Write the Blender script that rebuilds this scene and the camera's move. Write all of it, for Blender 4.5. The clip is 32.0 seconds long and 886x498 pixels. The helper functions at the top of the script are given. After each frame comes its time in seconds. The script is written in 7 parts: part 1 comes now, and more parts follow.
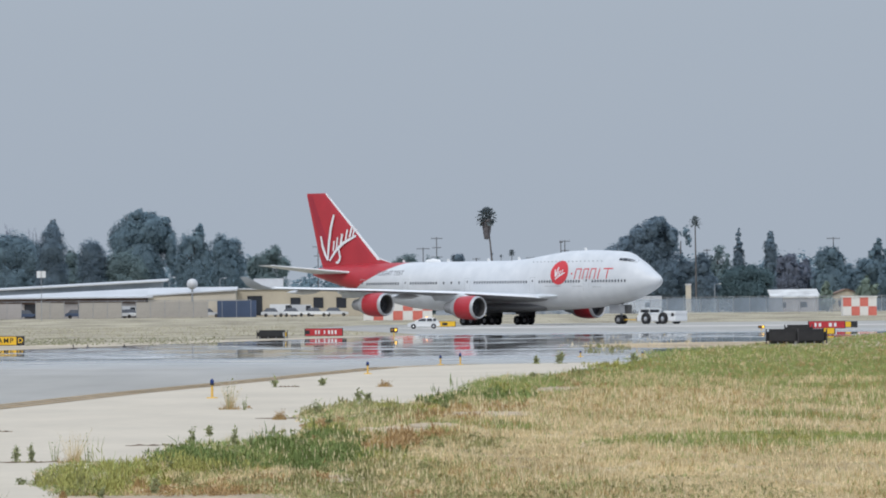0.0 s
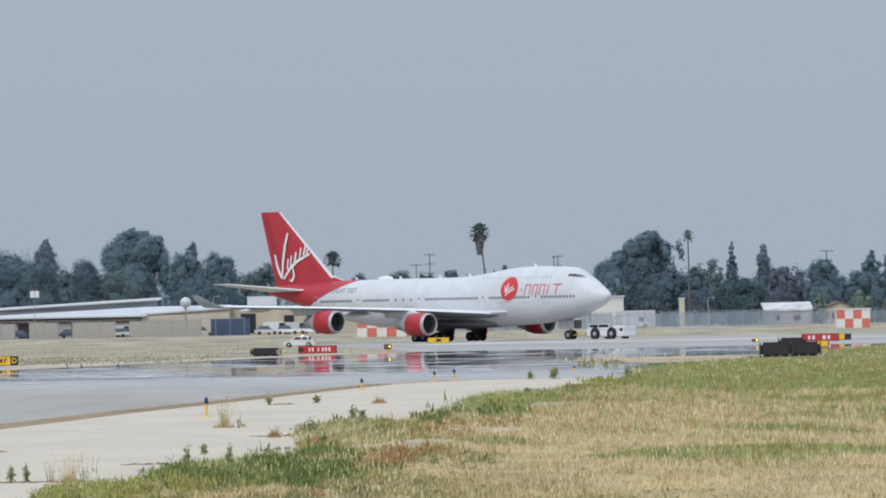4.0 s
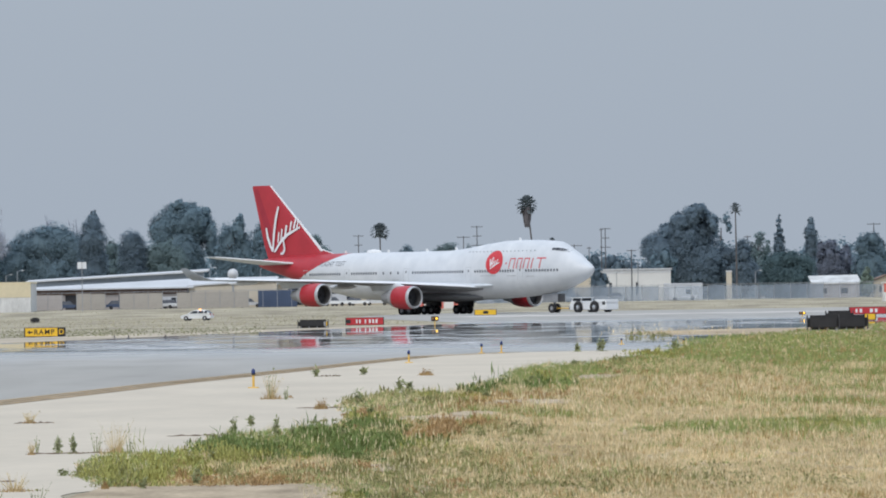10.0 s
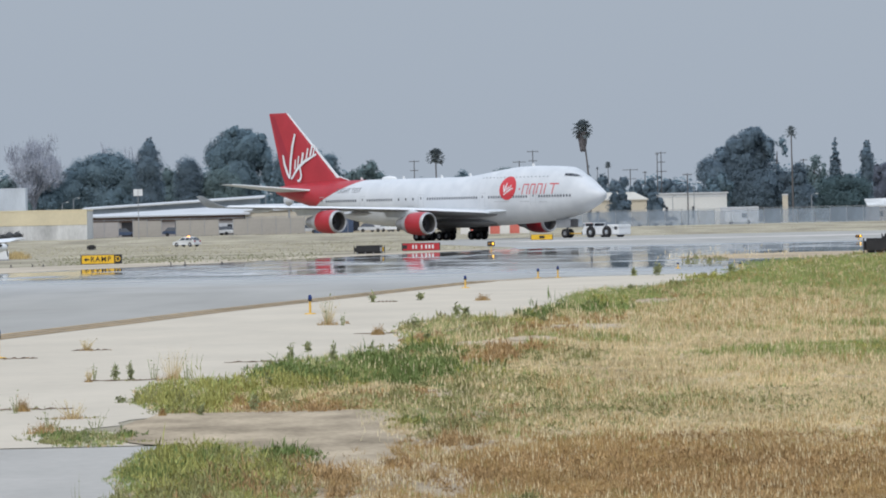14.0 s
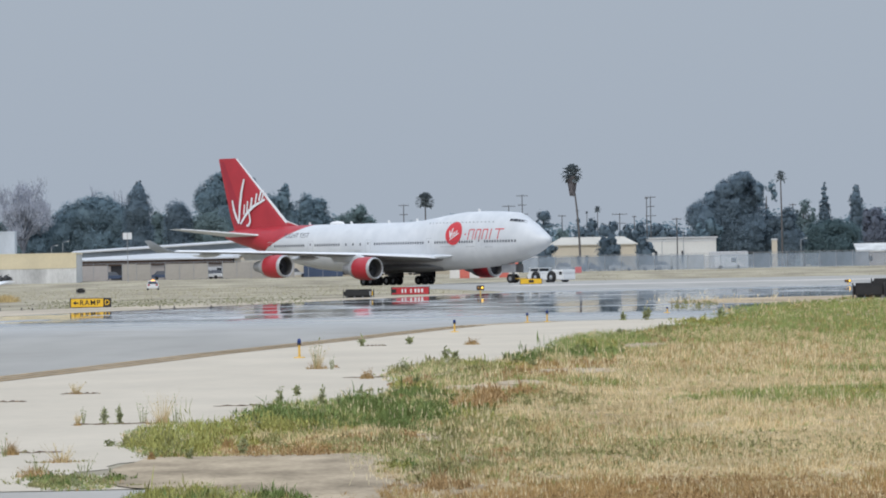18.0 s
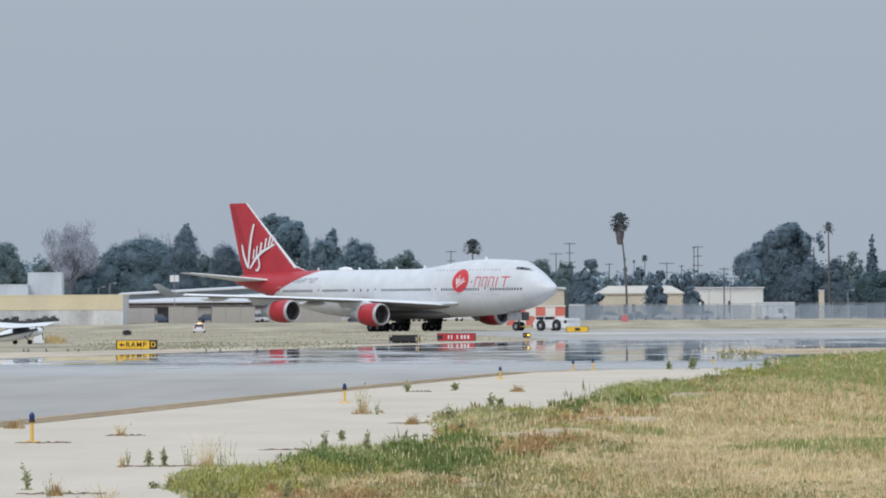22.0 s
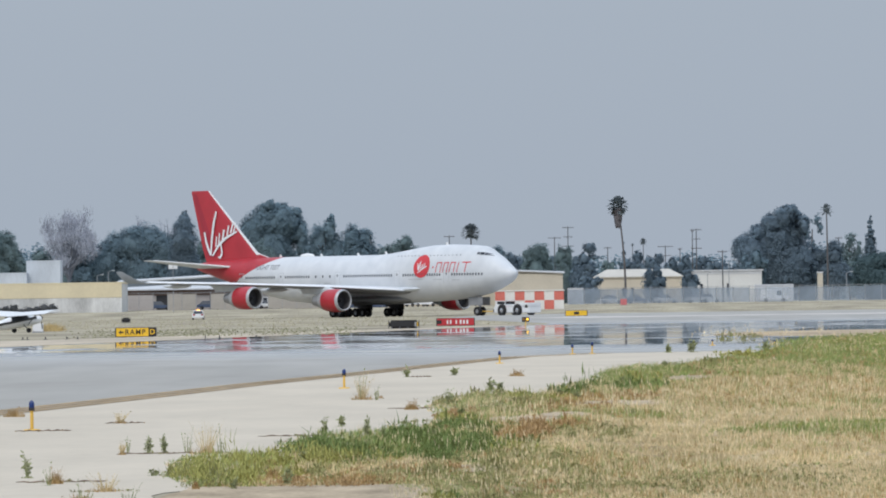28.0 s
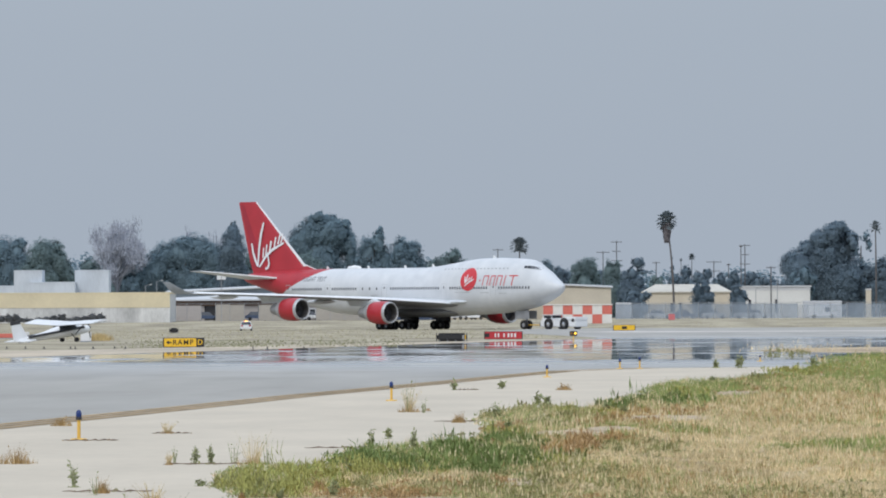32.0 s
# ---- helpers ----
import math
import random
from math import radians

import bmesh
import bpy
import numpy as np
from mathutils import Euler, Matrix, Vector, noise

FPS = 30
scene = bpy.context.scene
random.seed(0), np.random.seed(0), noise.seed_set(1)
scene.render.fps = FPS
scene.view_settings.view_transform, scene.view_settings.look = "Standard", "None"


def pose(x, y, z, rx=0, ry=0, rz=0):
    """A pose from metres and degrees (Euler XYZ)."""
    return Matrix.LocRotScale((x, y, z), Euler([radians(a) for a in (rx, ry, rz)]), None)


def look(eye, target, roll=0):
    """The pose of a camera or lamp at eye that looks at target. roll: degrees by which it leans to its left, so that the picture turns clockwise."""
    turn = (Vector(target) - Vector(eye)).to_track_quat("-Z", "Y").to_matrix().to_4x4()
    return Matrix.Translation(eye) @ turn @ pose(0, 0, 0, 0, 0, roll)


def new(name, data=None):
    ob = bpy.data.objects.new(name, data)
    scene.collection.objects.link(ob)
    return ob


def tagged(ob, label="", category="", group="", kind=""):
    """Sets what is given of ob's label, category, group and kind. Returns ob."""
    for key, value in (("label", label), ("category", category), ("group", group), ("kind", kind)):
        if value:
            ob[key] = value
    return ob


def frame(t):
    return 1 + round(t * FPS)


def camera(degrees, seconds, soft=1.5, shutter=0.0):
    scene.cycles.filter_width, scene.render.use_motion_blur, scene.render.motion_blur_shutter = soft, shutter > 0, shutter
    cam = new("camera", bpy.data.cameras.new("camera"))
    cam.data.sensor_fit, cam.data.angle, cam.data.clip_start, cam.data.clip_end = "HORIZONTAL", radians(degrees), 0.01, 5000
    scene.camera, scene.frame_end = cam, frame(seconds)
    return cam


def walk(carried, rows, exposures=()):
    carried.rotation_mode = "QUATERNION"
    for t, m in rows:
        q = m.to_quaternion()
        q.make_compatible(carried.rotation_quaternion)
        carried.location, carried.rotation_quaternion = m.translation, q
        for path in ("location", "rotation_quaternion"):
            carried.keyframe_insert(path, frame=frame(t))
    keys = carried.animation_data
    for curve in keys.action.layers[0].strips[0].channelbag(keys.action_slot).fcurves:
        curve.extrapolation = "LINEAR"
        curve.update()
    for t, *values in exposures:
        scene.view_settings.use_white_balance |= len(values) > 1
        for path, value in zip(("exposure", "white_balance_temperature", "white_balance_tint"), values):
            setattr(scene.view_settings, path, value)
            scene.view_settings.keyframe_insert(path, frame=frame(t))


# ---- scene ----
# The camera stands on one spot and is turned by hand: seconds, turn to the right, upward tilt, roll (degrees).
cam = camera(7.177, 32.0, soft=1.9)
EYE = 2.2
TURNS = [(0, 1.0781, 0.4957, -0.520), (0.5, 0.7810, 0.6339, -0.580), (1, 1.0282, 0.4473, -0.789), (1.5, 1.4289, 0.2778, -1.006), (2, 1.3687, 0.5487, -1.049), (2.5, 1.3536, 0.9574, -1.098), (3, 1.3107, 0.8892, -1.084), (3.5, 1.1815, 0.5978, -1.083), (5.5, 1.0725, 0.7753, -0.991), (6, 1.0703, 0.6952, -0.892), (6.5, 1.0664, 0.5307, -0.800), (7, 1.0414, 0.4365, -0.633), (7.5, 0.8060, 0.4702, -0.486), (8, 0.7577, 0.4588, -0.446), (8.5, 0.7847, 0.4247, -0.569), (9, 0.8418, 0.3948, -0.685), (9.5, 0.7936, 0.4177, -0.825), (10, 0.7494, 0.4061, -0.901), (10.5, 0.6931, 0.1535, -0.917), (11, 0.7542, -0.1868, -0.957), (11.5, 0.5514, -0.4772, -0.954), (12, 0.3845, -0.6519, -1.004), (12.5, -0.0602, -0.4796, -1.048), (13, 0.0000, -0.3621, -1.150), (13.5, 0.0993, -0.3117, -1.194), (14, 0.2833, -0.1924, -1.227), (14.5, 0.2200, -0.2106, -1.251), (15, 0.4877, -0.1084, -1.474), (15.5, 0.5322, 0.1518, -1.496), (17.5, 0.3388, 0.2687, -1.110), (18, 0.3773, 0.1631, -1.128), (18.5, 0.2949, 0.2327, -0.839), (19, 0.3247, 0.2803, -0.800), (19.5, 0.3849, 0.2717, -0.671), (20, 0.1869, 0.3586, -0.404), (20.5, 0.0508, 0.5190, -0.306), (21, 0.1084, 0.5572, -0.356), (21.5, 0.0650, 0.4895, -0.347), (22, 0.0001, 0.5447, -0.342), (22.5, -0.0552, 0.5168, -0.419), (23, -0.1002, 0.4081, -0.477), (23.5, -0.2496, 0.3965, -0.455), (24, -0.3273, 0.4446, -0.453), (24.5, -0.3143, 0.5049, -0.517), (26.5, -0.3338, 0.2070, -0.789), (27, -0.1235, 0.3291, -0.794), (27.5, -0.0402, 0.3948, -0.832), (28, 0.0121, 0.4224, -0.804), (28.5, 0.2524, 0.4489, -0.704), (29, 0.4395, 0.4994, -0.622), (29.5, 0.3327, 0.4978, -0.545), (30, 0.1874, 0.5243, -0.357), (30.5, -0.0638, 0.5881, -0.357), (31, -0.0850, 0.6001, -0.485), (31.5, -0.2322, 0.5696, -0.360), (32, -0.3808, 0.5318, -0.252)]


def aim(turn, tilt, roll):
    return pose(0, 0, EYE, 0, 0, -turn) @ pose(0, 0, 0, 90 + tilt, 0, 0) @ pose(0, 0, 0, 0, 0, roll)


walk(cam, [(t, aim(a, b, c)) for t, a, b, c in TURNS])

# ---- sky and sun: a bright overcast day ----
world = bpy.data.worlds.new("overcast_sky")
scene.world = world
world.use_nodes = True
wn, wl = world.node_tree.nodes, world.node_tree.links
wn.clear()
sky = wn.new("ShaderNodeTexSky")
sky.sky_type, sky.sun_disc = "NISHITA", False
sky.sun_elevation, sky.sun_rotation = radians(45), radians(204)
sky.air_density, sky.dust_density, sky.ozone_density = 1.0, 3.0, 1.5
coord = wn.new("ShaderNodeTexCoord")
split = wn.new("ShaderNodeSeparateXYZ")
rise = wn.new("ShaderNodeMapRange")
rise.inputs["From Min"].default_value, rise.inputs["From Max"].default_value = 0.04, 1.0
rise.inputs["To Min"].default_value, rise.inputs["To Max"].default_value = 1.0, 2.5
cloud = wn.new("ShaderNodeMix")
cloud.data_type = "RGBA"
cloud.inputs[0].default_value = 0.9
cloud.inputs[7].default_value = (0.402, 0.465, 0.555, 1)
veil = wn.new("ShaderNodeVectorMath")
veil.operation = "SCALE"
dim = wn.new("ShaderNodeVectorMath")
dim.operation = "SCALE"
dim.inputs["Scale"].default_value = 0.1
back = wn.new("ShaderNodeBackground")
out = wn.new("ShaderNodeOutputWorld")
wl.new(coord.outputs["Generated"], split.inputs[0])
wl.new(split.outputs["Z"], rise.inputs["Value"])
wl.new(sky.outputs[0], dim.inputs[0])
wl.new(dim.outputs[0], cloud.inputs[6])
wl.new(cloud.outputs[2], veil.inputs[0])
wl.new(rise.outputs[0], veil.inputs["Scale"])
wl.new(veil.outputs[0], back.inputs["Color"])
wl.new(back.outputs[0], out.inputs["Surface"])
back.inputs["Strength"].default_value = 1.0

sun = new("sun", bpy.data.lights.new("sun", "SUN"))
sun.data.energy, sun.data.angle, sun.data.color = 1.15, radians(16), (1.0, 0.96, 0.9)
sun.matrix_basis = look((-50, -110, 120), (0, 0, 0))
scene.view_settings.exposure = 0.0


# ---- materials ----
def ramp_node(nt, stops):
    node = nt.nodes.new("ShaderNodeValToRGB")
    cr = node.color_ramp
    while len(cr.elements) < len(stops):
        cr.elements.new(0.5)
    for el, (p, c) in zip(cr.elements, stops):
        el.position, el.color = p, (*c, 1)
    return node


def mat(name, color, rough=0.6, metal=0.0, vary=0.15, scale=1.0, bump=0.0, fine=12.0, tint=None, spec=0.5, isle=0.0, stretch=(1, 1, 1)):
    """Paint or surface with stains at one scale and grain at a finer one."""
    m = bpy.data.materials.new(name)
    m.use_nodes = True
    nt = m.node_tree
    b = nt.nodes["Principled BSDF"]
    tc = nt.nodes.new("ShaderNodeTexCoord")
    mp = nt.nodes.new("ShaderNodeMapping")
    mp.inputs["Scale"].default_value = stretch
    nt.links.new(tc.outputs["Object"], mp.inputs[0])
    n1 = nt.nodes.new("ShaderNodeTexNoise")
    n1.inputs["Scale"].default_value, n1.inputs["Detail"].default_value = scale, 5
    n2 = nt.nodes.new("ShaderNodeTexNoise")
    n2.inputs["Scale"].default_value, n2.inputs["Detail"].default_value = scale * fine, 3
    nt.links.new(mp.outputs[0], n1.inputs["Vector"])
    nt.links.new(mp.outputs[0], n2.inputs["Vector"])
    add = nt.nodes.new("ShaderNodeMath")
    add.operation = "MULTIPLY_ADD"
    add.inputs[1].default_value = 0.4
    nt.links.new(n2.outputs[0], add.inputs[0])
    nt.links.new(n1.outputs[0], add.inputs[2])
    lo = tuple(max(0.0, c * (1 - vary)) for c in color)
    hi = tuple(min(1.0, c * (1 + vary)) for c in (tint or color))
    rp = ramp_node(nt, [(0.45, lo), (0.95, hi)])
    nt.links.new(add.outputs[0], rp.inputs[0])
    col = rp.outputs[0]
    if isle:
        geo = nt.nodes.new("ShaderNodeNewGeometry")
        hsv = nt.nodes.new("ShaderNodeHueSaturation")
        mr = nt.nodes.new("ShaderNodeMapRange")
        mr.inputs["To Min"].default_value, mr.inputs["To Max"].default_value = 1 - isle, 1 + isle
        nt.links.new(geo.outputs["Random Per Island"], mr.inputs["Value"])
        nt.links.new(mr.outputs[0], hsv.inputs["Value"])
        nt.links.new(col, hsv.inputs["Color"])
        col = hsv.outputs[0]
    nt.links.new(col, b.inputs["Base Color"])
    b.inputs["Roughness"].default_value, b.inputs["Metallic"].default_value = rough, metal
    b.inputs["Specular IOR Level"].default_value = spec
    if bump:
        bp = nt.nodes.new("ShaderNodeBump")
        bp.inputs["Strength"].default_value = bump
        nt.links.new(add.outputs[0], bp.inputs["Height"])
        nt.links.new(bp.outputs[0], b.inputs["Normal"])
    return m


def leafy(name, color):
    """Leaves that let some light through."""
    m = mat(name, color, 0.8, vary=0.2, scale=0.12, isle=0.1, spec=0.0)
    nt = m.node_tree
    b = nt.nodes["Principled BSDF"]
    tr = nt.nodes.new("ShaderNodeBsdfTranslucent")
    mx = nt.nodes.new("ShaderNodeMixShader")
    mx.inputs[0].default_value = 0.3
    nt.links.new(b.inputs["Base Color"].links[0].from_socket, tr.inputs["Color"])
    nt.links.new(b.outputs[0], mx.inputs[1])
    nt.links.new(tr.outputs[0], mx.inputs[2])
    nt.links.new(mx.outputs[0], nt.nodes["Material Output"].inputs["Surface"])
    return m


def glow(name, color, strength):
    m = mat(name, color, 0.3)
    b = m.node_tree.nodes["Principled BSDF"]
    b.inputs["Emission Color"].default_value, b.inputs["Emission Strength"].default_value = (*color, 1), strength
    return m


def asphalt_material():
    """Worn asphalt whose gloss is ramped with distance from the camera to imitate a mirage."""
    m = bpy.data.materials.new("mirage_asphalt")
    m.use_nodes = True
    nt = m.node_tree
    b = nt.nodes["Principled BSDF"]
    geo = nt.nodes.new("ShaderNodeNewGeometry")
    sep = nt.nodes.new("ShaderNodeSeparateXYZ")
    nt.links.new(geo.outputs["Position"], sep.inputs[0])
    mp = nt.nodes.new("ShaderNodeMapping")
    mp.inputs["Scale"].default_value = (0.25, 0.022, 1)
    nt.links.new(geo.outputs["Position"], mp.inputs[0])
    n1 = nt.nodes.new("ShaderNodeTexNoise")
    n1.inputs["Scale"].default_value, n1.inputs["Detail"].default_value = 1.0, 4
    nt.links.new(mp.outputs[0], n1.inputs["Vector"])
    n2 = nt.nodes.new("ShaderNodeTexNoise")
    n2.inputs["Scale"].default_value, n2.inputs["Detail"].default_value = 3.0, 3
    nt.links.new(geo.outputs["Position"], n2.inputs["Vector"])
    rp = ramp_node(nt, [(0.3, (0.33, 0.315, 0.288)), (0.7, (0.43, 0.41, 0.375))])
    nt.links.new(n1.outputs[0], rp.inputs[0])
    nt.links.new(rp.outputs[0], b.inputs["Base Color"])
    # the mirror-like shine is set by distance to fit the camera's view and breaks up in streaks
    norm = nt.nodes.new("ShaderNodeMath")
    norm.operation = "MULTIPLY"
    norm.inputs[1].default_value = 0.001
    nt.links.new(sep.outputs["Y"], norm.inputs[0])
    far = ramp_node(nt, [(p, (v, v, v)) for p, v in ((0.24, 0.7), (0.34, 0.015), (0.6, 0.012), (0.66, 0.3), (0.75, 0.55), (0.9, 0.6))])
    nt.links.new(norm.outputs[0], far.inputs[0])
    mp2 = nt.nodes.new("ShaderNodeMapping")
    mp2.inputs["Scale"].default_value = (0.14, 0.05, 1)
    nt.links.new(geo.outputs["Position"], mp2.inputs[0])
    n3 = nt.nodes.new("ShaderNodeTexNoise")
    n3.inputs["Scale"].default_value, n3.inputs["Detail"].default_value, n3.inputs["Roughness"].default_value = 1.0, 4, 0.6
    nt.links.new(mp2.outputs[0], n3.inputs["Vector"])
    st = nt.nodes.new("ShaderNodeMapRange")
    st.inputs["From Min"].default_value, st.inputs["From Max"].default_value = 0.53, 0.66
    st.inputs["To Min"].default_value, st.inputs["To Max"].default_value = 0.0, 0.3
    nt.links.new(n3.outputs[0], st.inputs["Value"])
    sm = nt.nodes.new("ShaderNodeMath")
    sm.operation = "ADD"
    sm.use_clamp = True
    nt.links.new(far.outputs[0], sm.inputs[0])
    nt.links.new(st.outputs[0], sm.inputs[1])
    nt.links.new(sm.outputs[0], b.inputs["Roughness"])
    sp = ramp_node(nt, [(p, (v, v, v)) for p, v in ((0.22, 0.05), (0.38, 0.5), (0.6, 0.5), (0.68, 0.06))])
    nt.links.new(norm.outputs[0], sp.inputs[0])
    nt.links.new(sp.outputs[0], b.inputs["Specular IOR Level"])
    bp = nt.nodes.new("ShaderNodeBump")
    bp.inputs["Strength"].default_value, bp.inputs["Distance"].default_value = 1.0, 0.014
    nt.links.new(n3.outputs[0], bp.inputs["Height"])
    nt.links.new(bp.outputs[0], b.inputs["Normal"])
    return m


def livery_material():
    """White body paint that turns to red over the tail, along a slanting edge."""
    m = bpy.data.materials.new("white_and_red_body_paint")
    m.use_nodes = True
    nt = m.node_tree
    b = nt.nodes["Principled BSDF"]
    tc = nt.nodes.new("ShaderNodeTexCoord")
    sep = nt.nodes.new("ShaderNodeSeparateXYZ")
    nt.links.new(tc.outputs["Object"], sep.inputs[0])
    k = nt.nodes.new("ShaderNodeMath")
    k.operation = "MULTIPLY_ADD"
    k.inputs[1].default_value = -2.4
    nt.links.new(sep.outputs["Z"], k.inputs[0])
    nt.links.new(sep.outputs["X"], k.inputs[2])
    # the edge sweeps forward over the crown
    lift = nt.nodes.new("ShaderNodeMapRange")
    for key, v in (("From Min", 7.5), ("From Max", 9.1), ("To Min", 0.0), ("To Max", -0.3)):
        lift.inputs[key].default_value = v
    nt.links.new(sep.outputs["Z"], lift.inputs["Value"])
    both = nt.nodes.new("ShaderNodeMath")
    nt.links.new(k.outputs[0], both.inputs[0])
    nt.links.new(lift.outputs[0], both.inputs[1])
    k = both
    lt = nt.nodes.new("ShaderNodeMath")
    lt.operation = "LESS_THAN"
    lt.inputs[1].default_value = RED_EDGE
    nt.links.new(k.outputs[0], lt.inputs[0])
    no = nt.nodes.new("ShaderNodeTexNoise")
    no.inputs["Scale"].default_value, no.inputs["Detail"].default_value = 0.5, 5
    nt.links.new(tc.outputs["Object"], no.inputs["Vector"])
    wh = ramp_node(nt, [(0.3, (0.57, 0.595, 0.625)), (0.7, (0.665, 0.685, 0.71))])
    nt.links.new(no.outputs[0], wh.inputs[0])
    rd = ramp_node(nt, [(0.3, (0.40, 0.022, 0.035)), (0.7, (0.47, 0.03, 0.042))])
    nt.links.new(no.outputs[0], rd.inputs[0])
    mx = nt.nodes.new("ShaderNodeMix")
    mx.data_type = "RGBA"
    nt.links.new(lt.outputs[0], mx.inputs[0])
    nt.links.new(wh.outputs[0], mx.inputs[6])
    nt.links.new(rd.outputs[0], mx.inputs[7])
    nt.links.new(mx.outputs[2], b.inputs["Base Color"])
    b.inputs["Roughness"].default_value = 0.45
    return m


RED_EDGE = -39.25
LIVERY = livery_material()
ASPHALT = asphalt_material()
CONCRETE = mat("pale_concrete", (0.58, 0.51, 0.412), 0.85, vary=0.08, scale=0.35, fine=9, bump=0.05, stretch=(1, 0.3, 1), spec=0.1)
WORN = mat("worn_dusty_concrete", (0.52, 0.45, 0.36), 0.9, vary=0.22, scale=0.12, fine=9, stretch=(1, 0.15, 1), spec=0.0)
PALE_STREAK = mat("pale_streak_surface", (0.6, 0.565, 0.53), 0.9, vary=0.16, scale=0.1, fine=9, stretch=(1, 0.1, 1), spec=0.0)
PATCH = mat("grey_pavement", (0.43, 0.405, 0.37), 0.95, spec=0.15, vary=0.12, scale=0.6, bump=0.05, stretch=(1, 0.3, 1))
SOIL = mat("dry_soil_and_litter", (0.365, 0.325, 0.255), 0.95, vary=0.34, scale=0.12, fine=20, tint=(0.39, 0.35, 0.265), stretch=(1, 0.25, 1), spec=0.0)
VERGE = mat("straw_litter", (0.41, 0.31, 0.185), 0.95, vary=0.35, scale=0.5, fine=18, tint=(0.47, 0.37, 0.23), stretch=(1, 0.3, 1), spec=0.0)
PALEDIRT = mat("pale_sandy_dirt", (0.47, 0.38, 0.275), 0.95, vary=0.25, scale=0.3, fine=14, stretch=(1, 0.2, 1), spec=0.0)
DIRT = mat("bare_dirt", (0.4, 0.325, 0.235), 0.95, vary=0.4, scale=1.1, bump=0.3, stretch=(1, 0.3, 1), spec=0.0)
YELLOW_LINE = mat("worn_yellow_marking", (0.42, 0.29, 0.16), 0.85, vary=0.5, scale=0.5, spec=0.0)
WHITE = mat("white_paint", (0.78, 0.79, 0.8), 0.35, vary=0.06, scale=0.8)
# Dark grey that paints in the shade under wings and belly.
WING_SHADE = mat("shaded_wing_paint", (0.24, 0.25, 0.27), 0.5, vary=0.12, scale=0.3)
CREAMWHITE = mat("pale_cream_stucco", (0.69, 0.685, 0.66), 0.85, vary=0.1, scale=0.2)
WING = mat("light_grey_wing_paint", (0.62, 0.64, 0.67), 0.4, vary=0.08, scale=0.4)
RED = mat("red_paint", (0.44, 0.028, 0.04), 0.35, vary=0.1, scale=0.5)
RED_SHADED = mat("shaded_red_paint", (0.36, 0.022, 0.04), 0.4, vary=0.1, scale=0.5)
BRIGHT_RED = mat("bright_red_lettering", (0.62, 0.04, 0.05), 0.4, vary=0.06, scale=0.5)
ALU = mat("polished_aluminium", (0.75, 0.76, 0.78), 0.25, 0.9, vary=0.06, scale=1)
DARKMETAL = mat("dark_metal", (0.06, 0.06, 0.065), 0.5, 0.5, vary=0.2, scale=2)
RUBBER = mat("black_rubber", (0.025, 0.025, 0.027), 0.8, vary=0.25, scale=3)
GLASS = mat("dark_window_glass", (0.03, 0.035, 0.045), 0.1, vary=0.1, scale=2)
UPPER_GLASS = mat("pale_grey_cabin_glass", (0.33, 0.35, 0.38), 0.2, vary=0.2, scale=3)
CABIN_GLASS = mat("grey_cabin_glass", (0.1, 0.11, 0.13), 0.25, vary=0.15, scale=2)
GREY = mat("grey_metal", (0.35, 0.36, 0.38), 0.5, 0.3, vary=0.15, scale=1)
BLACK = mat("black_panel", (0.02, 0.02, 0.022), 0.6, vary=0.3, scale=2)
YELLOW = mat("yellow_sign_face", (0.86, 0.52, 0.03), 0.5, vary=0.1, scale=2)
SIGNRED = mat("red_sign_face", (0.5, 0.03, 0.04), 0.5, vary=0.12, scale=2)
FADED_RED = mat("faded_red_board_paint", (0.55, 0.16, 0.17), 0.7, vary=0.12, scale=2)
ORANGE = mat("orange_checker_paint", (0.66, 0.17, 0.13), 0.6, vary=0.12, scale=1)
CHECKWHITE = mat("white_checker_paint", (0.76, 0.74, 0.7), 0.6, vary=0.08, scale=1)
BEIGE = mat("beige_stucco", (0.5, 0.44, 0.34), 0.85, vary=0.12, scale=0.2, stretch=(1, 1, 0.4))
CREAM = mat("cream_wall_paint", (0.7, 0.61, 0.42), 0.8, vary=0.1, scale=0.15)
PALEWALL = mat("weathered_white_wall", (0.58, 0.58, 0.57), 0.85, vary=0.32, scale=0.4, stretch=(1, 1, 0.3))
LIGHTROOF = mat("pale_metal_roof", (0.6, 0.61, 0.625), 0.5, 0.1, vary=0.1, scale=0.15)
BROWN = mat("brown_fascia", (0.17, 0.11, 0.08), 0.8, vary=0.25, scale=0.2)
BLUEGREY = mat("blue_grey_screen", (0.32, 0.37, 0.44), 0.8, vary=0.15, scale=0.2)
BLUE = mat("dark_blue_container", (0.06, 0.09, 0.16), 0.6, vary=0.2, scale=0.3)
WOOD = mat("weathered_pole_wood", (0.11, 0.11, 0.115), 0.9, vary=0.2, scale=2)
BARK = mat("tree_bark", (0.12, 0.112, 0.11), 0.95, vary=0.3, scale=2)
# Tree leaf and frond colours are lifted towards blue-grey to paint in distance haze.
LEAF = leafy("hazed_green_foliage", (0.19, 0.268, 0.315))
LEAF_OLIVE = leafy("hazed_olive_foliage", (0.195, 0.265, 0.275))
LEAF_DARK = leafy("hazed_dark_foliage", (0.175, 0.235, 0.285))
LEAF_MAUVE = leafy("hazed_brownish_foliage", (0.205, 0.23, 0.285))
LEAF_DEEP = leafy("hazed_deep_foliage", (0.11, 0.165, 0.18))
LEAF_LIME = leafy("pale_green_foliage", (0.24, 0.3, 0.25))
SHRUB = leafy("dark_grey_shrub_leaves", (0.13, 0.135, 0.14))
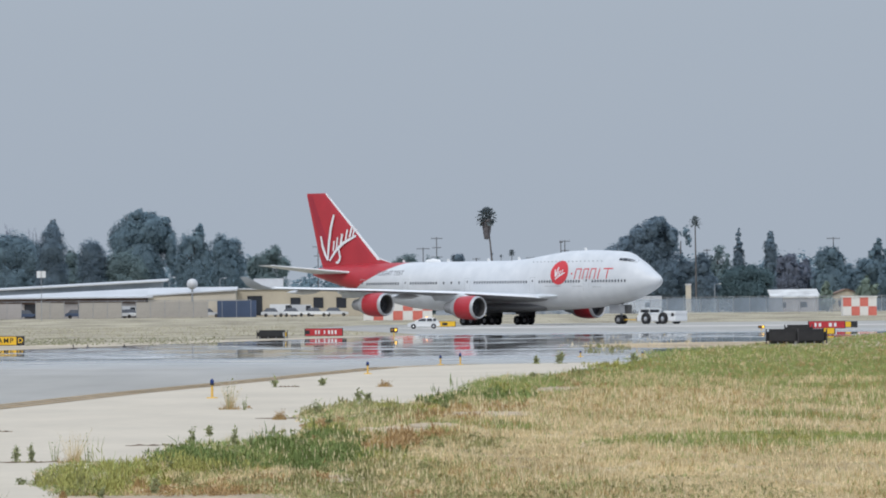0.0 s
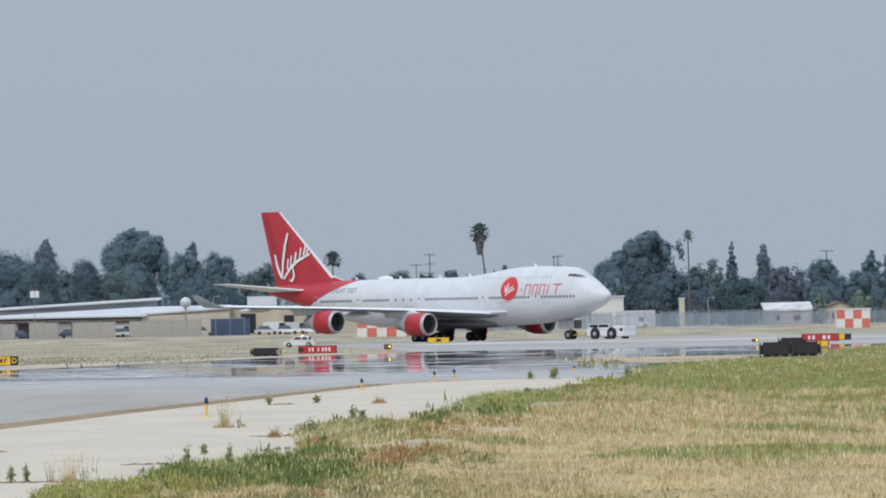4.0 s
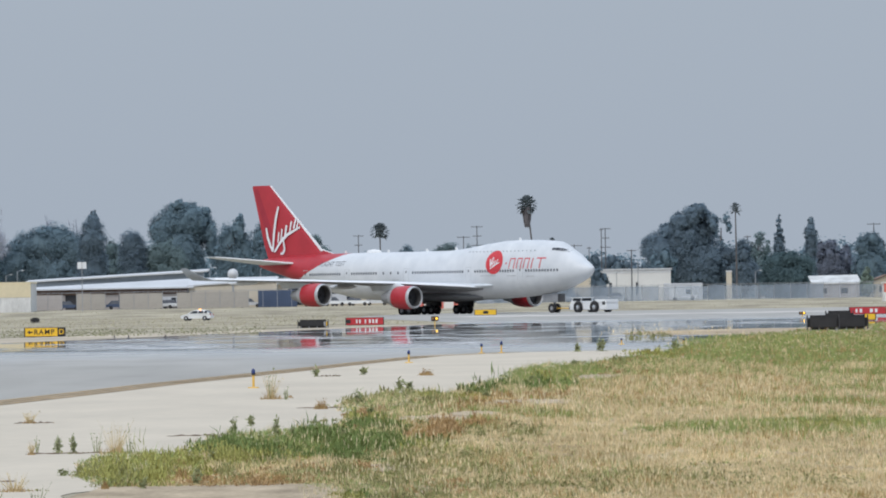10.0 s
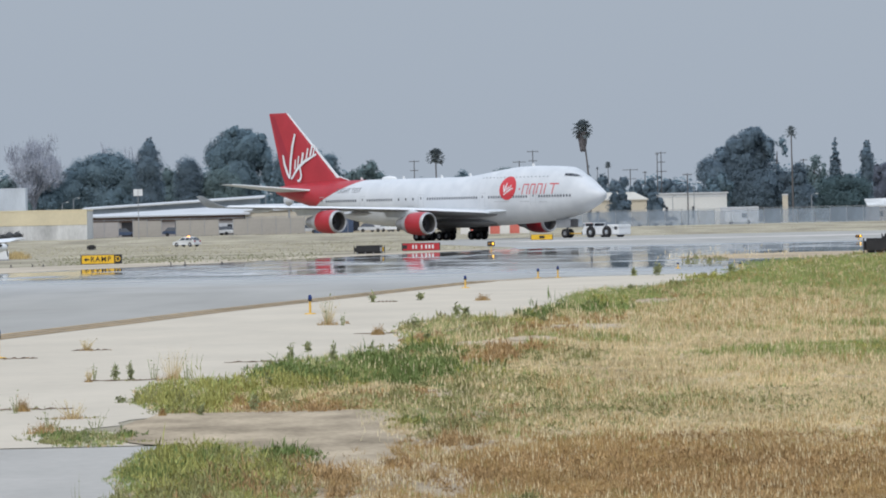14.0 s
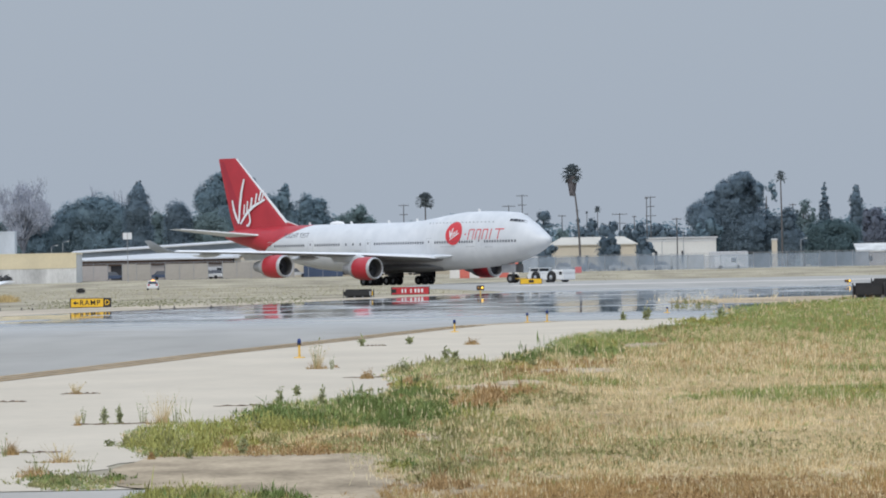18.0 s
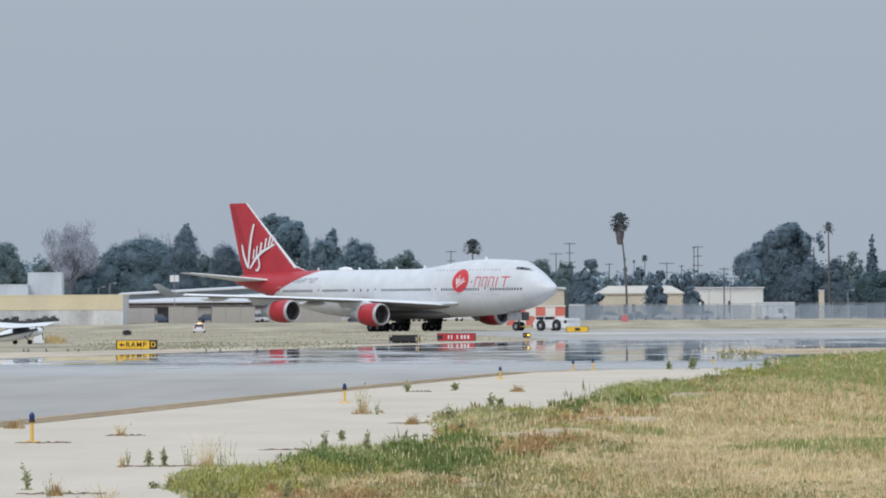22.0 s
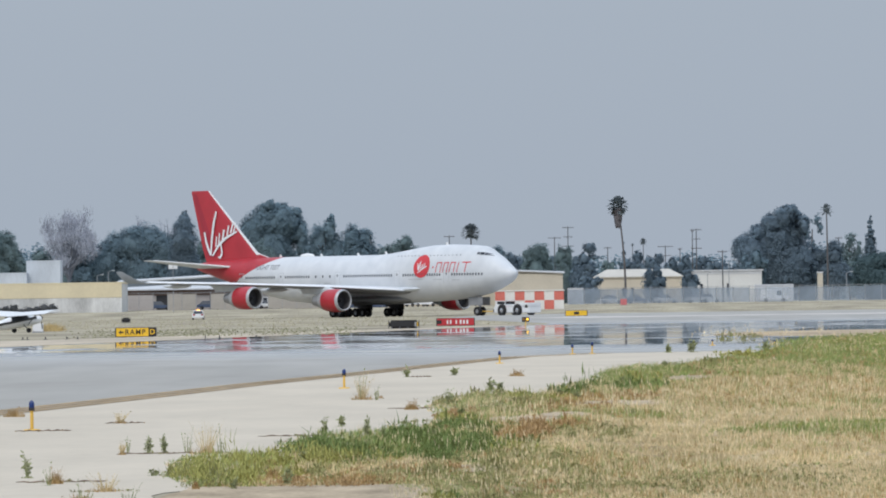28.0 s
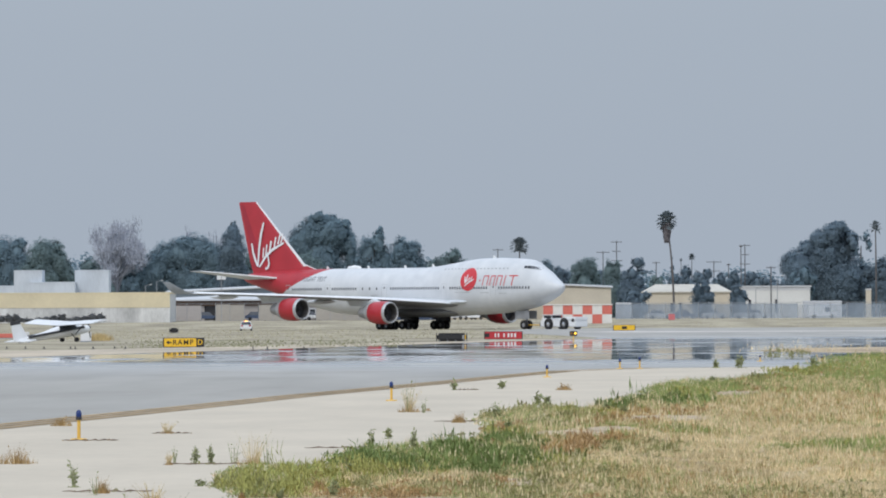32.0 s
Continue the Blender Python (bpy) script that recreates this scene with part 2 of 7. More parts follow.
LEAF_GREY = mat("grey_mauve_twigs", (0.37, 0.395, 0.46), 0.9, vary=0.2, scale=0.2, isle=0.2, spec=0.0)
TWIG = mat("grey_mauve_limbs", (0.2, 0.215, 0.25), 0.9, vary=0.2, scale=0.5, spec=0.0)
FROND = leafy("hazed_palm_fronds", (0.175, 0.205, 0.22))
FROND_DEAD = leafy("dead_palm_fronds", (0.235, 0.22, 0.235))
FAR_STRAW = mat("pale_far_grass", (0.46, 0.42, 0.3), 0.9, vary=0.2, scale=0.1, isle=0.15, spec=0.0)
G_GREEN = mat("green_grass", (0.255, 0.31, 0.115), 0.8, vary=0.4, scale=0.6, isle=0.3, spec=0.0)
G_STRAW = mat("straw_grass", (0.64, 0.525, 0.32), 0.8, vary=0.3, scale=0.45, isle=0.3, spec=0.0)
G_BROWN = mat("brown_grass", (0.395, 0.27, 0.125), 0.8, vary=0.35, scale=0.5, isle=0.35, spec=0.0)
SEED = mat("pale_seed_heads", (0.7, 0.6, 0.4), 0.8, vary=0.2, scale=1.0, isle=0.25, spec=0.0)
LITTER = mat("dark_plant_litter", (0.2, 0.145, 0.105), 0.95, vary=0.4, scale=3.0, spec=0.0)
HERB_GREEN = mat("dark_green_herb", (0.15, 0.198, 0.072), 0.8, vary=0.4, scale=1.2, isle=0.35, spec=0.0)
HERB_LIME = mat("yellow_green_herb", (0.33, 0.325, 0.11), 0.8, vary=0.35, scale=1.2, isle=0.35, spec=0.0)
HERB_OLIVE = mat("olive_herb", (0.275, 0.27, 0.125), 0.8, vary=0.4, scale=1.2, isle=0.35, spec=0.0)
HERB_RUST = mat("rusty_brown_herb", (0.38, 0.255, 0.13), 0.8, vary=0.35, scale=1.2, isle=0.35, spec=0.0)
TUFT = mat("dull_green_tuft", (0.29, 0.285, 0.18), 0.9, vary=0.25, scale=0.3, isle=0.2, spec=0.0)
HERB_OCHRE = mat("ochre_weed", (0.5, 0.38, 0.19), 0.9, vary=0.3, scale=1.0, isle=0.3, spec=0.0)
HERB_PALE = mat("grey_green_weed", (0.3, 0.32, 0.17), 0.8, vary=0.35, scale=2.0, isle=0.35, spec=0.0)
YELLOW_POST = mat("yellow_post_paint", (0.76, 0.47, 0.09), 0.5, vary=0.12, scale=3)
BLUE_LENS = mat("blue_glass_lens", (0.012, 0.035, 0.16), 0.15, vary=0.1, scale=3)
AMBER = glow("amber_signal_lamp", (1.0, 0.55, 0.05), 1.6)
BEACON = glow("amber_beacon_lamp", (1.0, 0.45, 0.08), 2.5)


# ---- mesh helpers ----
def box(bm, x0, y0, z0, x1, y1, z1, bev=0.0):
    r = bmesh.ops.create_cube(bm, size=1)
    bmesh.ops.scale(bm, verts=r["verts"], vec=(x1 - x0, y1 - y0, z1 - z0))
    bmesh.ops.translate(bm, verts=r["verts"], vec=((x0 + x1) / 2, (y0 + y1) / 2, (z0 + z1) / 2))
    if bev:
        es = list({e for v in r["verts"] for e in v.link_edges})
        bmesh.ops.bevel(bm, geom=es, offset=bev, segments=2, affect="EDGES")
    return bm


def rod(bm, a, b, r0, r1=None, n=8):
    a, b = Vector(a), Vector(b)
    d = b - a
    m = Matrix.Translation((a + b) / 2) @ d.to_track_quat("Z", "Y").to_matrix().to_4x4()
    bmesh.ops.create_cone(bm, cap_ends=True, segments=n, radius1=r0, radius2=r0 if r1 is None else r1, depth=d.length, matrix=m)
    return bm


def lathe(bm, profile, n=24, axis="X", at=(0, 0, 0)):
    """Turns a profile of (along, radius) round an axis."""
    rings = []
    for a, r in profile:
        ring = []
        for i in range(n):
            c, s = math.cos(2 * math.pi * i / n) * r, math.sin(2 * math.pi * i / n) * r
            p = {"X": (a, c, s), "Y": (c, a, s), "Z": (c, s, a)}[axis]
            ring.append(bm.verts.new(Vector(p) + Vector(at)))
        rings.append(ring)
    for p, q in zip(rings, rings[1:]):
        for i in range(n):
            bm.faces.new((p[i], p[(i + 1) % n], q[(i + 1) % n], q[i]))
    return rings


def loft(bm, rings, close=True):
    rows = [[bm.verts.new(p) for p in ring] for ring in rings]
    n = len(rows[0])
    for p, q in zip(rows, rows[1:]):
        for i in range(n):
            bm.faces.new((p[i], p[(i + 1) % n], q[(i + 1) % n], q[i]))
    if close:
        bm.faces.new(rows[0])
        bm.faces.new(rows[-1])
    bmesh.ops.recalc_face_normals(bm, faces=bm.faces)
    return rows


def mesh_of(bm, name, material, smooth=False):
    me = bpy.data.meshes.new(name)
    bmesh.ops.recalc_face_normals(bm, faces=bm.faces)
    bm.to_mesh(me)
    bm.free()
    for m in material if isinstance(material, (list, tuple)) else [material]:
        me.materials.append(m)
    if smooth:
        for p in me.polygons:
            p.use_smooth = True
        me.set_sharp_from_angle(angle=radians(40))
    return me


def part(name, bm, material, parent=None, label="", smooth=False, at=None):
    ob = new(name, mesh_of(bm, name, material, smooth))
    if parent:
        ob.parent = parent
    if at:
        ob.matrix_basis = at
    return tagged(ob, label)


def thing(name, label, category, m=None, group="", kind=""):
    ob = new(name)
    ob.empty_display_size = 0.5
    if m:
        ob.matrix_basis = m
    return tagged(ob, label, category, group, kind)


def raw_mesh(name, verts, faces, material):
    """A mesh from number arrays: verts (n, 3), faces (m, k)."""
    verts, faces = np.asarray(verts, np.float32), np.asarray(faces, np.int32)
    me = bpy.data.meshes.new(name)
    k = faces.shape[1]
    me.vertices.add(len(verts))
    me.vertices.foreach_set("co", verts.ravel())
    me.loops.add(faces.size)
    me.loops.foreach_set("vertex_index", faces.ravel())
    me.polygons.add(len(faces))
    me.polygons.foreach_set("loop_start", np.arange(0, faces.size, k, dtype=np.int32))
    me.materials.append(material)
    me.update(calc_edges=True)
    me.validate()
    return me


# Things are placed to fit the camera's view: bearings are in steps of 80 microradians to the right of north; FAN turns
# them into metres.
FAN = 12500.0


def east(bearing, dist):
    return bearing * dist / FAN


def up(rise, dist):
    return EYE + rise * dist / FAN


def dist_of(dip):
    """How far off the level ground lies that is seen so far below the horizon."""
    return EYE * FAN / dip


def ground_z(y):
    return min(max((y - 1085) * 0.00625, 0.0), 1.25)


# ---- the ground ----
def sheet(name, pts, z, material, label="", kind="structure"):
    bm = bmesh.new()
    top = [bm.verts.new((x, y, z)) for x, y in pts]
    f = bm.faces.new(top)
    if f.normal.z < 0:
        f.normal_flip()
    bmesh.ops.triangulate(bm, faces=[f])
    ob = new(name, mesh_of(bm, name, material))
    return tagged(ob, label, name.replace("_", " "), kind=kind)


def build_ground():
    bm = bmesh.new()
    ys = [-400, 0, 60, 120, 250, 500, 800, 1000, 1085, 1110, 1150, 1200, 1285, 1300, 1400, 1700, 2500, 4800]
    xs = [-3000, -600, -250, -120, -60, -20, 0, 20, 60, 120, 250, 600, 3000]
    grid = [[bm.verts.new((x, y, ground_z(y))) for x in xs] for y in ys]
    for a, b in zip(grid, grid[1:]):
        for i in range(len(xs) - 1):
            bm.faces.new((a[i], a[i + 1], b[i + 1], b[i]))
    ob = new("ground", mesh_of(bm, "ground", SOIL))
    tagged(ob, "dry airfield ground of soil and straw-coloured litter", "ground", kind="structure")


TAXI_EDGE = [(-26, 20), (-14.2, 100), (-9.5, 151), (-7.9, 168.4), (-5.9, 192), (-3.2, 218), (0.3, 254), (2.2, 272), (5.6, 284), (11, 288), (18, 291), (40, 294)]
GRASS_EDGE = [(-3.6, 78), (-3.07, 84), (-2.3, 101), (-0.8, 116.5), (1.4, 153), (5.2, 205), (9.1, 245), (12.3, 278), (17.8, 340), (26.3, 419), (46.7, 573), (66, 690)]


def lerp_line(points, y):
    for (x0, y0), (x1, y1) in zip(points, points[1:]):
        if y <= y1:
            return x0 + (x1 - x0) * (y - y0) / (y1 - y0)
    return points[-1][0]


def strip(name, rows, z, material, label):
    """A pavement sheet from rows of (north, west edge, east edge)."""
    bm = bmesh.new()
    vs = []
    for y, xa, xb in rows:
        n = 8
        vs.append([bm.verts.new((xa + (xb - xa) * k / n, y, z)) for k in range(n + 1)])
    for p, q in zip(vs, vs[1:]):
        for k in range(8):
            bm.faces.new((p[k], p[k + 1], q[k + 1], q[k]))
    ob = new(name, mesh_of(bm, name, material))
    return tagged(ob, label, name.split("_")[0], kind="structure")


def far_edge(y):
    """West edge of the asphalt, beyond which the far verge begins."""
    return -16.5 + 0.14 * (y - 440)


def build_pavement():
    rows = [(y, far_edge(y), lerp_line(TAXI_EDGE, y)) for y in (20, 60, 100, 125, 151, 168.4, 180, 192, 205, 218, 236, 254, 263, 272, 278, 284, 286, 288)]
    rows += [(291, far_edge(291), 60), (294, far_edge(294), 140), (380, far_edge(380), 140), (500, far_edge(500), 140), (600, far_edge(600), 140), (622, 9, 140), (655, 10, 140), (700, 8, 150), (750, 6, 160), (880, 0, 200), (960, 2, 220),
             (1000, 4, 240), (1040, 6, 240), (1078, 8, 240)]
    strip("taxiway", rows, 0.012, ASPHALT, "wide grey asphalt taxiway with an imitated mirage shine")
    rng = random.Random(3)
    rows = []
    y = 72.45
    while y < 289:
        xa = lerp_line(TAXI_EDGE, y) if y < 284 else 5.6 + (y - 284) * 1.4
        xb = lerp_line([(-1.2, 57), (-1.6, 76)] + GRASS_EDGE, y) + rng.uniform(-0.15, 0.15)
        rows.append((y, min(xa, xb - 0.05), xb))
        y += 0.8 + y * 0.004
    strip("pavement", rows, 0.008, CONCRETE, "pale concrete taxiway shoulder with cracks and weeds")
    rows = [(y, -26, lerp_line([(-2.6, 40), (-2.5, 54), (-2.3, 62), (-2.4, 72.4)], y) + rng.uniform(-0.06, 0.06)) for y in np.arange(40, 72.5, 0.8)]
    strip("road", [tuple(map(float, r)) for r in rows], 0.012, PATCH, "grey service road edge in front of the concrete")
    rows = [(float(y), far_edge(y) - lerp_line([(18, 300), (15, 440), (7, 520), (3, 640)], y), far_edge(y) - 0.02) for y in range(300, 622, 16)]
    strip("pavement_far", rows, 0.02, WORN, "pale concrete strip along the far edge of the taxiway")
    # soil under the grass of the verge, sandy bare patches, the pale island beyond the crossing and the front slab
    rows = [(float(y), lerp_line(GRASS_EDGE, y) + 0.25 + rng.uniform(-0.2, 0.2), 40 + 0.16 * y) for y in np.geomspace(79, 288, 70)]
    strip("verge", rows, 0.005, VERGE, "soil and straw litter under the grass")
    rows = [(float(y), lerp_line(GRASS_EDGE, y) + rng.uniform(-0.6, 0.6), 140) for y in np.geomspace(290, 640, 30)]
    strip("verge", rows, 0.017, VERGE, "soil and straw litter under the far grass")
    rows = [(float(y), 0.6 + rng.uniform(-0.3, 0.3), 40) for y in np.linspace(50.4, 78.6, 30)]
    strip("verge", rows, 0.005, VERGE, "soil and straw litter under the near grass")
    for lift, (b, dip, rb, rd) in enumerate(((145, 213, 75, 7), (438, 143, 42, 5), (318, 186, 75, 5), (215, 205, 50, 4), (60, 300, 50, 7))):
        rows = []
        for k in range(15):
            u = -1 + 2 * k / 14
            y = dist_of(dip - rd * u)
            half = rb * math.sqrt(max(0.0, 1 - u * u)) + 2
            rows.append((y, (b - half * rng.uniform(0.7, 1.15)) * y / FAN, (b + half * rng.uniform(0.7, 1.15)) * y / FAN))
        strip("bare_patch", rows, 0.012 + 0.004 * lift, PALEDIRT, "pale sandy bare patch in the grass border")
    rows = [(float(d), (b + rng.uniform(-25, 25)) * d / FAN, 1150 * d / FAN) for d, b in ((384, 660), (392, 560), (400, 500), (410, 480), (420, 490), (432, 520), (442, 600), (450, 700))]
    strip("bare_island", rows, 0.022, PALEDIRT, "pale dry island of dirt beyond the crossing")
    # pale strip added to imitate the bright shimmering streak beyond the taxiway
    rows = [(float(y), (150 + 60 * abs(y - 850) / 25 + rng.uniform(-40, 40)) * y / FAN, 90.0) for y in np.linspace(825, 878, 9)]
    strip("pavement_crossing", rows, 0.025, PALE_STREAK, "pale strip standing in for a bright streak beyond the taxiway")
    rows = [(y, -2.35, 12.0) for y in (36.0, 40.0, 44.0, 48.0, 50.15)]
    strip("pavement_front", rows, 0.03, CONCRETE, "pale concrete slab in front of the verge")
    # painted edge lines along the shoulder
    for off in (0.0, 0.42, 0.84):
        bm = bmesh.new()
        pts = [(x + 0.25 + off, y) for x, y in TAXI_EDGE[:9]]
        va = [bm.verts.new((x, y, 0.022)) for x, y in pts]
        vb = [bm.verts.new((x + 0.17, y, 0.022)) for x, y in pts]
        for i in range(len(pts) - 1):
            bm.faces.new((va[i], vb[i], vb[i + 1], va[i + 1]))
        ob = part("trim_edge_line", bm, YELLOW_LINE)
        tagged(ob, "worn yellow painted taxiway edge line", "marking", "taxiway edge lines", "structure")


build_ground()
build_pavement()


# ---- the airliner: local x forward, y to port, z up; the origin lies on the ground between the wing gears ----
NOSE_X = 31.8
# station aft of the nose, bottom, top, half width, height of the widest point
STATIONS = [(0.0, 5.92, 6.3, 0.2, 6.1), (0.4, 5.4, 6.65, 0.7, 6.02), (1.0, 5.0, 7.02, 1.15, 5.95), (1.8, 4.6, 7.5, 1.6, 5.9), (3.2, 4.05, 8.5, 2.2, 5.8),
            (4.0, 3.76, 8.96, 2.42, 5.72), (4.8, 3.5, 9.4, 2.62, 5.65), (5.5, 3.3, 9.82, 2.76, 5.58), (6.3, 3.1, 10.1, 2.9, 5.5), (8, 2.8, 10.25, 3.08, 5.4), (10.5, 2.5, 10.36, 3.2, 5.35), (13, 2.3, 10.42, 3.25, 5.3),
            (17, 2.12, 10.35, 3.25, 5.3), (20, 2.0, 10.05, 3.25, 5.3), (23, 2.0, 9.65, 3.25, 5.3), (26, 2.0, 9.3, 3.25, 5.3), (29, 2.0, 9.12, 3.25, 5.3),
            (36, 2.05, 9.1, 3.25, 5.3), (44, 2.15, 9.1, 3.25, 5.35), (48, 2.5, 9.1, 3.2, 5.6), (52, 3.2, 9.08, 3.05, 5.9), (56, 4.1, 9.0, 2.75, 6.3),
            (60, 5.1, 8.9, 2.3, 6.8), (64, 6.1, 8.75, 1.7, 7.4), (67, 6.85, 8.55, 1.05, 7.75), (68.6, 7.3, 8.3, 0.5, 7.8)]


def station(s):
    for a, b in zip(STATIONS, STATIONS[1:]):
        if s <= b[0]:
            t = (s - a[0]) / (b[0] - a[0])
            return [p + (q - p) * t for p, q in zip(a[1:], b[1:])]
    return list(STATIONS[-1][1:])


def hull_half(s, z):
    """Half width of the body at a station and height."""
    zb, zt, w, zc = station(s)
    h = (zt - zc) if z > zc else (zc - zb)
    u = min(1.0, abs(z - zc) / h)
    return w * math.sqrt(max(0.0, 1 - u ** 2.1))


def hull_ring(s, n=40):
    zb, zt, w, zc = station(s)
    ring = []
    for i in range(n):
        a = 2 * math.pi * i / n
        c, d = math.cos(a), math.sin(a)
        h = (zt - zc) if d > 0 else (zc - zb)
        p = 2 / 2.1
        ring.append((NOSE_X - s, math.copysign(abs(c) ** p, c) * w, zc + math.copysign(abs(d) ** p, d) * h))
    return ring


def decal(name, polys, side, material, parent, lift=0.03, label=""):
    """Flat paint shapes, polygons of (station, height), laid on the body's side: -1 starboard, 1 port."""
    bm = bmesh.new()
    for poly in polys:
        f = bm.faces.new([bm.verts.new((s, 0, z)) for s, z in poly])
    bmesh.ops.triangulate(bm, faces=bm.faces)
    bmesh.ops.subdivide_edges(bm, edges=[e for e in bm.edges if e.calc_length() > 0.7], cuts=2, use_grid_fill=True)
    for v in bm.verts:
        s, z = v.co.x, v.co.z
        v.co = (NOSE_X - s, side * (hull_half(s, z) + lift), z)
    return part(name, bm, material, parent, label)


def stroke(points, width):
    """A brush stroke as quads along points of (station, height); width may taper."""
    polys = []
    n = len(points) - 1
    for i in range(n):
        (x0, z0), (x1, z1) = points[i], points[i + 1]
        L = math.hypot(x1 - x0, z1 - z0)
        px, pz = -(z1 - z0) / L, (x1 - x0) / L
        w0 = width * (0.55 + 0.45 * math.sin(math.pi * (i + 0.3) / (n + 0.6)))
        w1 = width * (0.55 + 0.45 * math.sin(math.pi * (i + 1.3) / (n + 0.6)))
        polys.append([(x0 + px * w0 / 2, z0 + pz * w0 / 2), (x1 + px * w1 / 2, z1 + pz * w1 / 2), (x1 - px * w1 / 2, z1 - pz * w1 / 2), (x0 - px * w0 / 2, z0 - pz * w0 / 2)])
    return polys


def airfoil(le, chord, thick, n=9):
    """Points (aft, up) round a wing section."""
    upper, lower = [], []
    for i in range(n + 1):
        u = 0.5 - 0.5 * math.cos(math.pi * i / n)
        t = thick * (1.48 * math.sqrt(u) - 0.63 * u - 1.76 * u * u + 1.42 * u ** 3 - 0.51 * u ** 4)
        upper.append((le + u * chord, t * 1.15 + 0.012 * chord * math.sin(math.pi * u)))
        lower.append((le + u * chord, -t * 0.75))
    return upper + lower[-2:0:-1]


def wing_part(name, sections, material, parent, side, label="", upright=False):
    bm = bmesh.new()
    rings = []
    for y, le, chord, thick, z in sections:
        if upright:
            rings.append([(NOSE_X - a, t * 0.9, y) for a, t in airfoil(le, chord, thick)])
        else:
            rings.append([(NOSE_X - a, side * y, z + t) for a, t in airfoil(le, chord, thick)])
    loft(bm, rings)
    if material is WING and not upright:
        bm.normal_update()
        # faces turned down get the grey with shade painted in
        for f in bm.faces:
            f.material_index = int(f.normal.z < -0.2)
        material = [WING, WING_SHADE]
    return part(name, bm, material, parent, label, smooth=True)


def fin_half(s, z):
    t = (z - 8.6) / (19.3 - 8.6)
    le, ch = 54.25 + (66.1 - 54.25) * t, 12.9 + (4.2 - 12.9) * t
    u = min(max((s - le) / ch, 0.02), 0.98)
    th = 1.1 + (0.4 - 1.1) * t
    return th * 0.9 * (1.48 * math.sqrt(u) - 0.63 * u - 1.76 * u * u + 1.42 * u ** 3 - 0.51 * u ** 4) * 1.15


def wheel_mesh(r, w):
    bm = bmesh.new()
    prof = [(-w * 0.3, r * 0.45), (-w * 0.5, r * 0.62), (-w * 0.5, r * 0.88), (-w * 0.36, r), (w * 0.36, r), (w * 0.5, r * 0.88), (w * 0.5, r * 0.62), (w * 0.3, r * 0.45)]
    lathe(bm, prof, 20, "Y")
    for f in bm.faces:
        f.material_index = 0
    rings = lathe(bm, [(-w * 0.3, r * 0.45), (-w * 0.22, r * 0.2), (-w * 0.34, 0.02), (w * 0.34, 0.02), (w * 0.22, r * 0.2), (w * 0.3, r * 0.45)], 20, "Y")
    for ring in rings:
        for v in ring:
            for f in v.link_faces:
                f.material_index = 1
    # spokes and bolts make the turning visible
    for i in range(6):
        a = math.pi * i / 3
        b0 = len(bm.faces)
        rod(bm, (math.cos(a) * r * 0.3, -w * 0.36, math.sin(a) * r * 0.3), (math.cos(a) * r * 0.3, w * 0.36, math.sin(a) * r * 0.3), r * 0.06, n=5)
        bm.faces.ensure_lookup_table()
        for f in bm.faces[b0:]:
            f.material_index = 1
    return mesh_of(bm, "wheel", [RUBBER, GREY], True)


ROLLING = []   # wheels that turn: object, its thing's key, radius


def add_wheel(me, parent, at, key, r):
    ob = new("wheel", me)
    ob.parent = parent
    ob.matrix_basis = pose(*at)
    ROLLING.append((ob, key, r, at))
    if parent.parent is None and key != "jet":
        bm = bmesh.new()
        w = 0.19 * r + 0.08
        for d in (-1, 1):
            lathe(bm, [(d * w, 0.34 * r), (d * (w + 0.03), 0.22 * r), (d * (w + 0.035), 0.02)], 12, "Y")
        part("hub_cap", bm, ALU, ob, "bright round hub cap", smooth=True)
    return ob


LIP = mat("brushed_intake_metal", (0.45, 0.46, 0.48), 0.45, 0.3, vary=0.12, scale=2)
PYLON = mat("pale_grey_pylon_paint", (0.6, 0.635, 0.67), 0.5, vary=0.1, scale=0.8)
WINGLET = mat("mid_grey_winglet_paint", (0.31, 0.34, 0.38), 0.5, vary=0.12, scale=0.8)
SEAM = mat("faint_grey_stencil", (0.46, 0.48, 0.5), 0.5, vary=0.15, scale=2)
FAN_GREY = mat("grey_fan_metal", (0.12, 0.115, 0.115), 0.5, 0.4, vary=0.2, scale=2)


